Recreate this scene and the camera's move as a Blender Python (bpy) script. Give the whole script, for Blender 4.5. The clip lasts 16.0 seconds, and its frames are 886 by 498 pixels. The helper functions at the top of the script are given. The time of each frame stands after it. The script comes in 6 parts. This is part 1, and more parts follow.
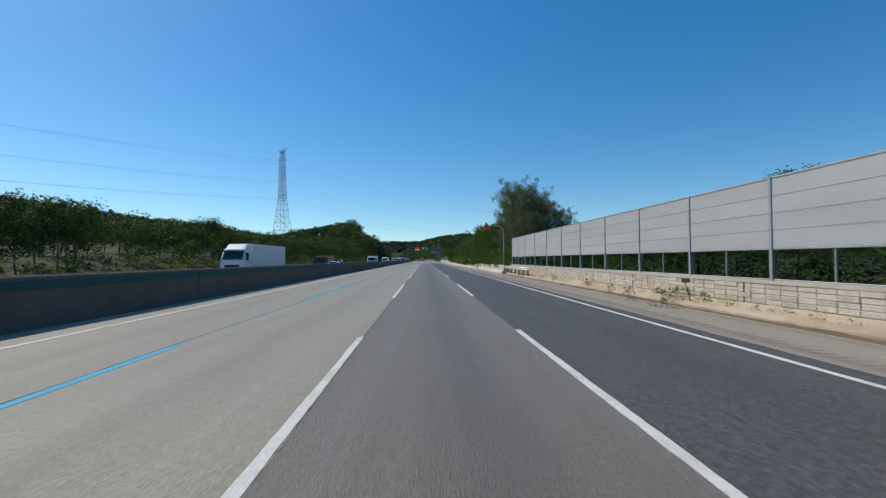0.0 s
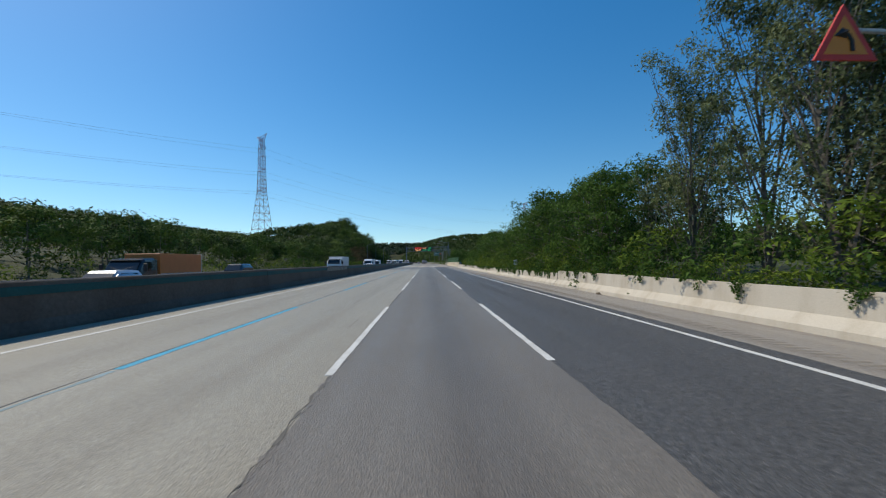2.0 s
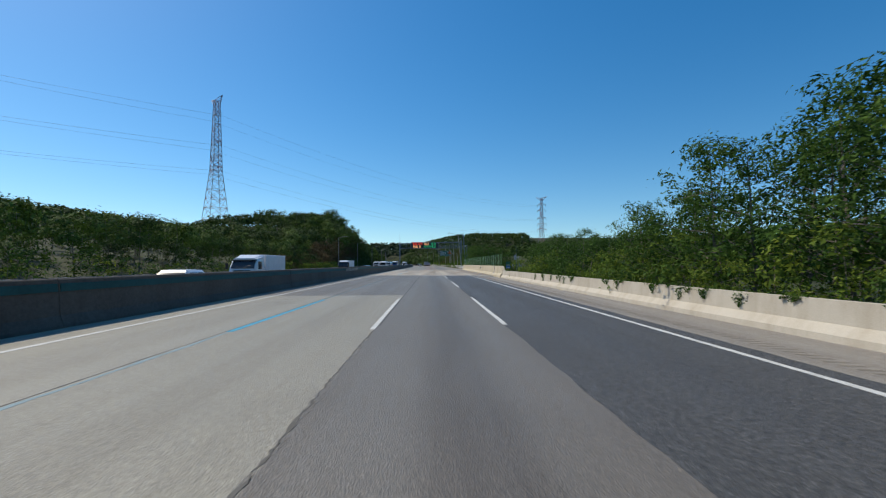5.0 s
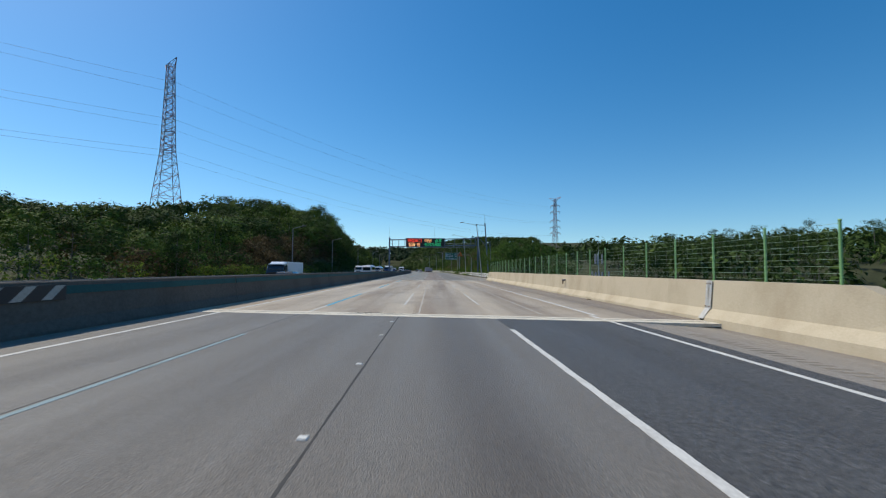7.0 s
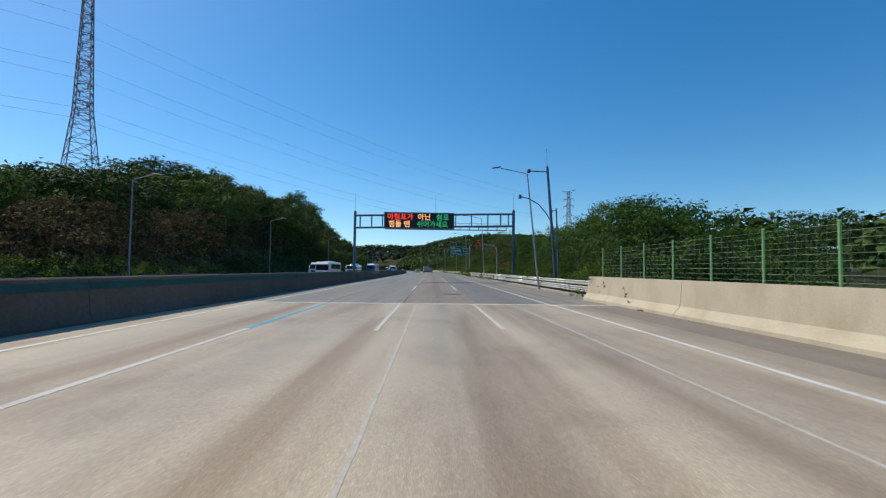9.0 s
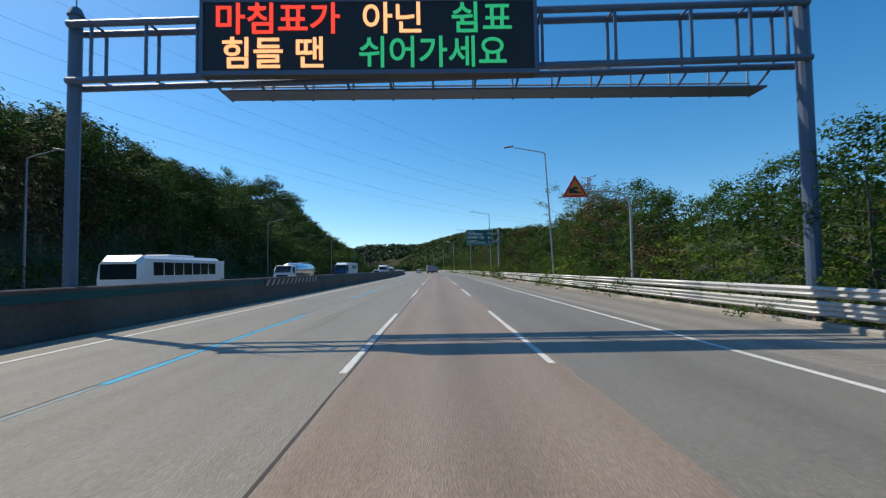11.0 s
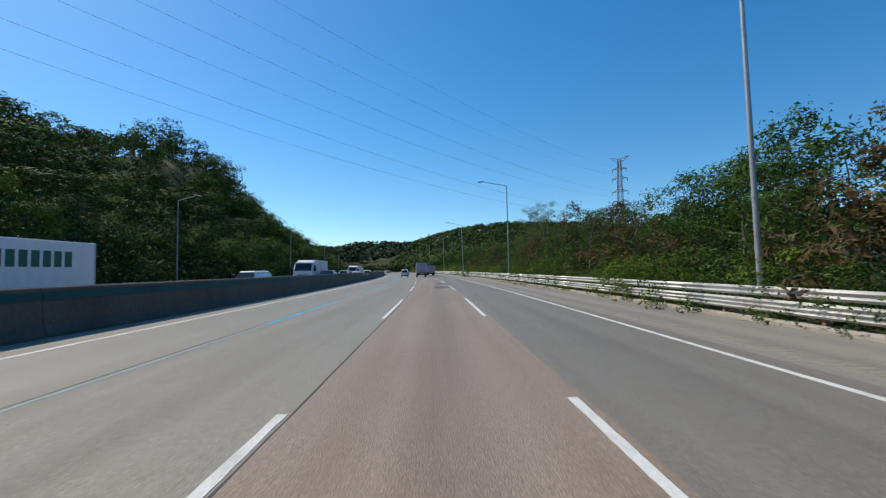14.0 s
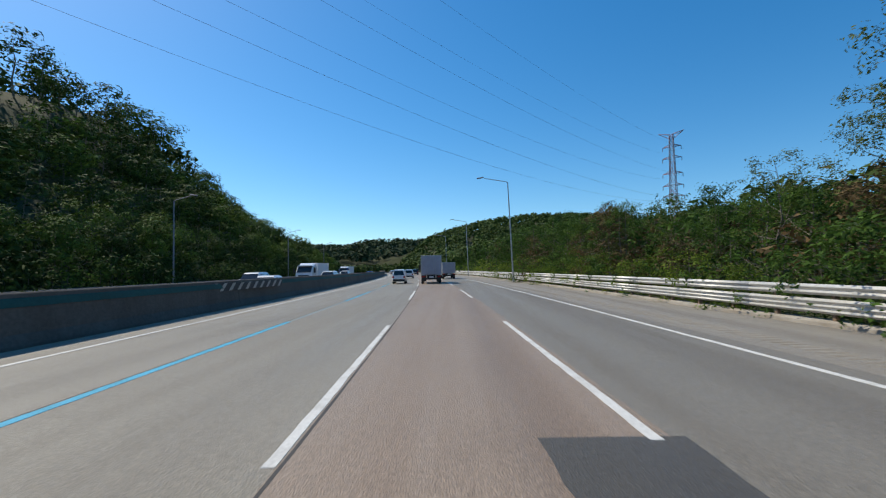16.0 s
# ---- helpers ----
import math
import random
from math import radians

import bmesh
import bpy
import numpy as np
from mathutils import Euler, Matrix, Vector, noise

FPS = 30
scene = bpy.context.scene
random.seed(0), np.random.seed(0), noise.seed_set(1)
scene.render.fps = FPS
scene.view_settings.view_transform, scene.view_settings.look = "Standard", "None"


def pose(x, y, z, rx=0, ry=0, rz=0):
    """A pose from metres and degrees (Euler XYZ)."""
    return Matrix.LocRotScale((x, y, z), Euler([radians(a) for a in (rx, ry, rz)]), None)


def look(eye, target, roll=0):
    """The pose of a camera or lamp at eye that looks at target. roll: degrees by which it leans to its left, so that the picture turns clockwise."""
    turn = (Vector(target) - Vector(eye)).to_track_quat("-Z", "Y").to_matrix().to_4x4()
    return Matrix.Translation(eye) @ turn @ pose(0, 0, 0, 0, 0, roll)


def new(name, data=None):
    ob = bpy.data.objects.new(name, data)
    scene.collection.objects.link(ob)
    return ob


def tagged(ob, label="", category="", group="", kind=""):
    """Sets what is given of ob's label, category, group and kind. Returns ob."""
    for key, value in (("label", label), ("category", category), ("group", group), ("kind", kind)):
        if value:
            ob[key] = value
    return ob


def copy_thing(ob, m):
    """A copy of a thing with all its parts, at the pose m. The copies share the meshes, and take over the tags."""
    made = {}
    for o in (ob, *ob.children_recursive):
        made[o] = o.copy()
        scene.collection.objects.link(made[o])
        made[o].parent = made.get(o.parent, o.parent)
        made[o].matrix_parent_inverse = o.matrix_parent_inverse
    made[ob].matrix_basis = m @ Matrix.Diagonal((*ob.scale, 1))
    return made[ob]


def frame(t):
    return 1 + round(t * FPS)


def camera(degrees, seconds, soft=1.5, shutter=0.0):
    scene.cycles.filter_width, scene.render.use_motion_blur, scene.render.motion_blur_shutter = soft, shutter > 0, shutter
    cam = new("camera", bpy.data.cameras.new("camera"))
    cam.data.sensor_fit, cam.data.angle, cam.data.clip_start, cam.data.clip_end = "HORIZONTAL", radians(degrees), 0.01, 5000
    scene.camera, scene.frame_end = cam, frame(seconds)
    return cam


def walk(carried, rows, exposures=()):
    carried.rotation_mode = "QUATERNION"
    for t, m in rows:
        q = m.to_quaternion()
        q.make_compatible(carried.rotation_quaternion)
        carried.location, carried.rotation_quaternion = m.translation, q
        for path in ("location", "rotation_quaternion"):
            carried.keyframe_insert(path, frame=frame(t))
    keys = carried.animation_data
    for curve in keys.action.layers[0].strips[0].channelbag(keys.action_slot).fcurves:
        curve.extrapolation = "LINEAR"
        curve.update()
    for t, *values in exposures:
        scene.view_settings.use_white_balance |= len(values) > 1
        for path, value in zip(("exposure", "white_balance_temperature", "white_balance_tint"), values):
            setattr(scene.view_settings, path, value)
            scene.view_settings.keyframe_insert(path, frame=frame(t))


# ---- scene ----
cam = camera(89.7, 16.0, soft=1.2, shutter=0.06)
PATH = [
    (0, (-0.408, -0.000, 1.695), (0.425, 19.977, 2.151), -0.34),
    (0.5, (-0.282, 12.875, 1.695), (0.566, 32.851, 2.153), -0.29),
    (1, (-0.289, 25.754, 1.695), (0.602, 45.729, 2.144), -0.30),
    (1.5, (-0.270, 38.681, 1.695), (0.546, 58.658, 2.215), -0.51),
    (2, (-0.303, 51.607, 1.695), (0.436, 71.586, 2.259), -0.67),
    (2.5, (-0.344, 64.502, 1.695), (0.358, 84.481, 2.296), -0.60),
    (3, (-0.324, 77.303, 1.695), (0.329, 97.283, 2.309), -0.34),
    (3.5, (-0.353, 90.016, 1.695), (0.324, 109.996, 2.289), -0.17),
    (4, (-0.338, 102.631, 1.695), (0.262, 122.611, 2.341), -0.25),
    (4.5, (-0.279, 115.159, 1.695), (0.327, 135.140, 2.333), -0.26),
    (7, (-0.531, 177.436, 1.695), (-0.016, 197.408, 2.629), 0.42),
    (7.5, (-0.460, 189.834, 1.695), (0.042, 209.806, 2.622), 0.46),
    (8, (-0.333, 202.170, 1.695), (0.146, 222.144, 2.581), 0.51),
    (8.5, (-0.312, 214.444, 1.695), (0.177, 234.417, 2.615), 0.58),
    (9, (-0.295, 226.658, 1.695), (0.209, 246.631, 2.618), 0.73),
    (11.5, (-0.161, 287.491, 1.695), (0.087, 307.470, 2.569), -1.00),
    (12, (-0.067, 299.605, 1.695), (0.106, 319.588, 2.512), -0.69),
    (12.5, (-0.111, 311.683, 1.695), (0.098, 331.666, 2.502), -0.58),
    (13, (-0.009, 323.739, 1.695), (0.390, 343.720, 2.474), -0.54),
    (13.5, (-0.044, 335.858, 1.695), (0.411, 355.834, 2.551), -0.52),
    (14, (0.017, 348.068, 1.695), (0.393, 368.044, 2.607), -0.62),
    (14.5, (-0.041, 360.362, 1.695), (0.166, 380.338, 2.652), -0.72),
    (15, (-0.227, 372.729, 1.695), (-0.175, 392.708, 2.630), -0.81),
    (15.5, (-0.394, 385.141, 1.695), (-0.562, 405.117, 2.653), -0.97),
    (16, (-0.704, 397.588, 1.695), (-1.045, 417.565, 2.584), -1.14),
]
walk(cam, [(t, look(eye, target, roll)) for t, eye, target, roll in PATH],
     exposures=((0.0, -0.10), (3.0, -0.05), (7.0, -0.04), (8.5, -0.02), (9.5, 0.07), (12.0, 0.13), (16.0, 0.15)))

# ---------------------------------------------------------------- world and sun
SUN_DIR = Vector((-0.68, 0.38, 1.0)).normalized()
world = bpy.data.worlds.new("sky")
scene.world = world
world.use_nodes = True
wn = world.node_tree.nodes
wl = world.node_tree.links
wn.clear()
sky = wn.new("ShaderNodeTexSky")
sky.sky_type = "NISHITA"
sky.sun_disc = False
sky.sun_elevation = math.asin(SUN_DIR.z)
sky.sun_rotation = math.atan2(SUN_DIR.x, SUN_DIR.y)
sky.altitude = 50
sky.air_density = 1.0
sky.dust_density = 0.4
sky.ozone_density = 2.2
bg = wn.new("ShaderNodeBackground")
bg.inputs["Strength"].default_value = 0.15
wo = wn.new("ShaderNodeOutputWorld")
rich = wn.new("ShaderNodeHueSaturation")
rich.inputs["Saturation"].default_value = 1.40
# a dry, deep blue sky: the haze band at the horizon lies low
way = wn.new("ShaderNodeTexCoord")
lift = wn.new("ShaderNodeVectorMath")
lift.operation = "ADD"
lift.inputs[1].default_value = (0.0, 0.0, 0.045)
wl.new(way.outputs["Generated"], lift.inputs[0])
wl.new(lift.outputs["Vector"], sky.inputs["Vector"])
wl.new(sky.outputs["Color"], rich.inputs["Color"])
cast = wn.new("ShaderNodeMix")
cast.data_type, cast.blend_type = "RGBA", "MULTIPLY"
cast.inputs[0].default_value = 1.0
cast.inputs[7].default_value = (0.965, 0.99, 0.925, 1)
wl.new(rich.outputs["Color"], cast.inputs[6])
wl.new(cast.outputs[2], bg.inputs["Color"])
wl.new(bg.outputs["Background"], wo.inputs["Surface"])

sun_data = bpy.data.lights.new("sun", "SUN")
sun_data.energy = 4.15
sun_data.angle = radians(0.5)
sun_data.color = (1.0, 0.915, 0.755)
sun = new("sun", sun_data)
sun.matrix_world = look(SUN_DIR * 100, (0, 0, 0))

# ---------------------------------------------------------------- materials
def nodes_of(name):
    m = bpy.data.materials.new(name)
    m.use_nodes = True
    nt = m.node_tree
    return m, nt, nt.nodes, nt.links, nt.nodes["Principled BSDF"]


def ramp(nodes, stops):
    r = nodes.new("ShaderNodeValToRGB")
    while len(r.color_ramp.elements) < len(stops):
        r.color_ramp.elements.new(0.5)
    for el, (pos, col) in zip(r.color_ramp.elements, stops):
        el.position = pos
        el.color = (*col, 1)
    return r


def place(nodes, links, scale=(1, 1, 1)):
    """World position, stretched."""
    geo = nodes.new("ShaderNodeNewGeometry")
    mp = nodes.new("ShaderNodeMapping")
    mp.inputs["Scale"].default_value = scale
    links.new(geo.outputs["Position"], mp.inputs["Vector"])
    return mp.outputs["Vector"]


def noise_tex(nodes, links, vec, scale, detail=4.0, rough=0.6):
    n = nodes.new("ShaderNodeTexNoise")
    n.inputs["Scale"].default_value = scale
    n.inputs["Detail"].default_value = detail
    n.inputs["Roughness"].default_value = rough
    links.new(vec, n.inputs["Vector"])
    return n.outputs["Fac"]


def blend(nodes, links, mode, fac, a, b):
    mx = nodes.new("ShaderNodeMix")
    mx.data_type = "RGBA"
    mx.blend_type = mode
    for key, val in ((0, fac), (6, a), (7, b)):
        if isinstance(val, (int, float)):
            mx.inputs[key].default_value = val
        elif isinstance(val, tuple):
            mx.inputs[key].default_value = (*val, 1)
        else:
            links.new(val, mx.inputs[key])
    return mx.outputs[2]


def surface(name, dark, light, fine=30.0, coarse=1.0, stretch=(1, 1, 1), rough=0.8, bump=0.15, metal=0.0,
            vary=0.0, stain=0.5, stain_col=(0.35, 0.33, 0.3), spec=0.3, bump_dist=0.02):
    """Grain at a fine scale, stains at a coarse one, and a fine relief."""
    m, nt, N, L, bsdf = nodes_of(name)
    flat = place(N, L)
    wide = place(N, L, stretch)
    f1 = noise_tex(N, L, flat, fine, 6.0, 0.7)
    f2 = noise_tex(N, L, wide, coarse, 5.0, 0.6)
    base = ramp(N, [(0.3, dark), (0.7, light)])
    L.new(f1, base.inputs["Fac"])
    mask = ramp(N, [(0.45, (0, 0, 0)), (0.75, (stain, stain, stain))])
    L.new(f2, mask.inputs["Fac"])
    col = blend(N, L, "MULTIPLY", mask.outputs["Color"], base.outputs["Color"], stain_col)
    if vary:
        info = N.new("ShaderNodeObjectInfo")
        tone = ramp(N, [(0.0, (1 - vary,) * 3), (1.0, (1 + vary * 0.3,) * 3)])
        L.new(info.outputs["Random"], tone.inputs["Fac"])
        col = blend(N, L, "MULTIPLY", 1.0, col, tone.outputs["Color"])
    L.new(col, bsdf.inputs["Base Color"])
    bsdf.inputs["Roughness"].default_value = rough
    bsdf.inputs["Metallic"].default_value = metal
    bsdf.inputs["Specular IOR Level"].default_value = spec
    if bump:
        b = N.new("ShaderNodeBump")
        b.inputs["Strength"].default_value = bump
        b.inputs["Distance"].default_value = bump_dist
        L.new(f1, b.inputs["Height"])
        L.new(b.outputs["Normal"], bsdf.inputs["Normal"])
    return m


def asphalt(name, dark, light, streak=0.5, tint=(0.6, 0.55, 0.5), rough=0.85, bands=(), wide=1.3, blot=0.35, dust=0.28, sparkle=1.5, lumps=0.12, relief=0.5):
    """Aggregate speckle, long wheel-track streaks along the road, blotches."""
    m, nt, N, L, bsdf = nodes_of(name)
    flat = place(N, L)
    speck = N.new("ShaderNodeTexVoronoi")
    speck.inputs["Scale"].default_value = 60.0
    L.new(flat, speck.inputs["Vector"])
    grain = noise_tex(N, L, flat, 24.0, 9.0, 0.85)
    base = ramp(N, [(0.34, tuple(c * 0.8 for c in dark)), (0.66, tuple(c * 1.05 for c in light))])
    L.new(grain, base.inputs["Fac"])
    stone = ramp(N, [(0.0, (0.5, 0.5, 0.5)), (0.5, (1.12, 1.12, 1.12))])
    L.new(speck.outputs["Distance"], stone.inputs["Fac"])
    col = blend(N, L, "MULTIPLY", 0.7, base.outputs["Color"], stone.outputs["Color"])
    chips = N.new("ShaderNodeTexVoronoi")
    chips.inputs["Scale"].default_value = 29.0
    L.new(flat, chips.inputs["Vector"])
    cm = ramp(N, [(0.12, (0.9, 0.9, 0.9)), (0.24, (0, 0, 0))])
    L.new(chips.outputs["Distance"], cm.inputs["Fac"])
    col = blend(N, L, "MIX", cm.outputs["Color"], col, tuple(min(0.8, c * sparkle) for c in light))
    # uneven patches a hand wide
    lump = noise_tex(N, L, flat, 11.0, 3.0, 0.65)
    lm = ramp(N, [(0.36, (1 - lumps,) * 3), (0.64, (1 + lumps,) * 3)])
    L.new(lump, lm.inputs["Fac"])
    col = blend(N, L, "MULTIPLY", 1.0, col, lm.outputs["Color"])
    long_way = place(N, L, (wide, 0.035, 1))
    tracks = noise_tex(N, L, long_way, 1.0, 4.0, 0.55)
    tm = ramp(N, [(0.42, (0, 0, 0)), (0.68, (streak, streak, streak))])
    L.new(tracks, tm.inputs["Fac"])
    col = blend(N, L, "MULTIPLY", tm.outputs["Color"], col, tint)
    # dark bands that dripping oil and tyres have left along the lanes: (x, half width, strength)
    for bx, half, power in bands:
        geo = N.new("ShaderNodeNewGeometry")
        sep = N.new("ShaderNodeSeparateXYZ")
        L.new(geo.outputs["Position"], sep.inputs["Vector"])
        mr = N.new("ShaderNodeMapRange")
        mr.inputs["From Min"].default_value = bx - 2.0
        mr.inputs["From Max"].default_value = bx + 2.0
        L.new(sep.outputs["X"], mr.inputs["Value"])
        h = half / 4.0
        band = ramp(N, [(0.5 - 2 * h, (0, 0, 0)), (0.5 - 0.5 * h, (power,) * 3), (0.5 + 0.5 * h, (power,) * 3), (0.5 + 2 * h, (0, 0, 0))])
        L.new(mr.outputs["Result"], band.inputs["Fac"])
        uneven = noise_tex(N, L, place(N, L, (1.0, 0.12, 1.0)), 1.3, 5.0, 0.6)
        un = ramp(N, [(0.25, (0.45,) * 3), (0.7, (1.0,) * 3)])
        L.new(uneven, un.inputs["Fac"])
        fac = blend(N, L, "MULTIPLY", 1.0, band.outputs["Color"], un.outputs["Color"])
        col = blend(N, L, "MULTIPLY", fac, col, (0.45, 0.42, 0.42))
    blotch = noise_tex(N, L, flat, 0.35, 5.0, 0.65)
    bm_ = ramp(N, [(0.5, (0, 0, 0)), (0.8, (blot, blot, blot))])
    L.new(blotch, bm_.inputs["Fac"])
    col = blend(N, L, "MULTIPLY", bm_.outputs["Color"], col, (0.62, 0.6, 0.58))
    L.new(col, bsdf.inputs["Base Color"])
    rr = ramp(N, [(0.3, (rough - 0.25,) * 3), (0.7, (rough - 0.08,) * 3)])
    L.new(tracks, rr.inputs["Fac"])
    L.new(rr.outputs["Color"], bsdf.inputs["Roughness"])
    bsdf.inputs["Specular IOR Level"].default_value = 0.45
    # dust on the stones brightens the road at a low angle
    bsdf.inputs["Sheen Weight"].default_value = dust
    bsdf.inputs["Sheen Roughness"].default_value = 0.35
    bsdf.inputs["Sheen Tint"].default_value = (1.0, 0.95, 0.86, 1)
    b = N.new("ShaderNodeBump")
    b.inputs["Strength"].default_value = relief
    b.inputs["Distance"].default_value = 0.018
    L.new(speck.outputs["Distance"], b.inputs["Height"])
    L.new(b.outputs["Normal"], bsdf.inputs["Normal"])
    return m


def foliage(name, dark, light, through_amount=0.22):
    """Leaves: every leaf a little different, some light passes through."""
    m, nt, N, L, bsdf = nodes_of(name)
    geo = N.new("ShaderNodeNewGeometry")
    r = ramp(N, [(0.0, dark), (0.55, tuple(0.5 * (a + b) for a, b in zip(dark, light))), (0.92, light), (1.0, tuple(min(1, c * 1.12) for c in light))])
    L.new(geo.outputs["Random Per Island"], r.inputs["Fac"])
    info = N.new("ShaderNodeObjectInfo")
    tone = ramp(N, [(0.0, (0.72, 0.78, 0.7)), (1.0, (1.15, 1.05, 0.95))])
    L.new(info.outputs["Random"], tone.inputs["Fac"])
    patch = noise_tex(N, L, place(N, L), 0.22, 2.0, 0.5)
    pr = ramp(N, [(0.35, (0.75, 0.8, 0.75)), (0.7, (1.15, 1.1, 0.95))])
    L.new(patch, pr.inputs["Fac"])
    col = blend(N, L, "MULTIPLY", 1.0, r.outputs["Color"], tone.outputs["Color"])
    col = blend(N, L, "MULTIPLY", 1.0, col, pr.outputs["Color"])
    L.new(col, bsdf.inputs["Base Color"])
    bsdf.inputs["Roughness"].default_value = 0.75
    bsdf.inputs["Specular IOR Level"].default_value = 0.12
    tr = N.new("ShaderNodeBsdfTranslucent")
    L.new(col, tr.inputs["Color"])
    mx = N.new("ShaderNodeMixShader")
    mx.inputs["Fac"].default_value = through_amount
    L.new(bsdf.outputs["BSDF"], mx.inputs[1])
    L.new(tr.outputs["BSDF"], mx.inputs[2])
    L.new(mx.outputs["Shader"], N["Material Output"].inputs["Surface"])
    return m


def plain(name, col, rough=0.5, metal=0.0, spec=0.4, emit=0.0, dirt=0.25, coat=0.0):
    """Paint, plastic or metal with a little dirt."""
    m, nt, N, L, bsdf = nodes_of(name)
    tc = N.new("ShaderNodeTexCoord")
    f = noise_tex(N, L, tc.outputs["Object"], 1.7, 6.0, 0.65)
    mask = ramp(N, [(0.45, (0, 0, 0)), (0.8, (dirt, dirt, dirt))])
    L.new(f, mask.inputs["Fac"])
    c = blend(N, L, "MULTIPLY", mask.outputs["Color"], tuple(col), (0.55, 0.5, 0.44))
    L.new(c, bsdf.inputs["Base Color"])
    bsdf.inputs["Roughness"].default_value = rough
    bsdf.inputs["Metallic"].default_value = metal
    bsdf.inputs["Specular IOR Level"].default_value = spec
    bsdf.inputs["Coat Weight"].default_value = coat
    if emit:
        bsdf.inputs["Emission Color"].default_value = (*col, 1)
        bsdf.inputs["Emission Strength"].default_value = emit
    return m


M = {}
M["asphalt_pale"] = asphalt("asphalt_pale", (0.198, 0.181, 0.142), (0.351, 0.318, 0.250), 0.4, (0.78, 0.75, 0.72), 0.82, ((-7.1, 0.35, 0.22), (-3.55, 0.4, 0.22)))
M["asphalt_lane"] = asphalt("asphalt_lane", (0.101, 0.089, 0.075), (0.189, 0.166, 0.139), 0.5, (0.7, 0.66, 0.64), 0.8, ((0.2, 0.42, 0.72), (-3.5, 0.4, 0.35), (-7.0, 0.4, 0.3)))
M["asphalt_dark"] = asphalt("asphalt_dark", (0.018, 0.018, 0.020), (0.088, 0.086, 0.084), 0.4, (0.72, 0.71, 0.72), 0.8, ((3.7, 0.35, 0.3),), dust=0.16, sparkle=3.0, lumps=0.5, relief=0.8)
M["concrete_deck"] = asphalt("concrete_deck", (0.368, 0.297, 0.206), (0.535, 0.441, 0.316), 0.95, (0.58, 0.50, 0.44), 0.8, ((0.35, 0.75, 0.6), (3.7, 0.8, 0.55), (-3.6, 0.8, 0.42), (6.9, 0.9, 0.6), (-7.0, 0.7, 0.35)), wide=0.7, blot=1.0, dust=0.2, lumps=0.07, relief=0.2)
M["deck_edge"] = asphalt("deck_edge", (0.165, 0.130, 0.098), (0.285, 0.228, 0.172), 0.6, (0.68, 0.62, 0.58), 0.85, ((8.9, 0.3, 0.4),), blot=0.6, lumps=0.12, relief=0.4)
M["asphalt_grey"] = asphalt("asphalt_grey", (0.152, 0.135, 0.107), (0.289, 0.256, 0.202), 0.45, (0.75, 0.72, 0.7), 0.82, ((-3.6, 0.4, 0.25), (-7.1, 0.4, 0.2), (3.8, 0.4, 0.25)))
M["asphalt_outer"] = asphalt("asphalt_outer", (0.123, 0.110, 0.091), (0.228, 0.204, 0.165), 0.5, (0.72, 0.69, 0.67), 0.82, ((3.8, 0.4, 0.3),))
M["shoulder_grey"] = asphalt("shoulder_grey", (0.185, 0.163, 0.130), (0.315, 0.280, 0.228), 0.6, (0.64, 0.60, 0.60), 0.85, ((7.2, 0.25, 0.35), (9.0, 0.25, 0.3)))
M["asphalt_tan"] = asphalt("asphalt_tan", (0.182, 0.134, 0.098), (0.312, 0.236, 0.175), 0.55, (0.74, 0.67, 0.62), 0.82, ((0.2, 0.32, 0.45),))
M["asphalt_patch"] = asphalt("asphalt_patch", (0.036, 0.033, 0.030), (0.078, 0.071, 0.062), 0.3, (0.8, 0.8, 0.8))
M["shoulder"] = asphalt("shoulder_dust", (0.215, 0.183, 0.146), (0.365, 0.315, 0.256), 0.6, (0.66, 0.62, 0.60), 0.85, ((6.6, 0.2, 0.3), (8.7, 0.22, 0.3)))
M["sand"] = surface("sand", (0.33, 0.27, 0.20), (0.48, 0.41, 0.32), 20.0, 0.5, stretch=(1.5, 0.5, 1), rough=0.95, bump=0.5, stain=0.7, stain_col=(0.62, 0.52, 0.42), spec=0.1)
M["dirt"] = surface("dirt", (0.09, 0.07, 0.05), (0.20, 0.16, 0.12), 26.0, 1.5, rough=0.95, bump=0.5, stain=0.5, spec=0.1)
M["parapet"] = surface("parapet_concrete", (0.43, 0.372, 0.275), (0.53, 0.465, 0.352), 26.0, 0.9, stretch=(1, 0.7, 0.35), rough=0.88, bump=0.2, stain=0.55, stain_col=(0.58, 0.52, 0.44), spec=0.15)
M["kerb_grey"] = surface("kerb_grey", (0.25, 0.228, 0.195), (0.40, 0.368, 0.32), 22.0, 0.8, rough=0.92, bump=0.4, stain=0.7, stain_col=(0.55, 0.48, 0.4), spec=0.12)
M["blue_worn"] = surface("blue_worn_paint", (0.16, 0.23, 0.25), (0.24, 0.33, 0.36), 30.0, 2.0, rough=0.7, bump=0.1, stain=0.7, stain_col=(0.75, 0.68, 0.58))
M["soil"] = surface("soil", (0.022, 0.030, 0.012), (0.062, 0.068, 0.028), 3.0, 0.2, rough=0.95, bump=0.5, stain=0.6, stain_col=(0.45, 0.5, 0.3))
M["white_paint"] = surface("white_paint", (0.44, 0.44, 0.425), (0.68, 0.68, 0.655), 26.0, 2.0, rough=0.7, bump=0.1, stain=0.65, stain_col=(0.62, 0.6, 0.57))
M["worn_paint"] = surface("worn_paint", (0.36, 0.33, 0.28), (0.52, 0.48, 0.42), 18.0, 2.0, rough=0.7, bump=0.1, stain=0.6, stain_col=(0.6, 0.56, 0.5))
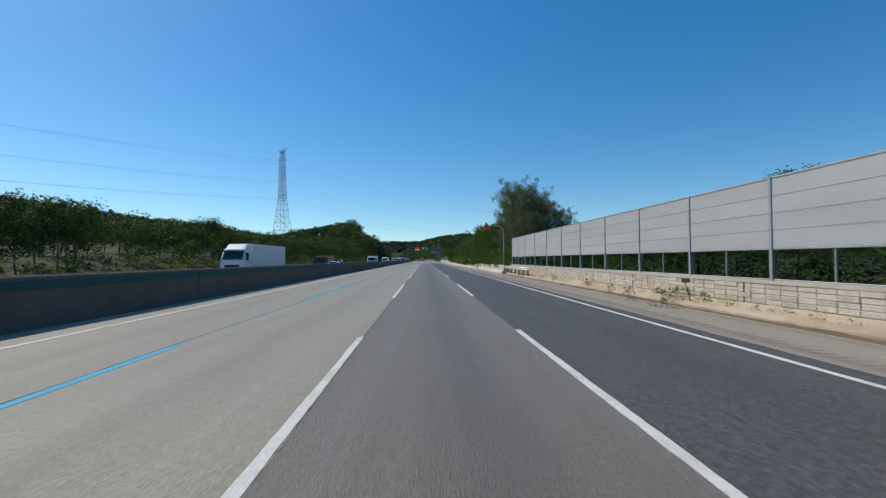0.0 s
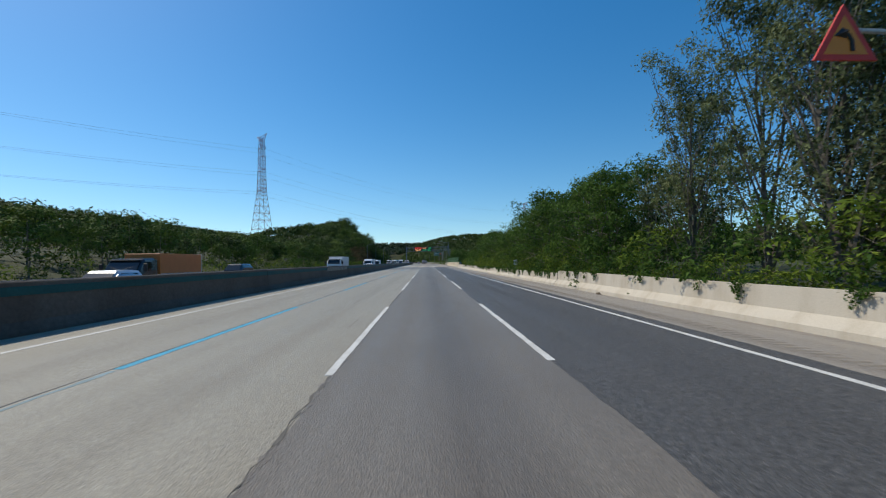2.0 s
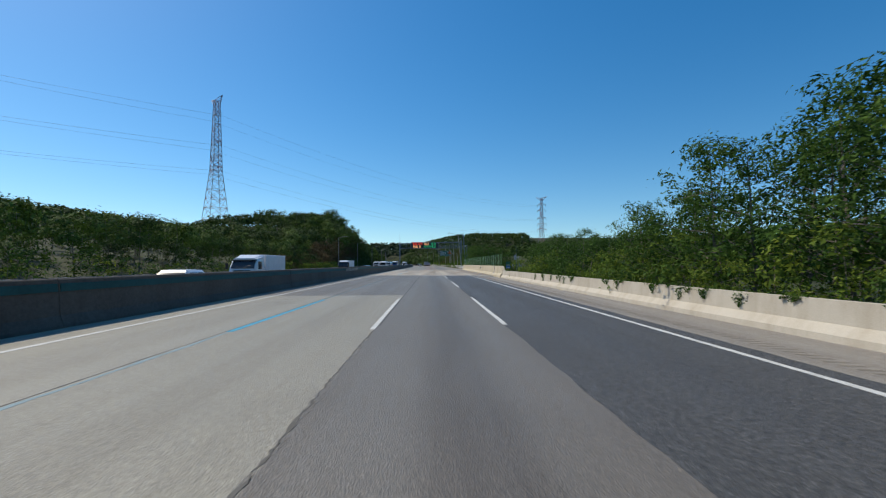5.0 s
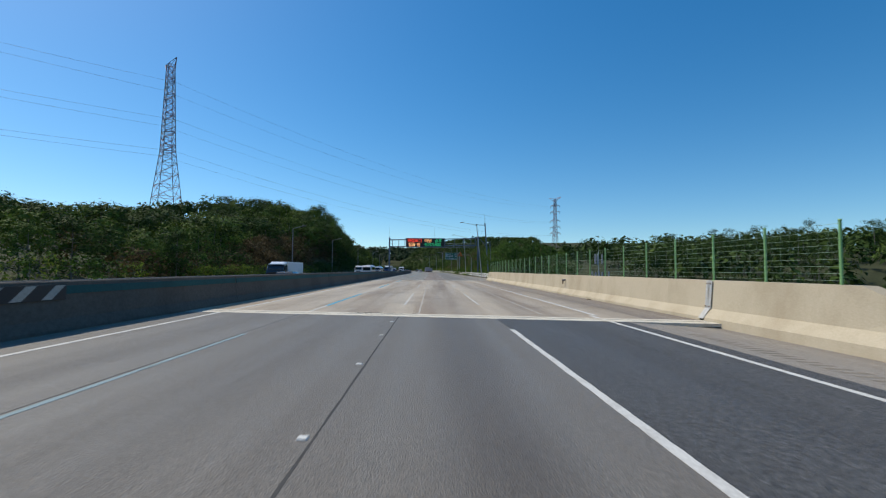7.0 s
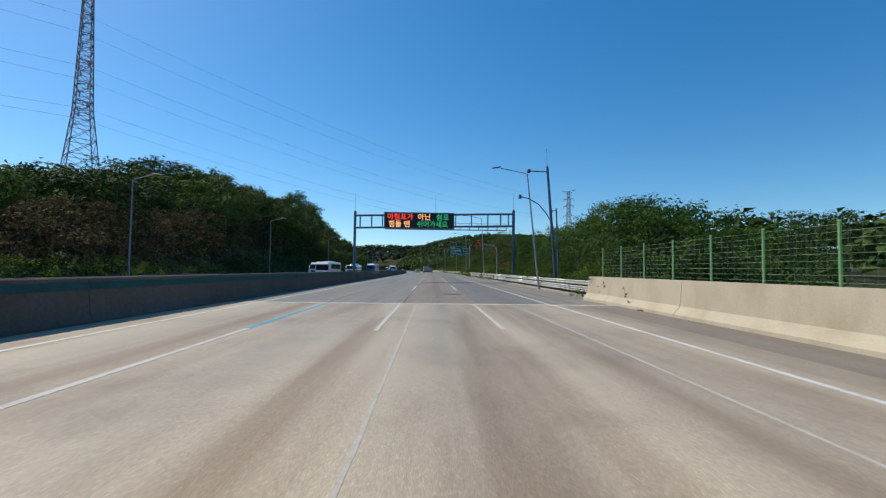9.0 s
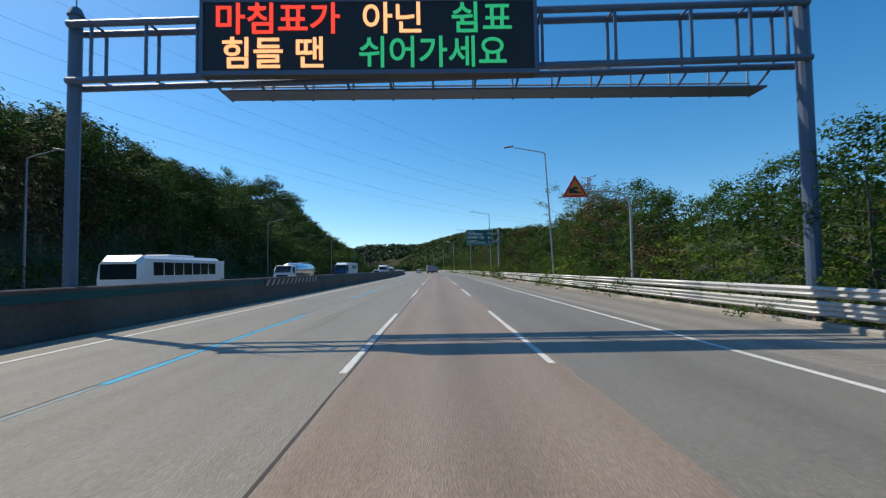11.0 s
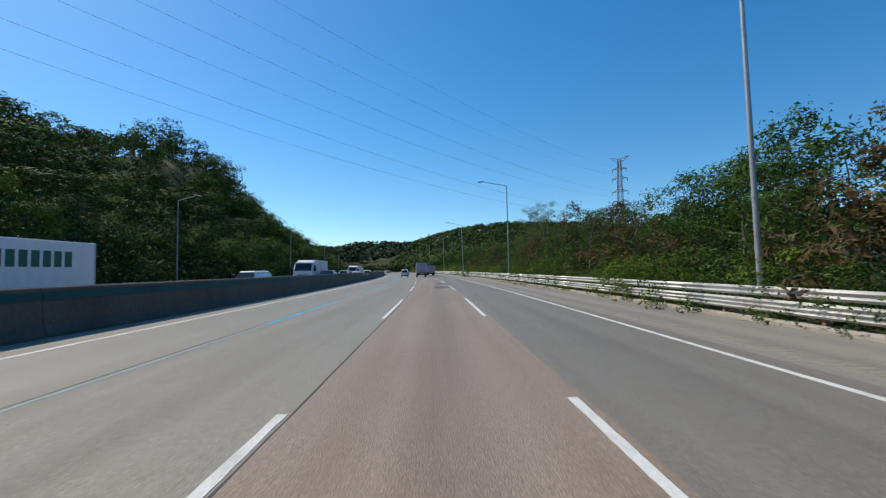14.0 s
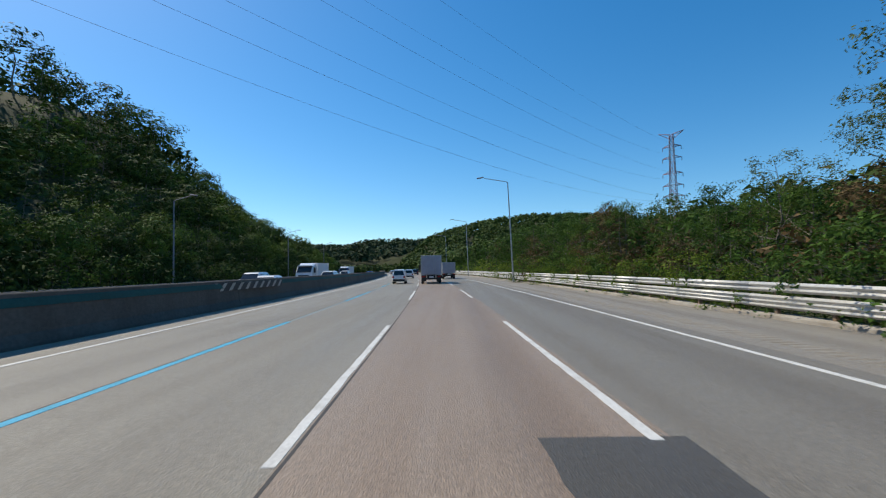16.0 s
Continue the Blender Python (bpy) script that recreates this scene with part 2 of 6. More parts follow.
M["blue_paint"] = surface("blue_paint", (0.03, 0.24, 0.38), (0.07, 0.42, 0.62), 26.0, 1.6, rough=0.7, bump=0.1, stain=0.7, stain_col=(0.75, 0.68, 0.62))
M["deck_paint"] = surface("deck_paint", (0.40, 0.38, 0.34), (0.58, 0.56, 0.52), 26.0, 2.0, rough=0.75, bump=0.1, stain=0.6, stain_col=(0.65, 0.6, 0.54))
M["mortar"] = surface("mortar", (0.52, 0.48, 0.40), (0.68, 0.635, 0.54), 36.0, 1.6, rough=0.9, bump=0.12, stain=0.6, stain_col=(0.5, 0.46, 0.42))
M["crack"] = surface("crack", (0.09, 0.085, 0.075), (0.16, 0.15, 0.135), 30.0, 1.5, rough=0.9, bump=0.2)
M["rumble"] = surface("rumble_groove", (0.182, 0.159, 0.128), (0.295, 0.262, 0.214), 30.0, 1.0, rough=0.9, bump=0.2)
M["tar"] = surface("tar_joint", (0.03, 0.03, 0.03), (0.07, 0.065, 0.06), 30.0, 1.5, rough=0.7, bump=0.2)
M["concrete"] = surface("concrete", (0.43, 0.385, 0.315), (0.53, 0.48, 0.40), 34.0, 0.9, stretch=(1, 1.3, 0.35), rough=0.85, bump=0.2, stain=0.6, stain_col=(0.62, 0.55, 0.46))
M["concrete_grey"] = surface("concrete_grey", (0.15, 0.15, 0.147), (0.24, 0.235, 0.225), 14.0, 0.8, stretch=(1, 0.6, 2.0), rough=0.85, bump=0.2, stain=0.7, stain_col=(0.5, 0.5, 0.5))
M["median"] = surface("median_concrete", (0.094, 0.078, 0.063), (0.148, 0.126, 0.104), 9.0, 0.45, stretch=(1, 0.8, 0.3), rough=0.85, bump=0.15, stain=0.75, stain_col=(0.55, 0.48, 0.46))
M["block"] = surface("split_block", (0.46, 0.40, 0.325), (0.66, 0.59, 0.49), 16.0, 1.2, rough=0.9, bump=0.7, vary=0.2, stain=0.5, stain_col=(0.6, 0.52, 0.42), bump_dist=0.04)
M["teal_band"] = surface("teal_band", (0.004, 0.055, 0.055), (0.010, 0.092, 0.086), 10.0, 0.8, rough=0.6, bump=0.05, stain=0.6)
M["panel"] = surface("noise_panel", (0.385, 0.385, 0.39), (0.45, 0.45, 0.452), 40.0, 0.6, stretch=(1, 0.5, 3), rough=0.6, bump=0.25, vary=0.06, stain=0.35, stain_col=(0.72, 0.7, 0.66), bump_dist=0.006)
M["steel"] = surface("galvanised_steel", (0.36, 0.37, 0.38), (0.50, 0.51, 0.52), 10.0, 1.0, rough=0.5, bump=0.05, metal=0.55, stain=0.4, stain_col=(0.6, 0.55, 0.5))
M["rail"] = surface("guardrail_steel", (0.42, 0.42, 0.41), (0.58, 0.58, 0.56), 8.0, 0.8, stretch=(1, 0.4, 2), rough=0.5, bump=0.05, metal=0.25, stain=0.5, stain_col=(0.66, 0.58, 0.5))
M["rust"] = surface("rusty_post", (0.16, 0.10, 0.06), (0.32, 0.24, 0.17), 9.0, 2.0, rough=0.85, bump=0.2, metal=0.2)
M["green_post"] = plain("green_paint", (0.22, 0.42, 0.16), 0.5)
M["wire"] = plain("wire", (0.30, 0.42, 0.30), 0.5, 0.3)
M["cable"] = plain("cable", (0.10, 0.11, 0.13), 0.6, 0.3)
M["pylon_red"] = plain("pylon_red", (0.30, 0.15, 0.17), 0.6)
M["pylon_white"] = plain("pylon_white", (0.36, 0.35, 0.40), 0.6)
M["pylon_grey"] = plain("pylon_grey", (0.22, 0.23, 0.27), 0.6, 0.3)
M["gantry"] = plain("gantry_steel", (0.10, 0.14, 0.21), 0.5, 0.2)
M["black"] = plain("black_plastic", (0.02, 0.02, 0.022), 0.5)
M["sign_green"] = plain("sign_green", (0.012, 0.11, 0.075), 0.45, dirt=0.15)
M["sign_white"] = plain("sign_white", (0.8, 0.82, 0.82), 0.5, dirt=0.1)
M["sign_red"] = plain("sign_red", (0.55, 0.035, 0.02), 0.45, dirt=0.15)
M["sign_yellow"] = plain("sign_yellow", (0.66, 0.22, 0.02), 0.45, dirt=0.15)
M["sign_blue"] = plain("sign_blue", (0.03, 0.12, 0.45), 0.45)
M["led_red"] = plain("led_red", (1.0, 0.06, 0.03), 0.5, emit=0.9, dirt=0)
M["led_amber"] = plain("led_amber", (1.0, 0.45, 0.18), 0.5, emit=1.1, dirt=0)
M["led_green"] = plain("led_green", (0.03, 0.42, 0.16), 0.5, emit=0.7, dirt=0)
M["car_white"] = plain("car_white", (0.75, 0.75, 0.76), 0.3, coat=0.5)
M["car_dark"] = plain("car_dark", (0.03, 0.035, 0.045), 0.25, coat=0.6)
M["car_silver"] = plain("car_silver", (0.45, 0.47, 0.5), 0.3, 0.4, coat=0.5)
M["car_orange"] = plain("car_orange", (0.55, 0.17, 0.04), 0.5)
M["car_blue"] = plain("car_blue", (0.02, 0.06, 0.22), 0.3, coat=0.5)
M["box_white"] = plain("box_white", (0.72, 0.72, 0.74), 0.45, dirt=0.3)
M["box_grey"] = plain("box_grey", (0.36, 0.36, 0.42), 0.5, 0.1, dirt=0.4)
M["tank_steel"] = plain("tank_steel", (0.62, 0.63, 0.65), 0.22, 0.9)
M["tyre"] = plain("tyre", (0.015, 0.015, 0.016), 0.85)
M["rim"] = plain("rim", (0.4, 0.4, 0.42), 0.4, 0.7)
M["car_glass"] = plain("car_glass", (0.015, 0.02, 0.025), 0.06, spec=0.6, dirt=0)
M["lamp_red"] = plain("lamp_red", (0.4, 0.02, 0.015), 0.25, dirt=0)
M["lamp_clear"] = plain("lamp_clear", (0.75, 0.75, 0.72), 0.15, dirt=0)
M["bark"] = surface("bark", (0.10, 0.085, 0.07), (0.22, 0.195, 0.165), 12.0, 1.0, stretch=(3, 3, 0.6), rough=0.9, bump=0.5)
M["leaf_mid"] = foliage("leaf_mid", (0.026, 0.062, 0.016), (0.100, 0.185, 0.040), 0.36)
M["leaf_light"] = foliage("leaf_light", (0.050, 0.098, 0.016), (0.215, 0.300, 0.052), 0.42)
M["leaf_locust"] = foliage("leaf_locust", (0.030, 0.068, 0.016), (0.115, 0.200, 0.044), 0.36)
M["leaf_grey"] = foliage("leaf_grey", (0.058, 0.082, 0.040), (0.245, 0.285, 0.160), 0.36)
M["leaf_thin"] = foliage("leaf_thin", (0.045, 0.075, 0.024), (0.150, 0.195, 0.062), 0.38)
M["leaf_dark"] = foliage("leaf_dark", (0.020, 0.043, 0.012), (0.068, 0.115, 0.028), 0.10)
M["leaf_wood"] = foliage("leaf_wood", (0.042, 0.080, 0.016), (0.115, 0.185, 0.036), 0.14)
# cooler leaf colour for the far woods, distance haze painted into it
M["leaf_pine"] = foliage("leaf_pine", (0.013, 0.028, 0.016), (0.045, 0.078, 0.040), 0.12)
M["leaf_brown"] = foliage("leaf_brown", (0.055, 0.042, 0.024), (0.175, 0.125, 0.072), 0.25)
M["grass"] = foliage("grass", (0.06, 0.085, 0.02), (0.19, 0.20, 0.075))

glass, _nt, _N, _L, _b = nodes_of("tinted_glass")
_b.inputs["Base Color"].default_value = (0.55, 0.62, 0.60, 1)
_b.inputs["Roughness"].default_value = 0.03
_b.inputs["Transmission Weight"].default_value = 1.0
_b.inputs["IOR"].default_value = 1.1
M["glass"] = glass


# ---------------------------------------------------------------- building blocks
def thing(name, at, label, category, group="", kind=""):
    ob = new(name)
    ob.empty_display_size = 0.3
    ob.matrix_basis = Matrix.Translation(at) if not isinstance(at, Matrix) else at
    return tagged(ob, label, category, group, kind)


def link_mesh(name, me, material, parent=None, label=""):
    if material is not None and not me.materials:
        me.materials.append(material)
    ob = new(name, me)
    if parent is not None:
        ob.parent = parent
    if label:
        ob["label"] = label
    return ob


def part(name, bm, material, parent=None, label="", smooth=False):
    me = bpy.data.meshes.new(name)
    bm.to_mesh(me)
    bm.free()
    if smooth:
        me.polygons.foreach_set("use_smooth", [True] * len(me.polygons))
    return link_mesh(name, me, material, parent, label)


def box(bm, x0, x1, y0, y1, z0, z1, bevel=0.0):
    m = Matrix.LocRotScale(((x0 + x1) / 2, (y0 + y1) / 2, (z0 + z1) / 2), None, (abs(x1 - x0), abs(y1 - y0), abs(z1 - z0)))
    made = bmesh.ops.create_cube(bm, size=1.0, matrix=m)["verts"]
    if bevel:
        edges = {e for v in made for e in v.link_edges}
        bmesh.ops.bevel(bm, geom=list(edges), offset=bevel, segments=1, affect="EDGES")
    return bm


def rod(bm, p, q, r0, r1=None, n=8):
    p, q = Vector(p), Vector(q)
    d = q - p
    m = Matrix.Translation((p + q) / 2) @ d.to_track_quat("Z", "Y").to_matrix().to_4x4()
    bmesh.ops.create_cone(bm, cap_ends=True, segments=n, radius1=r0, radius2=r0 if r1 is None else r1, depth=d.length, matrix=m)
    return bm


def path_rod(bm, pts, r, n=8):
    """One continuous tube along the points."""
    pts = [Vector(p) for p in pts]
    rings, up = [], None
    for i, p in enumerate(pts):
        d = (pts[min(i + 1, len(pts) - 1)] - pts[max(i - 1, 0)]).normalized()
        side = d.cross(Vector((0.13, 0.21, 0.97)) if abs(d.z) < 0.9 else Vector((0.97, 0.2, 0.1))).normalized()
        if up is not None and side.dot(up) < 0:
            side = -side
        up = side
        other = d.cross(side)
        rings.append([bm.verts.new(p + (side * math.cos(a) + other * math.sin(a)) * r) for a in (2 * math.pi * k / n for k in range(n))])
    for a, b in zip(rings, rings[1:]):
        for k in range(n):
            bm.faces.new((a[k], a[(k + 1) % n], b[(k + 1) % n], b[k]))
    bm.faces.new(rings[0])
    bm.faces.new(rings[-1])
    bmesh.ops.recalc_face_normals(bm, faces=bm.faces)
    return bm


def bend(y):
    """How far the road swings to the left, past the straight."""
    return -((y - 364.0) ** 2) / 2655.0 if y > 364 else 0.0


def stations(y0, y1, step=10.0):
    n = max(1, int(round((y1 - y0) / step)))
    return [y0 + (y1 - y0) * i / n for i in range(n + 1)]


def sweep(bm, prof, y0, y1, step=10.0, shift=lambda y: 0.0):
    """A closed profile of (x, z), drawn along the road."""
    rings = [[bm.verts.new((x + bend(y) + shift(y), y, z)) for x, z in prof] for y in (stations(y0, y1, step) if y1 > 364 else [y0, y1] if shift(y0) == shift(y1) else stations(y0, y1, step))]
    k = len(prof)
    for a, b in zip(rings, rings[1:]):
        for i in range(k):
            bm.faces.new((a[i], a[(i + 1) % k], b[(i + 1) % k], b[i]))
    bm.faces.new(rings[0])
    bm.faces.new(rings[-1])
    bmesh.ops.recalc_face_normals(bm, faces=bm.faces)
    return bm


def slab(x0, x1, z0, z1):
    return [(x0, z0), (x1, z0), (x1, z1), (x0, z1)]


def quad_mesh(name, verts, mats=()):
    """A mesh of loose faces, from an array of (n, corners, 3)."""
    n, k = verts.shape[:2]
    me = bpy.data.meshes.new(name)
    me.vertices.add(k * n)
    me.vertices.foreach_set("co", np.asarray(verts, np.float32).ravel())
    me.loops.add(k * n)
    me.loops.foreach_set("vertex_index", np.arange(k * n, dtype=np.int32))
    me.polygons.add(n)
    me.polygons.foreach_set("loop_start", np.arange(0, k * n, k, dtype=np.int32))
    me.polygons.foreach_set("loop_total", np.full(n, k, np.int32))
    me.update(calc_edges=True)
    for m in mats:
        me.materials.append(m)
    return me


def leaves(rng, centres, size, flat=0.5, narrow=0.5, out=None):
    """Pointed leaves round the centres; flat: how much they lie level; out: the way that they face, if they face one."""
    n = len(centres)
    a = rng.normal(size=(n, 3))
    a[:, 2] *= 1 - 0.6 * flat
    a /= np.linalg.norm(a, axis=1, keepdims=True)
    b = rng.normal(size=(n, 3))
    b[:, 2] *= 1 - 0.75 * flat
    if out is not None:
        face = np.asarray(out) + rng.normal(size=(n, 3)) * 0.42 + (0, 0, 0.25)
        face /= np.linalg.norm(face, axis=1, keepdims=True)
        a -= (a * face).sum(1, keepdims=True) * face
        a /= np.linalg.norm(a, axis=1, keepdims=True)
        b = np.cross(face, a)
    b -= (a * b).sum(1, keepdims=True) * a
    b /= np.linalg.norm(b, axis=1, keepdims=True)
    s = (size * rng.uniform(0.6, 1.35, n))[:, None]
    droop = np.zeros((n, 3))
    droop[:, 2] = -0.25
    c = np.asarray(centres)
    return np.stack([c - a * s * 0.5 - b * s * narrow * 0.25, c + b * s * narrow * 0.6, c + (a * 0.6 + droop * 0.3) * s], 1)


def halves(quads):
    """Quads cut into triangles."""
    return np.concatenate([quads[:, (0, 1, 2)], quads[:, (0, 2, 3)]])


def tubes(segments, n=3):
    """Tapered limbs from rows of (p, q, r0, r1), as quads."""
    out = []
    for p, q, r0, r1 in segments:
        p, q = np.asarray(p, float), np.asarray(q, float)
        d = (q - p) / max(1e-6, np.linalg.norm(q - p))
        u = np.cross(d, (0.3, 0.9, 0.2))
        u /= np.linalg.norm(u)
        v = np.cross(d, u)
        an = np.arange(n + 1) * 2 * np.pi / n
        ring = np.cos(an)[:, None] * u + np.sin(an)[:, None] * v
        lo, hi = p + ring * r0, q + ring * r1
        for i in range(n):
            out.append((lo[i], lo[i + 1], hi[i + 1], hi[i]))
    return np.array(out)


def grow(seed, height, spread, count, leaf, first=0.2, clump=0.2, trunk_r=None, upright=0.6, limbs=16, twigs=True, narrow=0.55, sub=2, loose=0.25, dome=0.3):
    """A tree's limbs and its leaves, which sit in clumps at the ends of the limbs; loose: the share that strays; dome: how far they face away from the crown's middle."""
    rng = np.random.default_rng(seed)
    r = trunk_r or height * 0.016
    segs, tips = [], []
    p = np.array([0.0, 0.0, -0.4])
    spine = [p]
    k = 7
    for i in range(k):
        p = p + np.array([rng.normal() * 0.04 * height / k * 2, rng.normal() * 0.04 * height / k * 2, (height * 0.93 + 0.4) / k])
        spine.append(p)
    for i in range(k):
        segs.append((spine[i], spine[i + 1], r * (1 - i / (k + 0.6)), r * (1 - (i + 1) / (k + 0.6))))
    for i in range(limbs):
        f = first + (0.97 - first) * (i + rng.uniform(0, 0.9)) / limbs
        j = min(k - 1, int(f * k))
        base = spine[j] + (spine[j + 1] - spine[j]) * (f * k - j)
        ang = i * 2.4 + rng.normal() * 0.4
        reach = spread * (0.35 + 0.75 * math.sin(math.pi * min(1.0, (f - first) / (1 - first) * 0.8 + 0.22))) * rng.uniform(0.6, 1.15)
        tip = base + np.array([math.cos(ang) * reach, math.sin(ang) * reach, reach * upright * rng.uniform(0.5, 1.3)])
        mid = (base + tip) / 2 + np.array([0, 0, -0.06 * reach])
        lr = r * 0.42 * (1.1 - f)
        segs += [(base, mid, lr, lr * 0.65), (mid, tip, lr * 0.65, lr * 0.2)]
        tips.append(tip)
        for _ in range(sub):
            s = mid + (tip - mid) * rng.uniform(-0.2, 0.8)
            t2 = s + rng.normal(size=3) * reach * np.array([0.28, 0.28, 0.22])
            if twigs:
                segs.append((s, t2, lr * 0.45, lr * 0.14))
            tips.append(t2)
    tips.append(spine[-1])
    tips = np.array(tips)
    weight = rng.uniform(0.4, 1.6, len(tips))
    own = rng.choice(len(tips), count, p=weight / weight.sum())
    way = rng.normal(size=(count, 3))
    way[:, 2] += 0.25
    way /= np.linalg.norm(way, axis=1, keepdims=True)
    wide = (spread * clump * weight[own] ** 0.5)[:, None]
    far = np.where(rng.random(count) < loose, rng.uniform(0.9, 1.6, count), rng.uniform(0.5, 1.0, count))[:, None]
    pts = tips[own] + way * wide * far * (1, 1, 0.72)
    middle = pts - tips.mean(0)
    middle /= np.linalg.norm(middle, axis=1, keepdims=True)
    return tubes(segs), leaves(rng, pts, leaf, 0.5, narrow, way * (1 - 0.5 * dome) + middle * dome)


RAW = {}


def make_tree(name, seed, height, spread, count, leaf, leaf_mat, label, category="tree", **kw):
    limbs, crown = grow(seed, height, spread, count, leaf, **kw)
    RAW.setdefault(f"{leaf_mat.name}{name}{round(spread, 1)}" if name == "tree" else leaf_mat.name + name, []).append((halves(limbs[:21]), crown, height))
    root = thing(name, (0, 0, -200), label, category)
    link_mesh("trunk", quad_mesh("trunk", limbs, (M["bark"],)), None, root)
    link_mesh("crown", quad_mesh("crown", crown, (leaf_mat,)), None, root)
    return root


def plant(proto, x, y, z, turn, size=1.0, group="", tall=1.0):
    ob = copy_thing(proto, Matrix.Translation((x, y, z)) @ Euler((0, 0, turn)).to_matrix().to_4x4() @ Matrix.Diagonal((size, size, size * tall, 1)))
    if group:
        ob["group"] = group
    return ob


# ---------------------------------------------------------------- ground
def smooth(a, b, v):
    t = min(1.0, max(0.0, (v - a) / (b - a)))
    return t * t * (3 - 2 * t)


# tops of the woods beyond the far carriageway: close to the road, and higher up the slope
FOOT_Y = (-100, 200, 240, 270, 290, 315, 338, 360, 375, 390, 405, 420, 450, 480, 520, 620, 760)
FOOT_Z = (10, 9.5, 9, 12, 14.5, 18.5, 18.5, 15, 12.5, 11.5, 10.5, 10.5, 10.8, 11.5, 12, 11, 9)
SLOPE_Y = (-100, 200, 255, 300, 315, 345, 375, 400, 420, 450, 470, 495, 520, 560, 640, 760)
SLOPE_Z = (10, 12, 12.5, 14.5, 23, 25.5, 24, 22.5, 22, 23, 26, 26, 23, 19, 14, 11)

RIDGE_Y = (-100, 200, 255, 300, 330, 345, 375, 400, 435, 450, 465, 480, 500, 525, 545, 600, 700)
RIDGE_Z = (11, 13, 14, 17, 25.5, 28, 29.5, 31, 32.5, 35, 40, 43, 44, 40, 32, 22, 12)


def woods_top(u, y):
    """Height of the tree tops west of the road, u metres from its middle."""
    a, b = float(np.interp(y, FOOT_Y, FOOT_Z)), float(np.interp(y, SLOPE_Y, SLOPE_Z))
    if u > -37:
        return a - 0.45 * (u + 37)
    if u > -56:
        return a + (b - a) * (-37 - u) / 19.0
    if u < -56:
        b += (float(np.interp(y, RIDGE_Y, RIDGE_Z)) - b) * min(1.0, (-56 - u) / 14.0)
    far = min(3 + 0.155 * -u, 34) * smooth(40, 190, y) * (1 - 0.5 * smooth(600, 800, y))
    return max(b * (1 - 0.5 * smooth(85, 150, -u)), far, 7.0)


# tops of the trees beside the near carriageway
EDGE_Y = (60, 84, 90, 96, 102, 114, 120, 126, 132, 144, 150, 156, 164, 190, 246, 252, 258, 282, 300, 306, 312, 318, 324, 330, 336, 342, 354, 360, 366, 378, 389, 396, 402, 408, 414, 420, 438, 456, 520, 760)
EDGE_Z = (8.8, 10.2, 10.2, 10.6, 10.2, 9.0, 7.9, 6.6, 8.4, 9.3, 8.2, 6.3, 5.5, 5.6, 5.0, 7.0, 8.0, 7.8, 6.8, 8.0, 9.2, 9.5, 8.7, 6.9, 8.1, 9.1, 9.2, 8.0, 8.7, 7.1, 8.2, 7.0, 8.2, 8.9, 8.6, 7.9, 7.9, 8.8, 9.5, 9.0)


def edge_top(y):
    return float(np.interp(y, EDGE_Y, EDGE_Z))


def land(x, y):
    """Height of the ground."""
    u = x - bend(y)
    z = -0.35
    # wooded hill beyond the other carriageway
    if u < -30:
        z += max(0.4, woods_top(u, y) - 7.5) * smooth(-30, -37, u) * (1 - smooth(330, 620, -u))
    # bank on the near side, and the valley under the bridge
    if u > 10.6:
        s = u - 10.6
        valley = smooth(176, 200, y) * (1 - smooth(244, 262, y))
        z += -8.5 * valley * min(1, s / 5.0)
        z += smooth(255, 300, y) * min(5.0, s * 0.24) + (1 - smooth(120, 180, y)) * min(1.5, s * 0.1)
        z += 8 * math.exp(-(((x - 190) / 90) ** 2) - (((y - 330) / 120) ** 2)) * smooth(30, 90, s)
        z += 3 * smooth(400, 520, y) * smooth(8, 60, s) * (1 - smooth(700, 900, y))
    # hills that close the valley ahead
    z += 32 * math.exp(-(((y - 775) / 75) ** 2)) * smooth(-110, 70, x) * smooth(6, 40, x - bend(min(y, 740))) * (1 - 0.5 * smooth(300, 600, x))
    z += 25 * math.exp(-(((y - 980) / 110) ** 2)) * smooth(-520, -260, x) * (1 - smooth(200, 600, x))
    z += 34 * math.exp(-(((y - 1700) / 200) ** 2)) * math.exp(-(((x + 380) / 330) ** 2))
    z += 20 * math.exp(-(((y - 1150) / 140) ** 2) - (((x - 420) / 260) ** 2))
    far = smooth(40, 200, abs(u))
    z += far * 1.2 * noise.noise((x * 0.02, y * 0.02, 0.3))
    return z


def axis(parts):
    out = []
    for a, b, step in parts:
        n = int(round((b - a) / step))
        out += [a + (b - a) * i / n for i in range(n)]
    return out + [parts[-1][1]]


gx = axis([(-3000, -600, 200), (-600, -100, 20), (-100, -28, 6), (-28, 10.6, 6.433), (10.6, 40, 3.675), (40, 120, 10), (120, 600, 20), (600, 3000, 200)])
gy = axis([(-1500, -100, 200), (-100, 560, 6), (560, 800, 12), (800, 2000, 30), (2000, 4500, 250)])
gv = [(x + (bend(y) if -60 < x < 60 and y < 760 else 0), y, land(x + (bend(y) if -60 < x < 60 and y < 760 else 0), y)) for y in gy for x in gx]
w = len(gx)
gf = [(j * w + i, j * w + i + 1, (j + 1) * w + i + 1, (j + 1) * w + i) for j in range(len(gy) - 1) for i in range(w - 1)]
gm = bpy.data.meshes.new("ground")
gm.from_pydata(gv, [], gf)
gm.polygons.foreach_set("use_smooth", [True] * len(gf))
tagged(link_mesh("ground", gm, M["soil"]), "dry soil and scrub beside and under the motorway", "ground", kind="structure")

# ---------------------------------------------------------------- the road
ROAD_END = 740.0
BRIDGE = (194.3, 248.8)


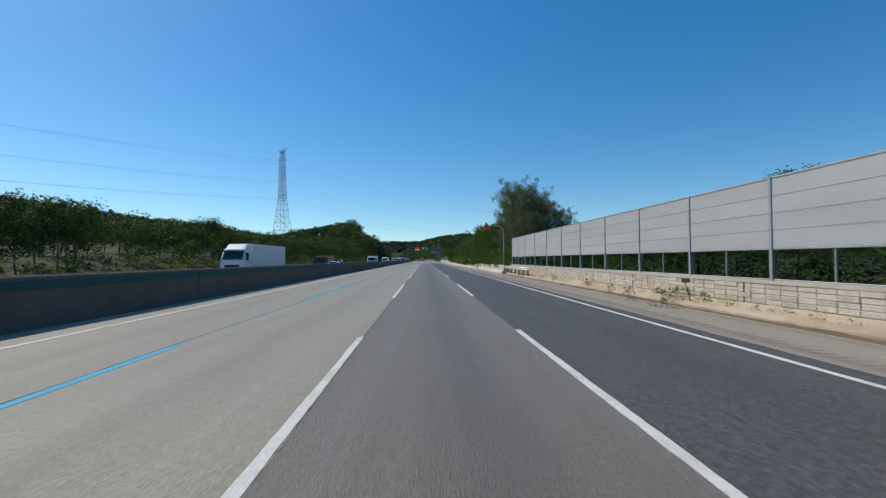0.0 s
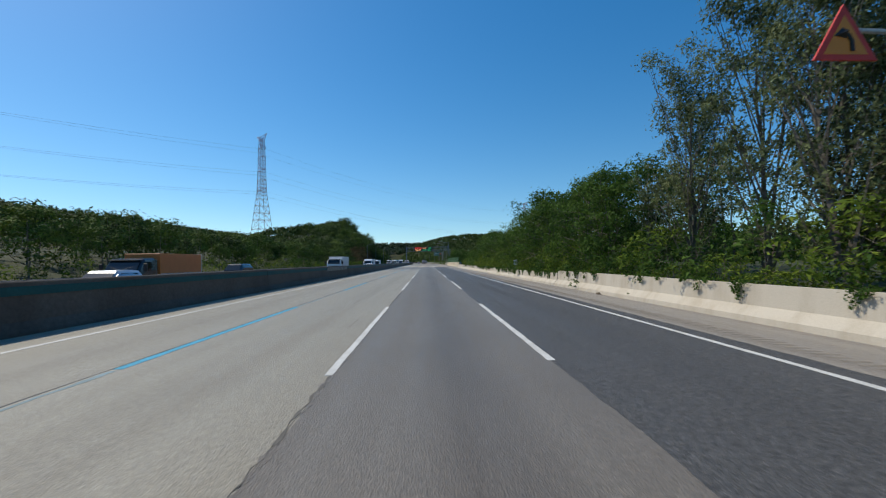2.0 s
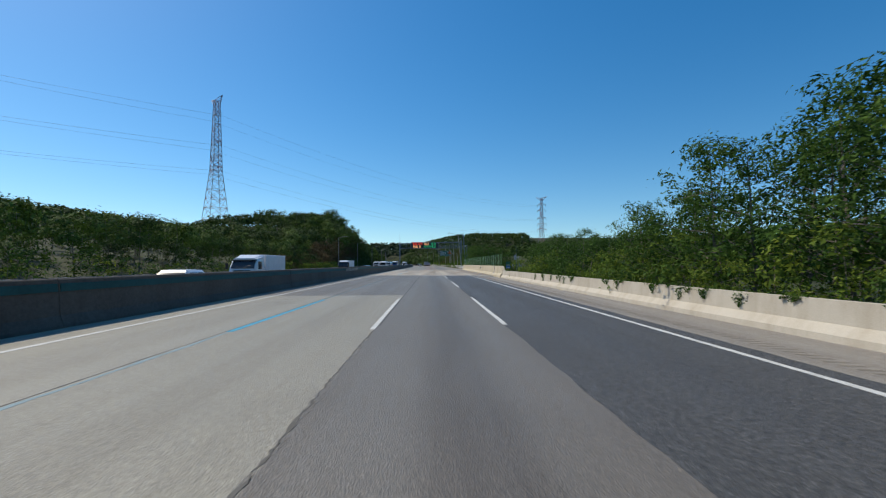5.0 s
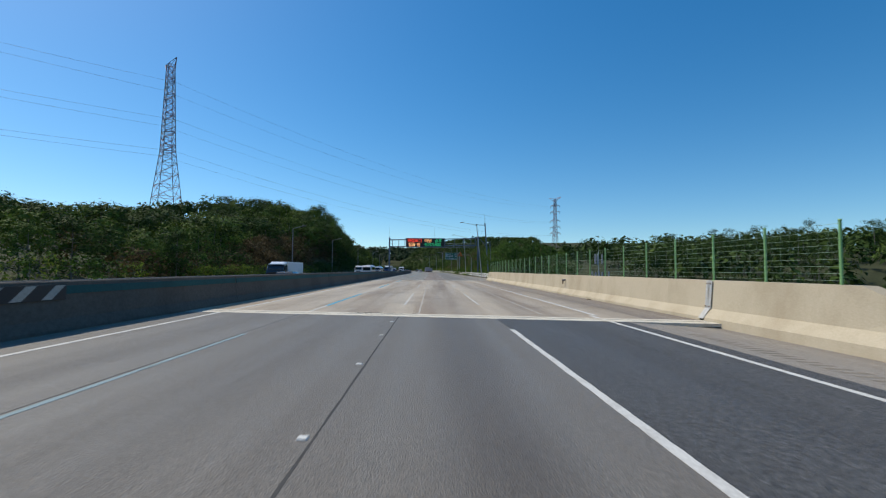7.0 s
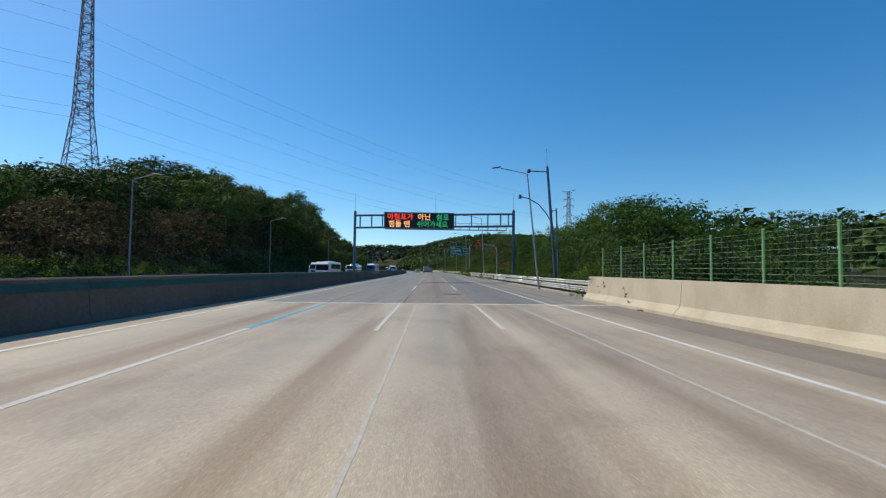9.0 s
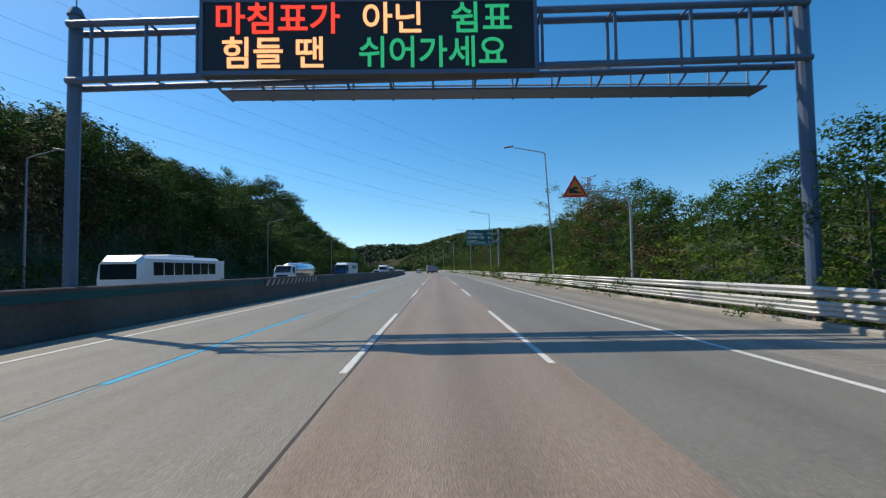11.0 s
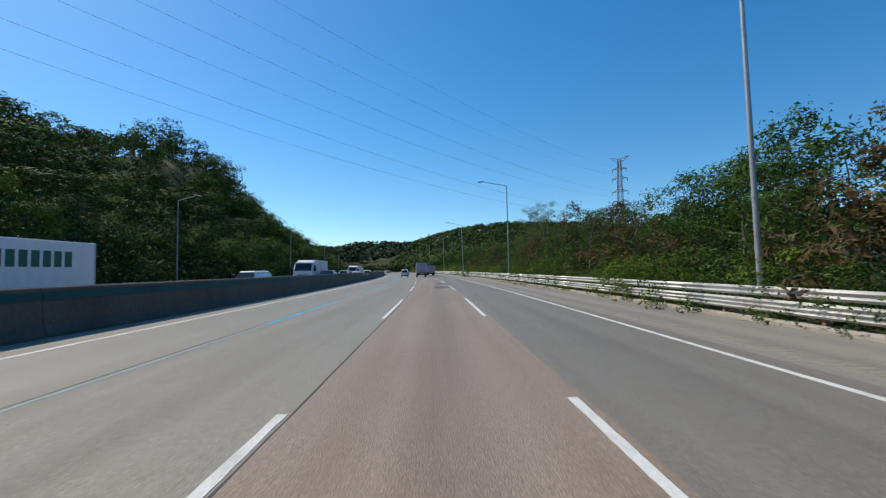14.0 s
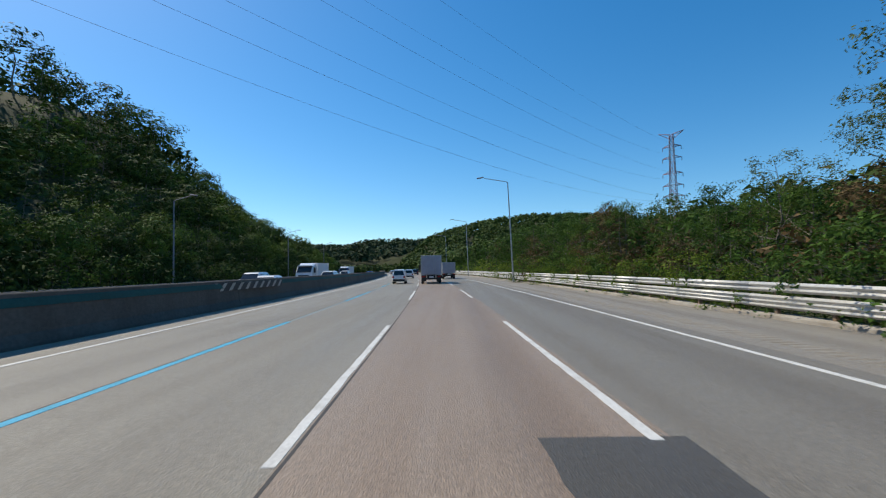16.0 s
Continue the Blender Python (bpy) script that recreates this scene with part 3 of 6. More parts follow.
def joint_y(x):
    """The first bridge joint runs askew across the road."""
    return 193.95 - 0.18 * x


def strip(name, x0, x1, y0, y1, material, label, category="road", z0=0.0, z1=0.0):
    prof = [(x0, -0.3), (x1, -0.3), (x1, z1), (x0, z0)]
    bm = sweep(bmesh.new(), prof, y0, y1)
    for v in bm.verts:
        if abs(v.co.y - BRIDGE[0]) < 0.001:
            v.co.y = joint_y(v.co.x)
    return tagged(part(name, bm, material), label, category, kind="structure")


B0, B1 = BRIDGE
FALL = -0.19
road_left = strip("road_1", -10.2, -1.72, -60, 152, M["asphalt_pale"], "two pale worn asphalt lanes with a blue line")
strip("road_9", -10.2, -1.72, 152, B0, M["asphalt_lane"], "two grey worn asphalt lanes before the bridge")
road_mid = strip("road_2", -1.72, 1.95, -60, B0, M["asphalt_lane"], "grey-brown worn asphalt lane with a dark oil stain")
road_right = strip("road_3", 1.95, 5.95, -60, B0, M["asphalt_dark"], "dark freshly laid asphalt lane")
shoulder_1 = strip("pavement_1", 5.95, 9.75, -60, B0, M["shoulder"], "dusty beige hard shoulder", "road shoulder", 0.0, FALL)
deck = strip("road_4", -10.2, 7.1, B0, B1, M["concrete_deck"], "beige worn concrete bridge deck")
strip("pavement_2", 7.1, 9.75, B0, B1, M["deck_edge"], "brown dusty edge of the bridge deck", "road shoulder")
road_left2 = strip("road_5", -10.2, -1.72, B1, ROAD_END, M["asphalt_grey"], "two grey worn asphalt lanes with a blue line")
road_mid2 = strip("road_6", -1.72, 1.92, B1, ROAD_END, M["asphalt_tan"], "reddish-tan worn asphalt lane")
road_right2 = strip("road_7", 1.92, 6.2, B1, ROAD_END, M["asphalt_outer"], "grey asphalt lane")
shoulder_3 = strip("pavement_3", 6.2, 10.6, B1, ROAD_END, M["shoulder_grey"], "dusty beige hard shoulder", "road shoulder", 0.0, -0.04)
strip("road_8", -28.3, -10.7, -60, ROAD_END, M["asphalt_grey"], "grey carriageway of the oncoming traffic")


worn = random.Random(12)


def marking(name, x, width, y0, y1, material, parent, z=0.0, jit=0.007, step=0.2):
    """A strip on the road with worn, uneven edges."""
    n = max(2, int((y1 - y0) / step))
    vs, fs = [], []
    a = b = 0.0
    for i in range(n + 1):
        y = y0 + (y1 - y0) * i / n
        a, b = 0.5 * a + worn.uniform(-jit, jit), 0.5 * b + worn.uniform(-jit, jit)
        l, r = x - width / 2 + a + bend(y), x + width / 2 + b + bend(y)
        vs += [(l, y, z - 0.02), (l, y, z + 0.005), (r, y, z + 0.005), (r, y, z - 0.02)]
        if i:
            k = 4 * i
            fs += [(k - 4 + j, k + j, k + j + 1, k - 3 + j) for j in range(3)]
    fs += [(0, 1, 2, 3), (4 * n + 3, 4 * n + 2, 4 * n + 1, 4 * n)]
    me = bpy.data.meshes.new(name)
    me.from_pydata(vs, [], fs)
    bm = bmesh.new()
    bm.from_mesh(me)
    bmesh.ops.recalc_face_normals(bm, faces=bm.faces)
    bm.to_mesh(me)
    bm.free()
    return link_mesh(name, me, material, parent)


# edge lines
for (y0, y1, lr, rr) in ((-60, B0, road_left, road_right), (B0, B1, deck, deck), (B1, ROAD_END, road_left2, road_right2)):
    marking("edge_line", -8.65, 0.15, y0, y1, M["white_paint"], lr, step=0.5)
    marking("edge_line", 5.52 if rr is road_right else 5.75 if rr is deck else 5.65, 0.135, y0, y1, M["white_paint"], rr, step=0.5)

# lane dashes: (start of the first, number, length) for each stretch
random.seed(4)
for side, x, starts in ((-1, -1.8, (-0.88, 198.95, 282.8)), (1, 1.8, (-0.16, 199.4, 283.3))):
    for k in range(-2, 10):
        y0 = starts[0] + 20 * k + (0.55 if k in (0, 1, 2) else -0.7 if k in (3, 4, 5) else 0.2)
        y1 = min(y0 + 10.2, B0)
        if side < 0 and k >= 8:
            continue
        marking("lane_dash", x, 0.128, y0, y1, M["white_paint"], road_mid)
    for k in range(0, 3):
        y0 = starts[1] + 20 * k
        marking("lane_dash", x, 0.128, y0, min(y0 + 10.2, B1), M["deck_paint"], deck, jit=0.003)
    for k in range(-1, 20):
        y0 = starts[2] + 20 * k + (0.9 if k in (3, 4, 5) else -1.3 if k == 6 else 0.0)
        marking("lane_dash", x, 0.128, max(y0, B1), y0 + 9.75, M["white_paint"], road_mid2)
# the blue bus-lane line, dashed
for k in range(-2, 10):
    marking("bus_lane_dash", -5.35, 0.16 if k < 8 else 0.1, -0.9 + 20 * k, min(B0, 9.2 + 20 * k), M["blue_paint" if k < 8 else "blue_worn"], road_left)
marking("bus_lane_dash", -5.35, 0.16, 198.3, 208.4, M["blue_paint"], deck)
marking("bus_lane_dash", -5.35, 0.16, 219.2, 228.4, M["blue_paint"], deck)
marking("bus_lane_dash", -5.35, 0.16, 239.2, 248.4, M["blue_paint"], deck)
for y0, y1 in ((B0 + 0.4, 198.3), (208.4, 219.2), (228.4, 239.2)):
    marking("bus_lane_dash", -5.35, 0.15, y0, y1, M["deck_paint"], deck, jit=0.005)
for k in range(-1, 20):
    marking("bus_lane_dash", -5.35, 0.16, 302.3 + 20 * k, 312.7 + 20 * k, M["blue_paint"], road_left2)
# the line is almost gone between its dashes
for k in range(-1, 9):
    marking("faded_line", -5.35, 0.08, 9.3 + 20 * k, 19.0 + 20 * k, M["blue_worn"], road_left, -0.002, 0.02)
for k in range(-2, 19):
    marking("faded_line", -5.35, 0.09, 312.8 + 20 * k, 322.2 + 20 * k, M["blue_worn"], road_left2, -0.002, 0.02)
# crumbled edges where the lanes meet
marking("crumbled_edge", -1.735, 0.05, -20, 140, M["asphalt_lane"], road_mid, -0.0025, 0.034, 0.11)
marking("crumbled_edge", -1.755, 0.016, -20, 140, M["crack"], road_mid, -0.0005, 0.03, 0.10)
marking("lane_seam", 1.87, 0.2, -20, 193.2, M["asphalt_dark"], road_right, -0.002, 0.022, 0.35)
marking("lane_seam", 5.97, 0.14, -20, 192.4, M["asphalt_dark"], road_right, -0.003, 0.02, 0.25)
marking("lane_seam", 1.94, 0.05, B1, 480, M["asphalt_tan"], road_mid2, -0.002, 0.015, 0.25)
# joints between the lanes, sealed with tar
marking("tar_joint", -5.46, 0.03, -60, B0, M["tar"], road_left, -0.003, step=0.6)
marking("tar_joint", -5.46, 0.03, B1, ROAD_END, M["tar"], road_left2, -0.003, step=0.6)
marking("tar_joint", -1.69, 0.03, 140, B0, M["tar"], road_mid, -0.003, step=0.6)
marking("tar_joint", -1.69, 0.03, B1, ROAD_END, M["tar"], road_mid2, -0.003, step=0.6)
# rumble strips cut into the shoulder beside the edge line
def rumble(y0, y1, x0, x1, fall, parent):
    n = int((y1 - y0) / 0.3)
    bars = []
    for i in range(n):
        y = y0 + 0.3 * i
        a, b = x0 + worn.uniform(-0.02, 0.02) + bend(y), x1 + worn.uniform(-0.05, 0.05) + bend(y)
        za, zb = -(x0 - 5.95) * fall + 0.003, -(x1 - 5.95) * fall + 0.003
        bars.append([(a, y, za), (b, y, zb), (b, y + 0.13, zb), (a, y + 0.13, za)])
    return tagged(link_mesh("rumble_strip", quad_mesh("rumble_strip", np.array(bars), (M["rumble"],)), None, parent), kind="stuff")


rumble(-4, 190, 6.55, 7.05, 0.05, shoulder_1)
rumble(256, 440, 6.75, 7.3, 0.009, shoulder_3)
# fine cracks
crack_rng = random.Random(31)
for parent_, x0, x1, y0, y1, n in ((road_left, -4.6, -2.2, 5, 150, 7), (road_left2, -4.8, -2.2, 252, 430, 4)):
    for _ in range(n):
        x, y = crack_rng.uniform(x0, x1), crack_rng.uniform(y0, y1)
        marking("crack", x, 0.004, y, y + crack_rng.uniform(1.0, 4.0), M["crack"], parent_, -0.004, 0.022, 0.1)
# old scraped markings on the deck
marking("scraped_line", -1.0, 0.06, B0 + 0.4, B1 - 0.3, M["worn_paint"], deck, -0.002, 0.005)
marking("scraped_line", 3.75, 0.07, B0 + 0.4, B1 - 0.3, M["worn_paint"], deck, -0.002, 0.005)
# steel and mortar of the bridge joints
for y in (B0, B1):
    jt = thing("bridge_joint", (0, y, 0), "pale mortar and steel expansion joint across the deck", "bridge joint", "bridge joints")
    sc = 1.0 if y == B0 else 0.45
    for nm, d0, d1, mt, ht in (("mortar_bed", -0.62 * sc, -0.05, "mortar", 0.006), ("steel_lip", -0.05, 0.05, "tar", 0.003), ("mortar_bed", 0.05, 0.46 * sc, "mortar", 0.006)):
        # straight along the steel, broken along the asphalt
        e0, e1 = (0.03 if d0 < -0.1 else 0.0), (0.03 if d1 > 0.1 else 0.0)
        bm = bmesh.new()
        rows = []
        for i in range(101):
            x = -10.1 + 19.2 * i / 100
            yj = (joint_y(x) - y) if y == B0 else 0.0
            a, b = yj + d0 + worn.uniform(-e0, e0), yj + d1 + worn.uniform(-e1, e1)
            rows.append([bm.verts.new(p) for p in ((x, a, -0.1), (x, a, ht), (x, b, ht), (x, b, -0.1))])
        for r0, r1 in zip(rows, rows[1:]):
            for j in range(3):
                bm.faces.new((r0[j], r1[j], r1[j + 1], r0[j + 1]))
        bm.faces.new(rows[0])
        bm.faces.new(rows[-1])
        bmesh.ops.recalc_face_normals(bm, faces=bm.faces)
        part(nm, bm, M[mt], jt)
# patches of new asphalt
for i, (x0, x1, y0, y1) in enumerate(((0.2, 2.0, 388.2, 392.0), (0.68, 2.1, 398.0, 402.1), (0.5, 1.75, 256.8, 258.4), (0.8, 2.0, 313.4, 314.0))):
    marking("asphalt_patch", (x0 + x1) / 2, x1 - x0, y0, y1, M["asphalt_patch"], road_mid2, -0.0015, 0.03, 0.3)
# an old, half-worn patch, and pale spots of spilt mortar
marking("asphalt_patch", 1.42, 0.85, 392.0, 394.6, M["asphalt_outer"], road_mid2, -0.002, 0.05, 0.4)
for x, y in ((0.18, 210.5), (-3.46, 209.6), (-0.08, 220.04), (-3.49, 219.50)):
    bm = bmesh.new()
    ring = [bm.verts.new((math.cos(i * math.tau / 18) * 0.12 * worn.uniform(0.85, 1.1), math.sin(i * math.tau / 18) * 0.13 * worn.uniform(0.85, 1.1), 0.004)) for i in range(18)]
    low = [bm.verts.new((v.co.x * 1.15, v.co.y * 1.15, -0.01)) for v in ring]
    bm.faces.new(ring)
    for i in range(18):
        bm.faces.new((low[i], low[(i + 1) % 18], ring[(i + 1) % 18], ring[i]))
    part("mortar_spot", bm, M["worn_paint"], deck).location = (x, y, 0)
# broken mortar along the first joint
for i in range(46):
    x = -2.9 + abs(worn.gauss(0, 0.8)) * worn.choice((-0.5, 1))
    y = joint_y(x) + 0.34 + worn.gauss(0, 0.15)
    marking("chipped_spot", x, worn.uniform(0.04, 0.16), y, y + worn.uniform(0.03, 0.12), M["crack"], deck, 0.002, 0.02, 0.03)
# reflective studs
stud = bmesh.new()
box(stud, -0.06, 0.06, -0.06, 0.06, -0.01, 0.02, 0.015)
stud_mesh = bpy.data.meshes.new("road_stud")
stud.to_mesh(stud_mesh)
stud_mesh.materials.append(M["white_paint"])
for y in (178.2, 182.0, 185.5, 189.0, 192.0):
    s = link_mesh("road_stud", stud_mesh, None, road_mid)
    s.location = (-1.8, y, 0)

# ---------------------------------------------------------------- median barrier
def median(name, y0, y1, x=-10.45, top=1.33):
    root = thing(name, (x + bend((y0 + y1) / 2) * 0, y0, 0), "grey weathered concrete median barrier with a teal band", "median barrier", "median barrier sections", "structure")
    h = top
    prof = [(-0.32, -0.2), (0.32, -0.2), (0.30, 0.08), (0.20, 0.34), (0.12, h - 0.03), (0.09, h), (-0.09, h), (-0.12, h - 0.03), (-0.20, 0.34), (-0.30, 0.08)]
    bm = sweep(bmesh.new(), [(a + x, b) for a, b in prof], y0 + 0.012, y1 - 0.012)
    bmesh.ops.translate(bm, verts=bm.verts, vec=(-x, -y0, 0))
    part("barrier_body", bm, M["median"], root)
    band = [(0.150, 0.98), (0.172, 0.98), (0.150, 1.20), (0.128, 1.20)]
    bm = sweep(bmesh.new(), [(a + x, b) for a, b in band], y0 + 0.05, y1 - 0.05)
    bmesh.ops.translate(bm, verts=bm.verts, vec=(-x, -y0, 0))
    part("painted_band", bm, M["teal_band"], root, "dark teal painted band")
    return root


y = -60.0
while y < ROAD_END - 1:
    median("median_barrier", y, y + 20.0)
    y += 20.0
# slanted black and white hazard boards on the barrier
for y0, n in ((96.5, 13), (301.5, 13), (414.5, 13), (181.0, 10)):
    hz = thing("hazard_board", (-10.45 + bend(y0 + 5) + 0.175, y0, 0.84), "black board with slanted white stripes on the barrier", "hazard board", "hazard boards")
    bm = box(bmesh.new(), 0.0, 0.03, 0.0, n * 0.86, 0.0, 0.40, 0.004)
    part("board", bm, M["black"], hz)
    for i in range(n):
        bm = bmesh.new()
        y1 = i * 0.86 + 0.1
        vs = [bm.verts.new((xx, y1 + a, z)) for xx in (0.028, 0.036) for a, z in ((0.0, 0.02), (0.3, 0.02), (0.72, 0.38), (0.42, 0.38))]
        for q in ((0, 1, 2, 3), (7, 6, 5, 4), (0, 4, 5, 1), (1, 5, 6, 2), (2, 6, 7, 3), (3, 7, 4, 0)):
            bm.faces.new([vs[j] for j in q])
        part("stripe", bm, M["worn_paint"], hz)
# rail along the far edge of the other carriageway
part_rail = sweep(bmesh.new(), slab(-28.6, -28.35, -0.3, 0.75), -60, ROAD_END, 20)
tagged(part("wall_west", part_rail, M["concrete_grey"]), "low grey concrete wall along the far carriageway", "wall", kind="structure")

# ---------------------------------------------------------------- kerb, block wall and noise barrier
def crumbled(prof, y0, y1, jit, step, seed):
    """A profile drawn along the road, its upper points uneven."""
    g = random.Random(seed)
    bm = bmesh.new()
    rings = []
    n = int((y1 - y0) / step)
    for i in range(n + 1):
        y = y0 + (y1 - y0) * i / n
        s = 0.6 * math.sin(y * 0.7 + seed) + 0.4 * math.sin(y * 1.9)
        rings.append([bm.verts.new((x + bend(y) + (jit * s + g.uniform(-jit, jit) * 0.5 if z > -0.2 else 0), y, z + (g.uniform(-jit, jit) * 0.4 if z > -0.2 else 0))) for x, z in prof])
    k = len(prof)
    for a, b in zip(rings, rings[1:]):
        for i in range(k):
            bm.faces.new((a[i], a[(i + 1) % k], b[(i + 1) % k], b[i]))
    bm.faces.new(rings[0])
    bm.faces.new(rings[-1])
    bmesh.ops.recalc_face_normals(bm, faces=bm.faces)
    return bm


kerb = crumbled([(9.40, -0.35), (9.72, -0.35), (9.72, 0.05), (9.56, 0.05), (9.44, -0.06)], -60, 57.5, 0.06, 0.35, 1)
tagged(part("kerb_1", kerb, M["sand"]), "crumbled sandy concrete kerb along the dusty shoulder", "kerb", kind="structure")
# uneven dark strip that paints the shadow line along the kerb's foot
gutter = crumbled([(9.18, -0.35), (9.50, -0.35), (9.50, -0.10), (9.36, -0.14), (9.20, -0.165)], -60, 54.0, 0.035, 0.4, 3)
tagged(part("gutter", gutter, M["dirt"]), "dark damp dirt in the gutter before the kerb", "gutter", kind="structure")
verge = crumbled([(9.66, -0.35), (10.16, -0.35), (10.16, 0.28), (9.95, 0.16), (9.68, 0.045)], -60, 57.5, 0.02, 0.5, 2)
tagged(part("verge_1", verge, M["sand"]), "strip of pale sandy soil behind the kerb", "verge", kind="structure")
wall_base = sweep(bmesh.new(), slab(10.078, 10.5, -0.35, 0.90), -60, 54.2, 3.0)
block_wall = tagged(part("wall_east", wall_base, M["concrete"]), "beige split-faced block wall under the noise barrier", "wall", kind="structure")
coping = sweep(bmesh.new(), slab(10.03, 10.52, 0.88, 0.97), -60, 54.2, 3.0)
part("coping", coping, M["concrete"], block_wall, "pale concrete coping")

NB_X, NB_PITCH, NB_END = 10.28, 4.19, 53.6
nb = thing("noise_barrier", (NB_X, NB_END, 0.95), "pale grey metal noise barrier with a clear lower band", "noise barrier", kind="structure")


def shared(name, bm, material):
    me = bpy.data.meshes.new(name)
    bm.to_mesh(me)
    bm.free()
    me.materials.append(material)
    return me


post_bm = bmesh.new()
box(post_bm, -0.07, 0.07, -0.012, 0.012, 0.0, 3.2)
box(post_bm, -0.12, 0.12, -0.10, 0.10, 0.0, 0.03)
box(post_bm, -0.085, -0.07, -0.055, 0.055, 0.03, 3.2)
box(post_bm, 0.07, 0.085, -0.055, 0.055, 0.03, 3.2)
nb_post = shared("post", post_bm, M["steel"])
pan_bm = box(bmesh.new(), -0.05, 0.05, 0.02, NB_PITCH - 0.02, 0.0, 0.528, 0.012)
box(pan_bm, -0.054, -0.045, 0.08, NB_PITCH - 0.08, 0.506, 0.522)
nb_panel = shared("panel", pan_bm, M["panel"])
gl_bm = box(bmesh.new(), -0.01, 0.01, 0.03, NB_PITCH / 2 + 0.02, 0.08, 0.97)
nb_glass = shared("pane", gl_bm, M["glass"])
mull = shared("mullion", box(bmesh.new(), -0.035, 0.035, NB_PITCH / 2 - 0.02, NB_PITCH / 2 + 0.02, 0.06, 1.0, 0.008), M["steel"])
sill = shared("bottom_rail", box(bmesh.new(), -0.06, 0.06, 0.08, NB_PITCH - 0.08, 0.0, 0.08, 0.01), M["steel"])
rail_m = shared("middle_rail", box(bmesh.new(), -0.065, 0.065, 0.08, NB_PITCH - 0.08, 0.97, 1.04, 0.01), M["steel"])
cap_m = shared("top_rail", box(bmesh.new(), -0.065, 0.065, 0.08, NB_PITCH - 0.08, 3.15, 3.21, 0.01), M["steel"])
bays = [0.0, -3.42, -6.85]
while bays[-1] > -60:
    bays.append(bays[-1] - NB_PITCH)
for i, yy in enumerate(bays):
    link_mesh("post", nb_post, None, nb).location = (0, yy, 0)
    if i == len(bays) - 1:
        break
    low, size = bays[i + 1], (yy - bays[i + 1]) / NB_PITCH
    for me, z in ((nb_panel, 1.04), (nb_panel, 1.566), (nb_panel, 2.092), (nb_panel, 2.618), (mull, 0), (sill, 0), (rail_m, 0), (cap_m, 0), (nb_glass, 0), (nb_glass, 0.0001)):
        ob = link_mesh(me.name.split(".")[0], me, None, nb)
        ob.location = (0, low, z)
        ob.scale = (1, size, 1)
        if me is nb_glass:
            ob.location = (0, low + (NB_PITCH / 2 - 0.05 if z else 0) * size, 0)
            ob.visible_shadow = False


def wave_beam(z0, z1, waves, y0, y1, x, thick=0.02, depth=0.075):
    """A corrugated guardrail beam."""
    front, n = [], waves * 8
    for i in range(n + 1):
        f = i / n
        front.append((x - depth * (0.5 - 0.5 * math.cos(2 * math.pi * waves * f)), z0 + (z1 - z0) * f))
    back = [(px + thick, pz) for px, pz in reversed(front)]
    return sweep(bmesh.new(), front + back, y0, y1, 4.0)


def guardrail(y0, y1, x, beams, group, label, post_top, step=2.0, post_mat="rust"):
    """Corrugated beams on posts; y0 < y1."""
    root = thing("guardrail", (x, y0, 0), label, "guardrail", group)
    for z0, z1, waves in beams:
        bm = wave_beam(z0, z1, waves, y0, y1, x)
        bmesh.ops.translate(bm, verts=bm.verts, vec=(-x, -y0, 0))
        part("beam", bm, M["rail"], root, smooth=True)
    yy = y0 + step / 2
    pm = shared("post", box(bmesh.new(), 0.03, 0.16, -0.06, 0.06, -0.4, post_top, 0.01), M[post_mat])
    bl = [shared("spacer", box(bmesh.new(), 0.0, 0.04, -0.05, 0.05, (a + b) / 2 - 0.1, (a + b) / 2 + 0.1, 0.006), M["rail"]) for a, b, _ in beams]
    while yy < y1:
        link_mesh("post", pm, None, root).location = (bend(yy), yy - y0, 0)
        for me in bl:
            link_mesh("spacer", me, None, root).location = (bend(yy), yy - y0, 0)
        yy += step
    return root


guardrail(41.5, 54.2, 9.42, ((0.52, 0.84, 2),), "short guardrails", "short galvanised guardrail with rusty posts beside the kerb", 0.78)

# low concrete wall, higher towards its near end, with a step up to the bridge parapet
wall_low = sweep(bmesh.new(), [(8.98, -0.4), (9.55, -0.4), (9.55, 0.92), (9.33, 0.92), (9.28, 0.3), (9.02, 0.02)], 54.2, 84.0, 3.0)
tagged(part("wall_2", wall_low, M["concrete"]), "low cream concrete wall under the trees", "wall", kind="structure")
for i, (a, b, t) in enumerate(((84.0, 120.0, 0.74), (120.0, 185.9, 0.80))):
    bm = sweep(bmesh.new(), [(8.95, -0.4), (9.55, -0.4), (9.55, t), (9.25, t), (9.22, 0.25), (8.99, 0.02)], a + 0.01, b, 3.0)
    tagged(part("wall_%d" % (3 + i), bm, M["concrete"]), "low sunlit cream concrete wall overhung by bushes", "wall", kind="structure")
PLATE_Y = 192.8
PAR = [(8.86, -0.4), (9.62, -0.4), (9.62, 1.40), (9.24, 1.40), (9.15, 0.42), (8.9, 0.12)]
pm_ = bmesh.new()
rings = [[pm_.verts.new((x, yy, min(z, zt))) for x, z in PAR] for yy, zt in ((185.9, 0.82), (187.3, 1.40), (PLATE_Y - 0.1, 1.40))]
for a, b in zip(rings, rings[1:]):
    for i in range(len(PAR)):
        pm_.faces.new((a[i], a[(i + 1) % len(PAR)], b[(i + 1) % len(PAR)], b[i]))
pm_.faces.new(rings[0]); pm_.faces.new(rings[-1])
bmesh.ops.recalc_face_normals(pm_, faces=pm_.faces)
tagged(part("wall_5", pm_, M["parapet"]), "cream concrete parapet with a ramped end", "parapet", kind="structure")
par_edges = [PLATE_Y + 0.1, 204.2, 214.0, 223.8, 233.6, 243.4, 253.5]
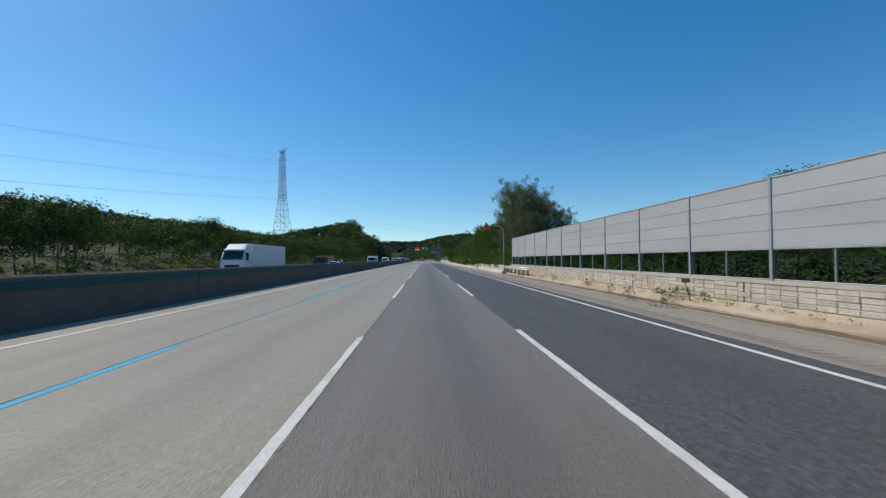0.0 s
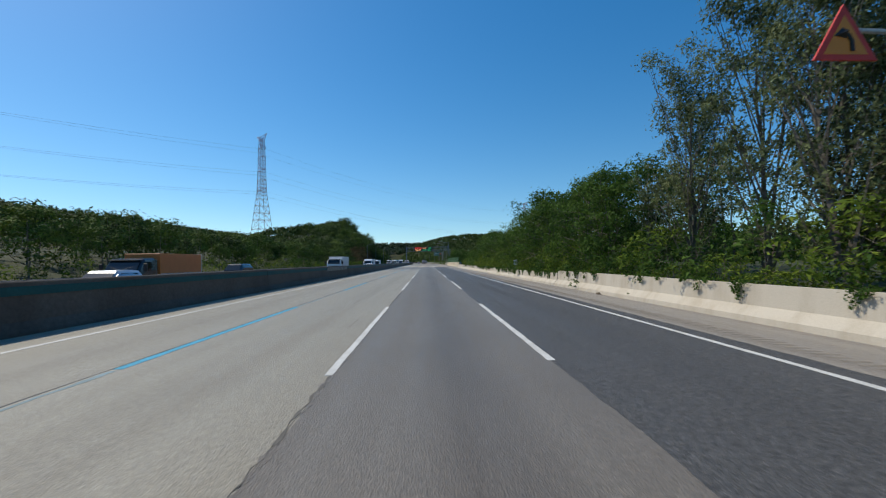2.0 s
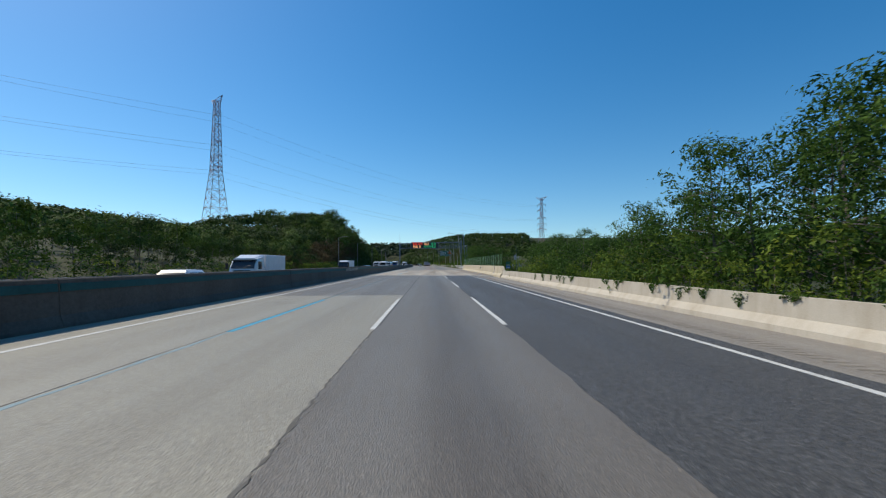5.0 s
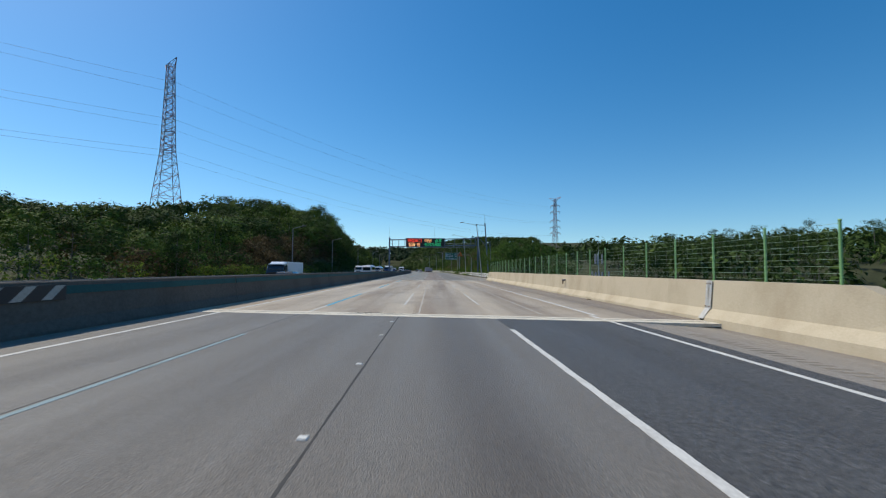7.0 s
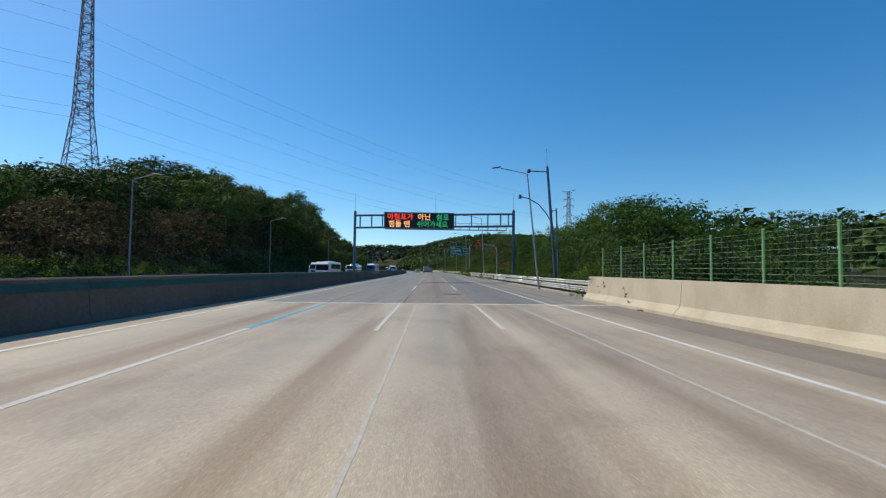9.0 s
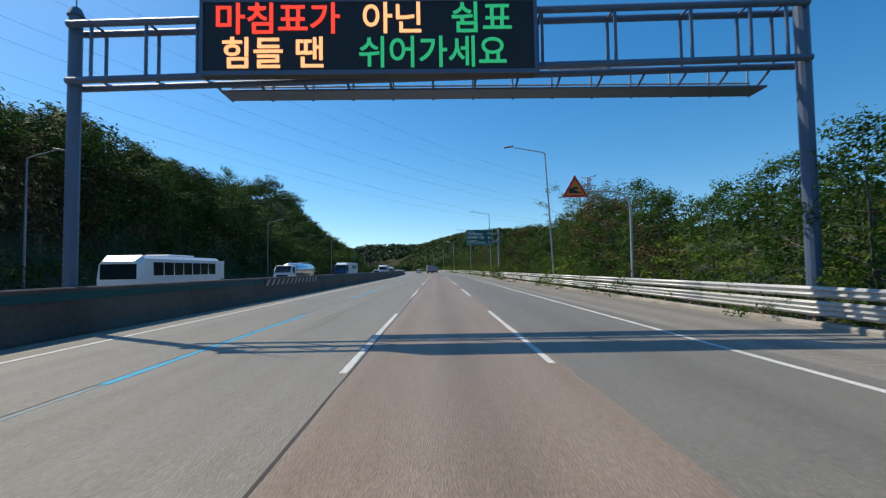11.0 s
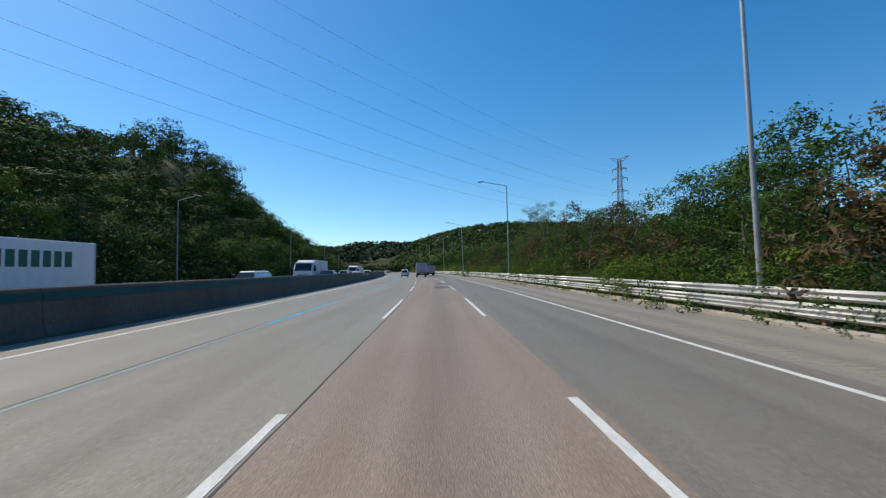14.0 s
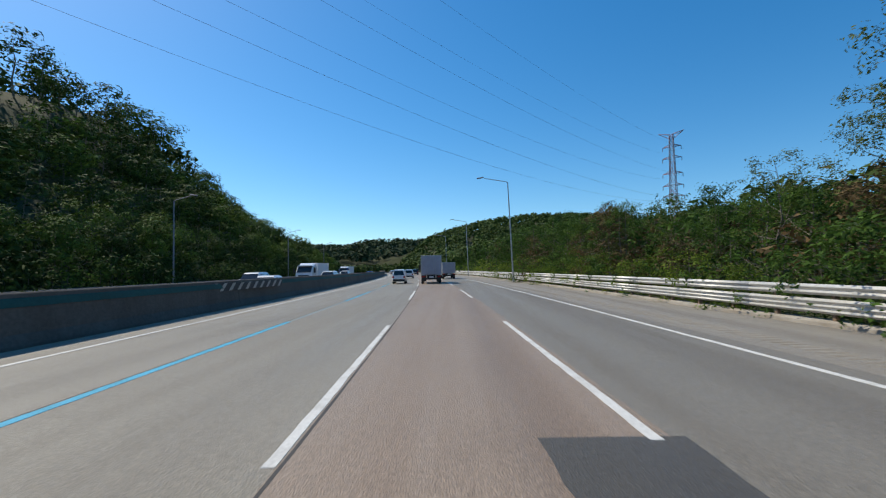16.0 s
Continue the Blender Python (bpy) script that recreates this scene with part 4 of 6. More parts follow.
for i, (a, b) in enumerate(zip(par_edges, par_edges[1:])):
    tagged(part("wall_%d" % (6 + i), sweep(bmesh.new(), PAR, a + 0.012, b - 0.012, 3.0), M["parapet"]), "cream weathered concrete bridge parapet section", "parapet", kind="structure")
plate = thing("joint_plate", (9.1, PLATE_Y, 0), "galvanised cover plate over the parapet joint", "joint plate")
bm = bmesh.new()
box(bm, 0.0, 0.02, -0.16, 0.16, 0.42, 1.39, 0.004)
box(bm, 0.0, 0.03, -0.05, 0.05, 0.46, 1.36, 0.004)
bmesh.ops.rotate(bm, verts=bm.verts, cent=(0, 0, 0.4), matrix=Matrix.Rotation(radians(5.2), 3, "Y"))
part("plate", bm, M["rail"], plate)
bm = box(bmesh.new(), -0.01, 0.015, -0.14, 0.14, 0.0, 0.42, 0.004)
bmesh.ops.rotate(bm, verts=bm.verts, cent=(0, 0, 0.42), matrix=Matrix.Rotation(radians(36), 3, "Y"))
part("foot", bm, M["rail"], plate)
for z in (0.5, 1.28):
    for yy in (-0.1, 0.1):
        part("bolt", rod(bmesh.new(), (0.0 + (z - 0.4) * 0.09, yy, z), (-0.03 + (z - 0.4) * 0.09, yy, z), 0.02, 0.02, 6), M["rust"], plate)
spout = thing("drain_spout", (9.12, 209.6, 1.02), "short grey drain spout on the parapet", "drain spout")
part("pipe", rod(bmesh.new(), (0.1, 0, 0), (-0.16, 0, -0.02), 0.07, 0.07, 10), M["concrete_grey"], spout)
part("bracket", box(bmesh.new(), -0.14, -0.06, -0.03, 0.03, -0.28, -0.05, 0.01), M["rust"], spout)

# mesh fence on the parapet
fence = thing("mesh_fence", (9.42, 188.0, 1.38), "light green posts with thin horizontal fence wire", "fence")
fp = bmesh.new()
rod(fp, (0, 0, -0.05), (0, 0, 1.6), 0.036, 0.036, 8)
rod(fp, (0, 0, 1.6), (0, 0, 1.63), 0.052, 0.03, 8)
box(fp, -0.08, 0.08, -0.08, 0.08, -0.05, 0.02)
fence_post = shared("post", fp, M["green_post"])
for i in range(27):
    link_mesh("post", fence_post, None, fence).location = (0, 2.45 * i, 0)
for j in range(9):
    z = 0.12 + j * 0.175
    part("wire", rod(bmesh.new(), (-0.03, 0, z), (-0.03, 2.45 * 26, z), 0.003, 0.003, 4), M["wire"], fence)
mesh_v = bmesh.new()
for i in range(0, 26 * 8):
    yy = i * 2.45 / 8
    rod(mesh_v, (-0.03, yy, 0.12), (-0.03, yy, 1.52), 0.0016, 0.0016, 3)
tagged(part("mesh_wire", mesh_v, M["wire"], fence), kind="stuff")

# guardrail of the last stretch, on a kerb
kerb2 = crumbled([(9.90, -0.3), (10.35, -0.3), (10.35, 0.12), (10.02, 0.12), (9.96, 0.06)], 256.0, 520.0, 0.025, 0.6, 5)
tagged(part("kerb_2", kerb2, M["kerb_grey"]), "broken sandy concrete kerb below the guardrail", "kerb", kind="structure")
yy = 252.5
while yy < 560:
    guardrail(yy, yy + 8.0, 10.05, ((0.29, 0.69, 3), (0.78, 1.08, 2)), "guardrails", "pale galvanised guardrail with two corrugated beams", 1.05)
    yy += 8.0

# ---------------------------------------------------------------- lamps, gantry, signs
def street_lamp(x, y, z, top, reach, group, lean=0.0, side=-1, metal="steel"):
    root = thing("street_lamp", (x, y, z), "slim grey steel street lamp with one long arm", "street lamp", group)
    h = top - z
    bm = rod(bmesh.new(), (0, 0, -0.3), (lean, 0, h), 0.10, 0.06, 10)
    part("pole", bm, M[metal], root, smooth=False)
    part("base_plate", box(bmesh.new(), -0.18, 0.18, -0.18, 0.18, -0.02, 0.05, 0.01), M[metal], root)
    bm = bmesh.new()
    pts = [(lean, 0, h - 0.08), (lean + side * 0.25, 0, h + 0.06), (lean + side * reach * 0.75, 0, h + 0.5)]
    path_rod(bm, pts, 0.045)
    part("arm", bm, M[metal], root)
    bm = bmesh.new()
    box(bm, -0.42, 0.42, -0.13, 0.13, -0.06, 0.06, 0.04)
    bmesh.ops.rotate(bm, verts=bm.verts, cent=(0, 0, 0), matrix=Matrix.Rotation(-side * radians(-9), 3, "Y"))
    bmesh.ops.translate(bm, verts=bm.verts, vec=(lean + side * reach * 0.87, 0, h + 0.56))
    part("lamp_head", bm, M["pylon_grey"], root, "grey lamp head")
    return root


for (x, y, top, reach, lean) in ((9.9, 268.5, 10.9, 3.4, -1.2), (10.15, 314.5, 11.9, 3.7, -0.65), (10.35, 362.0, 12.2, 3.8, -0.3), (9.75, 406.5, 12.65, 3.9, -0.12), (6.6, 450.0, 11.8, 3.7, -0.4), (9.7 + bend(496), 496, 12.0, 3.6, -0.3), (9.7 + bend(540), 540, 12.0, 3.6, -0.3)):
    street_lamp(x, y, land(x, y), top, reach, "lamps along the shoulder", lean)
# same lamps in darker grey: the shade on them is put into the colour
for y in (270, 307, 352, 400, 447, 492, 536):
    x = -29.2 + bend(y)
    street_lamp(x, y, max(-0.3, land(x, y)), 10.0, 2.6, "lamps along the far carriageway", 0.0, 1, "pylon_grey")

# camera pole beside the gantry
cp = thing("camera_pole", (11.1, 266.9, land(11.1, 266.9)), "dark steel pole with camera arms and an aerial", "camera pole")
part("pole", rod(bmesh.new(), (0, 0, -0.3), (-0.9, 0, 11.6), 0.16, 0.11, 10), M["gantry"], cp)
part("aerial", rod(bmesh.new(), (-0.9, 0, 11.6), (-0.98, 0, 13.3), 0.02, 0.01, 6), M["gantry"], cp)
part("upper_arm", rod(bmesh.new(), (-0.86, 0, 11.1), (-2.5, 0, 11.15), 0.05, 0.05, 8), M["gantry"], cp)
part("upper_camera", box(bmesh.new(), -2.75, -2.45, -0.2, 0.2, 11.0, 11.3, 0.04), M["gantry"], cp)
part("curved_arm", path_rod(bmesh.new(), [(-0.6, 0, 6.6), (-1.0, 0, 7.3), (-1.7, 0, 8.1), (-2.6, 0, 8.6), (-3.4, 0, 8.8)], 0.05), M["gantry"], cp)
part("dome_camera", rod(bmesh.new(), (-3.4, 0, 8.6), (-3.4, 0, 8.95), 0.16, 0.12, 10), M["gantry"], cp)
cp2 = thing("camera_pole", (11.7, 268.2, land(11.7, 268.2)), "shorter dark steel pole with a round camera", "camera pole")
part("pole", rod(bmesh.new(), (0, 0, -0.3), (-0.3, 0, 7.9), 0.09, 0.07, 8), M["gantry"], cp2)
part("dome_camera", rod(bmesh.new(), (-0.75, 0, 7.5), (-0.75, 0, 7.75), 0.18, 0.14, 10), M["sign_white"], cp2)
part("bracket", rod(bmesh.new(), (-0.3, 0, 7.7), (-0.75, 0, 7.7), 0.03, 0.03, 6), M["gantry"], cp2)

GY = 288.6


def letters(name, body, size, at, material, parent, thick=0.01, label="", squeeze=1.0, align="LEFT", fit=0.0):
    """Raised characters that face back along the road."""
    cu = bpy.data.curves.new(name, "FONT")
    cu.body, cu.size, cu.extrude, cu.align_x, cu.offset = body, size, thick, align, size * 0.012
    tmp = bpy.data.objects.new(name, cu)
    scene.collection.objects.link(tmp)
    me = bpy.data.meshes.new_from_object(tmp)
    bpy.data.objects.remove(tmp)
    bpy.data.curves.remove(cu)
    if fit:
        xs = [v.co.x for v in me.vertices]
        squeeze = fit / (max(xs) - min(xs))
    me.transform(Matrix.Translation(at) @ Matrix.Rotation(radians(90), 4, "X") @ Matrix.Diagonal((squeeze, 1, 1, 1)))
    me.materials.clear()
    me.materials.append(material)
    return link_mesh(name, me, None, parent, label)


gantry = thing("sign_gantry", (0, GY, 0), "dark blue steel gantry across the carriageway with a message board", "sign gantry")
for x, r, z in ((-11.0, 0.18, 0.0), (11.1, 0.21, -0.1)):
    top = 9.45 + (x + 11.0) * 0.022
    part("post", rod(bmesh.new(), (x, 0, z), (x, 0, top), r, r, 12), M["gantry"], gantry)
    part("post_cap", rod(bmesh.new(), (x, 0, top), (x, 0, top + 0.25), r * 1.3, r * 0.7, 12), M["gantry"], gantry)
    part("aerial", rod(bmesh.new(), (x, 0, top + 0.2), (x - 0.03, 0, top + 2.8), 0.02, 0.01, 6), M["gantry"], gantry)
TILT = 0.024
for z in (7.62, 9.32):
    for dy in (-0.3, 0.3):
        part("chord", rod(bmesh.new(), (-11.0, dy, z - 11 * TILT), (11.1, dy, z + 11.1 * TILT), 0.105, 0.105, 10), M["gantry"], gantry)
for x in (-10.3, -8.7, -7.2, -4.6, -2.0, 0.8, 3.0, 5.2, 7.5, 9.3, 10.4):
    z0, z1 = 7.62 + x * TILT, 9.32 + x * TILT
    part("strut", rod(bmesh.new(), (x, -0.3, z0), (x, -0.3, z1), 0.05, 0.05, 6), M["gantry"], gantry)
    part("strut", rod(bmesh.new(), (x, -0.3, z1), (x, 0.3, z1), 0.04, 0.04, 6), M["gantry"], gantry)
    part("strut", rod(bmesh.new(), (x, 0.3, z0), (x, 0.3, z1), 0.05, 0.05, 6), M["gantry"], gantry)
# service catwalk behind the board
walkway = part("catwalk", box(bmesh.new(), -6.9, 10.3, 0.45, 1.25, 7.30, 7.36, 0.01), M["gantry"], gantry)
for z in (7.75, 8.3):
    part("catwalk_rail", path_rod(bmesh.new(), [(-6.9, 1.25, z), (10.3, 1.25, z)], 0.03, 6), M["steel"], walkway)
for i in range(14):
    x = -6.85 + 17.1 * i / 13
    part("rail_post", rod(bmesh.new(), (x, 1.25, 7.3), (x, 1.25, 8.32), 0.035, 0.035, 6), M["steel"], walkway)
    part("bearer", rod(bmesh.new(), (x, 0.3, 7.5 + x * TILT), (x, 1.25, 7.3), 0.04, 0.04, 6), M["gantry"], walkway)
part("aerial", rod(bmesh.new(), (0.2, 0, 9.4), (0.15, 0, 12.1), 0.02, 0.01, 6), M["gantry"], gantry)
board = part("message_board", box(bmesh.new(), -6.9, 2.75, -0.75, -0.4, 7.28, 9.52, 0.03), M["black"], gantry, "black message board with lit letters")
frame_bm = bmesh.new()
for dims in ((-6.9, 2.75, -0.78, -0.74, 9.4, 9.52), (-6.9, 2.75, -0.78, -0.74, 7.28, 7.4), (-6.9, -6.8, -0.78, -0.74, 7.4, 9.4), (2.65, 2.75, -0.78, -0.74, 7.4, 9.4)):
    box(frame_bm, *dims)
part("board_frame", frame_bm, M["gantry"], board)
letters("letters", "마침표가", 0.98, (-6.5, -0.77, 8.55), M["led_red"], board, 0.012, "red lit letters")
letters("letters", "아닌", 0.98, (-2.3, -0.77, 8.55), M["led_amber"], board, 0.012, "amber lit letters")
letters("letters", "쉼표", 0.98, (0.25, -0.77, 8.55), M["led_green"], board, 0.012, "green lit letters")
letters("letters", "힘들 땐", 0.98, (-6.3, -0.77, 7.55), M["led_amber"], board, 0.012, "amber lit letters")
letters("letters", "쉬어가세요", 0.98, (-2.4, -0.77, 7.55), M["led_green"], board, 0.012, "green lit letters", 0.95)

# green direction sign
SY = 351.4
ds = thing("direction_sign", (10.45, SY, land(10.45, SY)), "green motorway distance sign on a grey steel pole", "road sign")
dz = -land(10.45, SY)
part("pole", rod(bmesh.new(), (0, 0.25, -0.3), (-0.08, 0.25, 8.5 + dz), 0.19, 0.17, 14), M["steel"], ds, smooth=False)
for z in (7.62, 6.32):
    part("arm", rod(bmesh.new(), (0.35, 0.05, z + dz), (-5.2, 0.05, z + dz), 0.07, 0.07, 10), M["steel"], ds)
    part("clamp", box(bmesh.new(), -0.7, 0.25, 0.0, 0.5, z - 0.12 + dz, z + 0.12 + dz, 0.02), M["gantry"], ds)
X0, X1, Z0, Z1 = 4.86 - 10.45, 9.46 - 10.45, 5.68 + dz, 8.34 + dz
panel_bm = box(bmesh.new(), X0, X1, -0.05, 0.0, Z0, Z1, 0.01)
sp = part("panel", panel_bm, M["sign_green"], ds)
bbm = bmesh.new()
for dims in ((X0 + 0.06, X1 - 0.06, Z1 - 0.10, Z1 - 0.055), (X0 + 0.06, X1 - 0.06, Z0 + 0.055, Z0 + 0.10), (X0 + 0.06, X0 + 0.10, Z0 + 0.1, Z1 - 0.1), (X1 - 0.10, X1 - 0.06, Z0 + 0.1, Z1 - 0.1)):
    box(bbm, dims[0], dims[1], -0.056, -0.045, dims[2], dims[3])
part("white_border", bbm, M["sign_white"], sp)
rows = ((2.66 - 0.83, "대전", "Daejeon", 1.32, "13"), (2.66 - 1.56, "회덕분기점", "", 0, "8"), (2.66 - 2.32, "신탄진", "Sintanjin", 1.94, "3"))
for dzr, ko, en, ex, km in rows:
    letters("letters", ko, 0.62, (X0 + 0.18, -0.055, Z0 + dzr), M["sign_white"], sp, 0.004)
    if en:
        letters("letters", en, 0.45, (X0 + ex, -0.055, Z0 + dzr - 0.03), M["sign_white"], sp, 0.004, "", fit=1.4)
    letters("letters", km, 0.62, (X1 - 0.66, -0.055, Z0 + dzr), M["sign_white"], sp, 0.004, "", 0.8, "RIGHT")
    letters("letters", "km", 0.42, (X1 - 0.63, -0.055, Z0 + dzr), M["sign_white"], sp, 0.004, "", fit=0.47)


def warning_sign(x, y, apex, side, pole_x, symbol, drop=0.0):
    """A triangle on a bent arm."""
    zg = land(pole_x, y)
    root = thing("warning_sign", (pole_x, y, zg), "triangular red and yellow warning sign on a curved grey pole", "road sign", "warning signs")
    h = side * math.sqrt(3) / 2
    cx, top = x - pole_x, apex - zg
    pole_h = top - h * 0.55 - drop
    pts = [(0, 0.1, -0.3), (0, 0.1, pole_h - 0.9), (-0.12, 0.1, pole_h - 0.35), (-0.45, 0.1, pole_h), (-0.95, 0.1, pole_h + 0.12), (cx, 0.1, pole_h + 0.15)]
    bm = bmesh.new()
    rod(bm, pts[0], pts[1], 0.10, 0.07, 10)
    path_rod(bm, pts[1:], 0.05)
    part("pole", bm, M["steel"], root)

    def tri(s, yy0, yy1):
        b = bmesh.new()
        hh = s * math.sqrt(3) / 2
        cz = top - h * 2 / 3
        c = [(cx - s / 2, cz - hh / 3), (cx + s / 2, cz - hh / 3), (cx, cz + hh * 2 / 3)]
        f = [b.verts.new((a, yy0, z)) for a, z in c]
        g = [b.verts.new((a, yy1, z)) for a, z in c]
        b.faces.new(f)
        b.faces.new(g[::-1])
        for i in range(3):
            b.faces.new((f[i], g[i], g[(i + 1) % 3], f[(i + 1) % 3]))
        bmesh.ops.recalc_face_normals(b, faces=b.faces)
        return b

    part("red_triangle", tri(side, -0.02, 0.03), M["sign_red"], root)
    part("yellow_face", tri(side * 0.70, -0.028, -0.015), M["sign_yellow"], root)
    cz = top - h * 2 / 3
    bm = bmesh.new()
    if symbol == "curve":
        path_rod(bm, [(cx + 0.13, -0.032, cz - 0.20), (cx + 0.12, -0.032, cz + 0.0), (cx + 0.05, -0.032, cz + 0.12), (cx - 0.06, -0.032, cz + 0.16)], 0.045, 6)
        rod(bm, (cx - 0.03, -0.032, cz + 0.16), (cx - 0.22, -0.032, cz + 0.10), 0.11, 0.005, 4)
    else:
        v = [bm.verts.new((cx + a, yy2, cz + z)) for yy2 in (-0.04, -0.027) for a, z in ((-0.36, -0.2), (0.38, -0.2), (-0.3, 0.1))]
        for q in ((0, 1, 2), (5, 4, 3), (0, 3, 4, 1), (1, 4, 5, 2), (2, 5, 3, 0)):
            bm.faces.new([v[i] for i in q])
        box(bm, cx - 0.16, cx + 0.16, -0.04, -0.027, cz + 0.02, cz + 0.13)
    part("symbol", bm, M["black"], root, "black symbol")
    return root


warning_sign(8.0, 60.0, 6.7, 1.3, 10.35, "curve")
warning_sign(7.36, 299.4, 6.73, 1.41, 10.42, "slope", 0.36)

# kilometre plates
kp = thing("kilometre_plate", (9.75, 184.5, 0.4), "small green and blue kilometre plates on a thin post", "road sign", "kilometre plates")
part("post", rod(bmesh.new(), (0, 0, -0.8), (0, 0, 1.55), 0.03, 0.03, 6), M["steel"], kp)
for z0, z1, mt in ((1.0, 1.55, "sign_green"), (0.68, 0.96, "sign_blue")):
    p_ = part("plate", box(bmesh.new(), -0.27, 0.27, -0.05, -0.03, z0, z1, 0.006), M[mt], kp)
    part("bar", box(bmesh.new(), -0.18, 0.18, -0.058, -0.045, z0 + 0.1, z0 + 0.16), M["sign_white"], p_)
kp2 = thing("kilometre_plate", (9.9, 102.6, 0.3), "small white kilometre plates on a thin post in the leaves", "road sign", "kilometre plates")
part("post", rod(bmesh.new(), (0, 0, -0.5), (0, 0, 1.5), 0.025, 0.025, 6), M["steel"], kp2)
for z0, z1 in ((1.22, 1.5), (0.95, 1.2)):
    p_ = part("plate", box(bmesh.new(), -0.2, 0.2, -0.05, -0.03, z0, z1, 0.006), M["sign_white"], kp2)
    part("bar", box(bmesh.new(), -0.1, 0.12, -0.058, -0.045, z0 + 0.08, z0 + 0.15), M["black"], p_)
mk = thing("leaning_marker", (9.62, 16.6, 0.02), "thin dark leaning stake with a small board beside the kerb", "marker post")
part("stake", rod(bmesh.new(), (0.12, 0, -0.1), (-0.05, 0.1, 0.75), 0.025, 0.02, 6), M["rust"], mk)
part("board", box(bmesh.new(), -0.2, 0.14, 0.08, 0.1, 0.72, 0.88, 0.01), M["concrete_grey"], mk)

# ---------------------------------------------------------------- pylons and cables
def pylon(x, y, z, h, foot, turn, arms, arm_len, colours):
    root = thing("pylon", Matrix.Translation((x, y, z)) @ Matrix.Rotation(turn, 4, "Z"), "tall red and white steel lattice pylon", "pylon", "pylons")
    waist = 0.46

    def width(f):
        return foot * (1 - f / waist) + foot * 0.42 * (f / waist) if f < waist else foot * 0.42 * (1 - (f - waist) / (1 - waist)) + foot * 0.22 * (f - waist) / (1 - waist)

    levels = [0, 0.09, 0.18, 0.25, 0.32, 0.385, 0.43, 0.46] + [0.46 + 0.54 * i / 14 for i in range(1, 15)]
    t = h * 0.0024
    cor = ((1, 1), (1, -1), (-1, -1), (-1, 1))
    for sx, sy in cor:
        part("leg", path_rod(bmesh.new(), [(sx * width(a), sy * width(a), a * h) for a in levels], t, 4), M["pylon_grey"], root)
    for red in (0, 1):
        bm = bmesh.new()
        for i, (a, b) in enumerate(zip(levels, levels[1:])):
            if (a > 0.3 and (i // 3) % 2) != red:
                continue
            wa, wb = width(a), width(b)
            for (ax, ay), (bx, by) in zip(cor, cor[1:] + cor[:1]):
                rod(bm, (ax * wa, ay * wa, a * h), (bx * wb, by * wb, b * h), t * 0.5, t * 0.5, 4)
                rod(bm, (bx * wa, by * wa, a * h), (ax * wb, ay * wb, b * h), t * 0.5, t * 0.5, 4)
                rod(bm, (ax * wb, ay * wb, b * h), (bx * wb, by * wb, b * h), t * 0.6, t * 0.6, 4)
        tagged(part("lattice", bm, M[colours[red]], root), kind="stuff")
    for f in arms:
        wd = width(f)
        for s in (-1, 1):
            bm = bmesh.new()
            tip = (s * (wd + arm_len), 0, f * h)
            for sy in (-1, 1):
                rod(bm, (s * wd, sy * wd, f * h), tip, t * 0.7, t * 0.7, 4)
                rod(bm, (s * wd, sy * wd, f * h + arm_len * 0.35), tip, t * 0.7, t * 0.7, 4)
            part("cross_arm", bm, M["pylon_red"], root)
            part("insulator", rod(bmesh.new(), tip, (tip[0], 0, tip[2] - arm_len * 0.55), t * 1.1, t * 1.1, 6), M["pylon_grey"], root)
    # slanting beam on the top, for the earth wires
    for s in (-1, 1):
        bm = bmesh.new()
        tip = (s * (arm_len + 3.2), 0, h * 1.02)
        for sy in (-1, 1):
            rod(bm, (s * width(1), sy * width(1), h), tip, t * 0.8, t * 0.8, 4)
            rod(bm, (s * width(0.96), sy * width(0.96), h * 0.965), tip, t * 0.7, t * 0.7, 4)
        part("top_beam", bm, M["pylon_red"], root)
    return root


PYL = (-119.7, 379.0, 20.0, 74.0)
PYR = (139.0, 676.0, 8.0, 75.0)
PYW = (-430.0, 20.0, 30.0, 70.0)
ARMS = (0.48, 0.57, 0.67, 0.80, 0.895)
turn = math.atan2(PYR[0] - PYL[0], PYR[1] - PYL[1])
pylon(*PYL[:3], PYL[3], 5.8, -turn, ARMS, 3.6, ("pylon_red", "pylon_white"))
pylon(*PYR[:3], PYR[3], 4.6, -turn, ARMS, 4.2, ("pylon_red", "pylon_white"))


def cable(p, q, sag, r):
    bm = bmesh.new()
    pts = [Vector(p).lerp(Vector(q), i / 24) - Vector((0, 0, sag * 4 * (i / 24) * (1 - i / 24))) for i in range(25)]
    path_rod(bm, pts, r, 4)
    root = part("power_cable", bm, M["cable"])
    return tagged(root, "thin dark overhead power cable between two pylons", "power cable", "power cables")


ca, sa = math.cos(-turn), math.sin(-turn)
for f in ARMS[::2]:
    for s in (-1, 1):
        off = s * 7.0
        z1, z2 = PYL[2] + f * PYL[3] - 2.4, PYR[2] + f * PYR[3] - 2.4
        cable((PYL[0] + off * ca, PYL[1] + off * sa, z1), (PYR[0] + off * ca, PYR[1] + off * sa, z2), 12.0, 0.03)
        cable((PYW[0], PYW[1] + off * 2, z1 + 8), (PYL[0] + off * ca, PYL[1] + off * sa, z1), 11.0, 0.04)

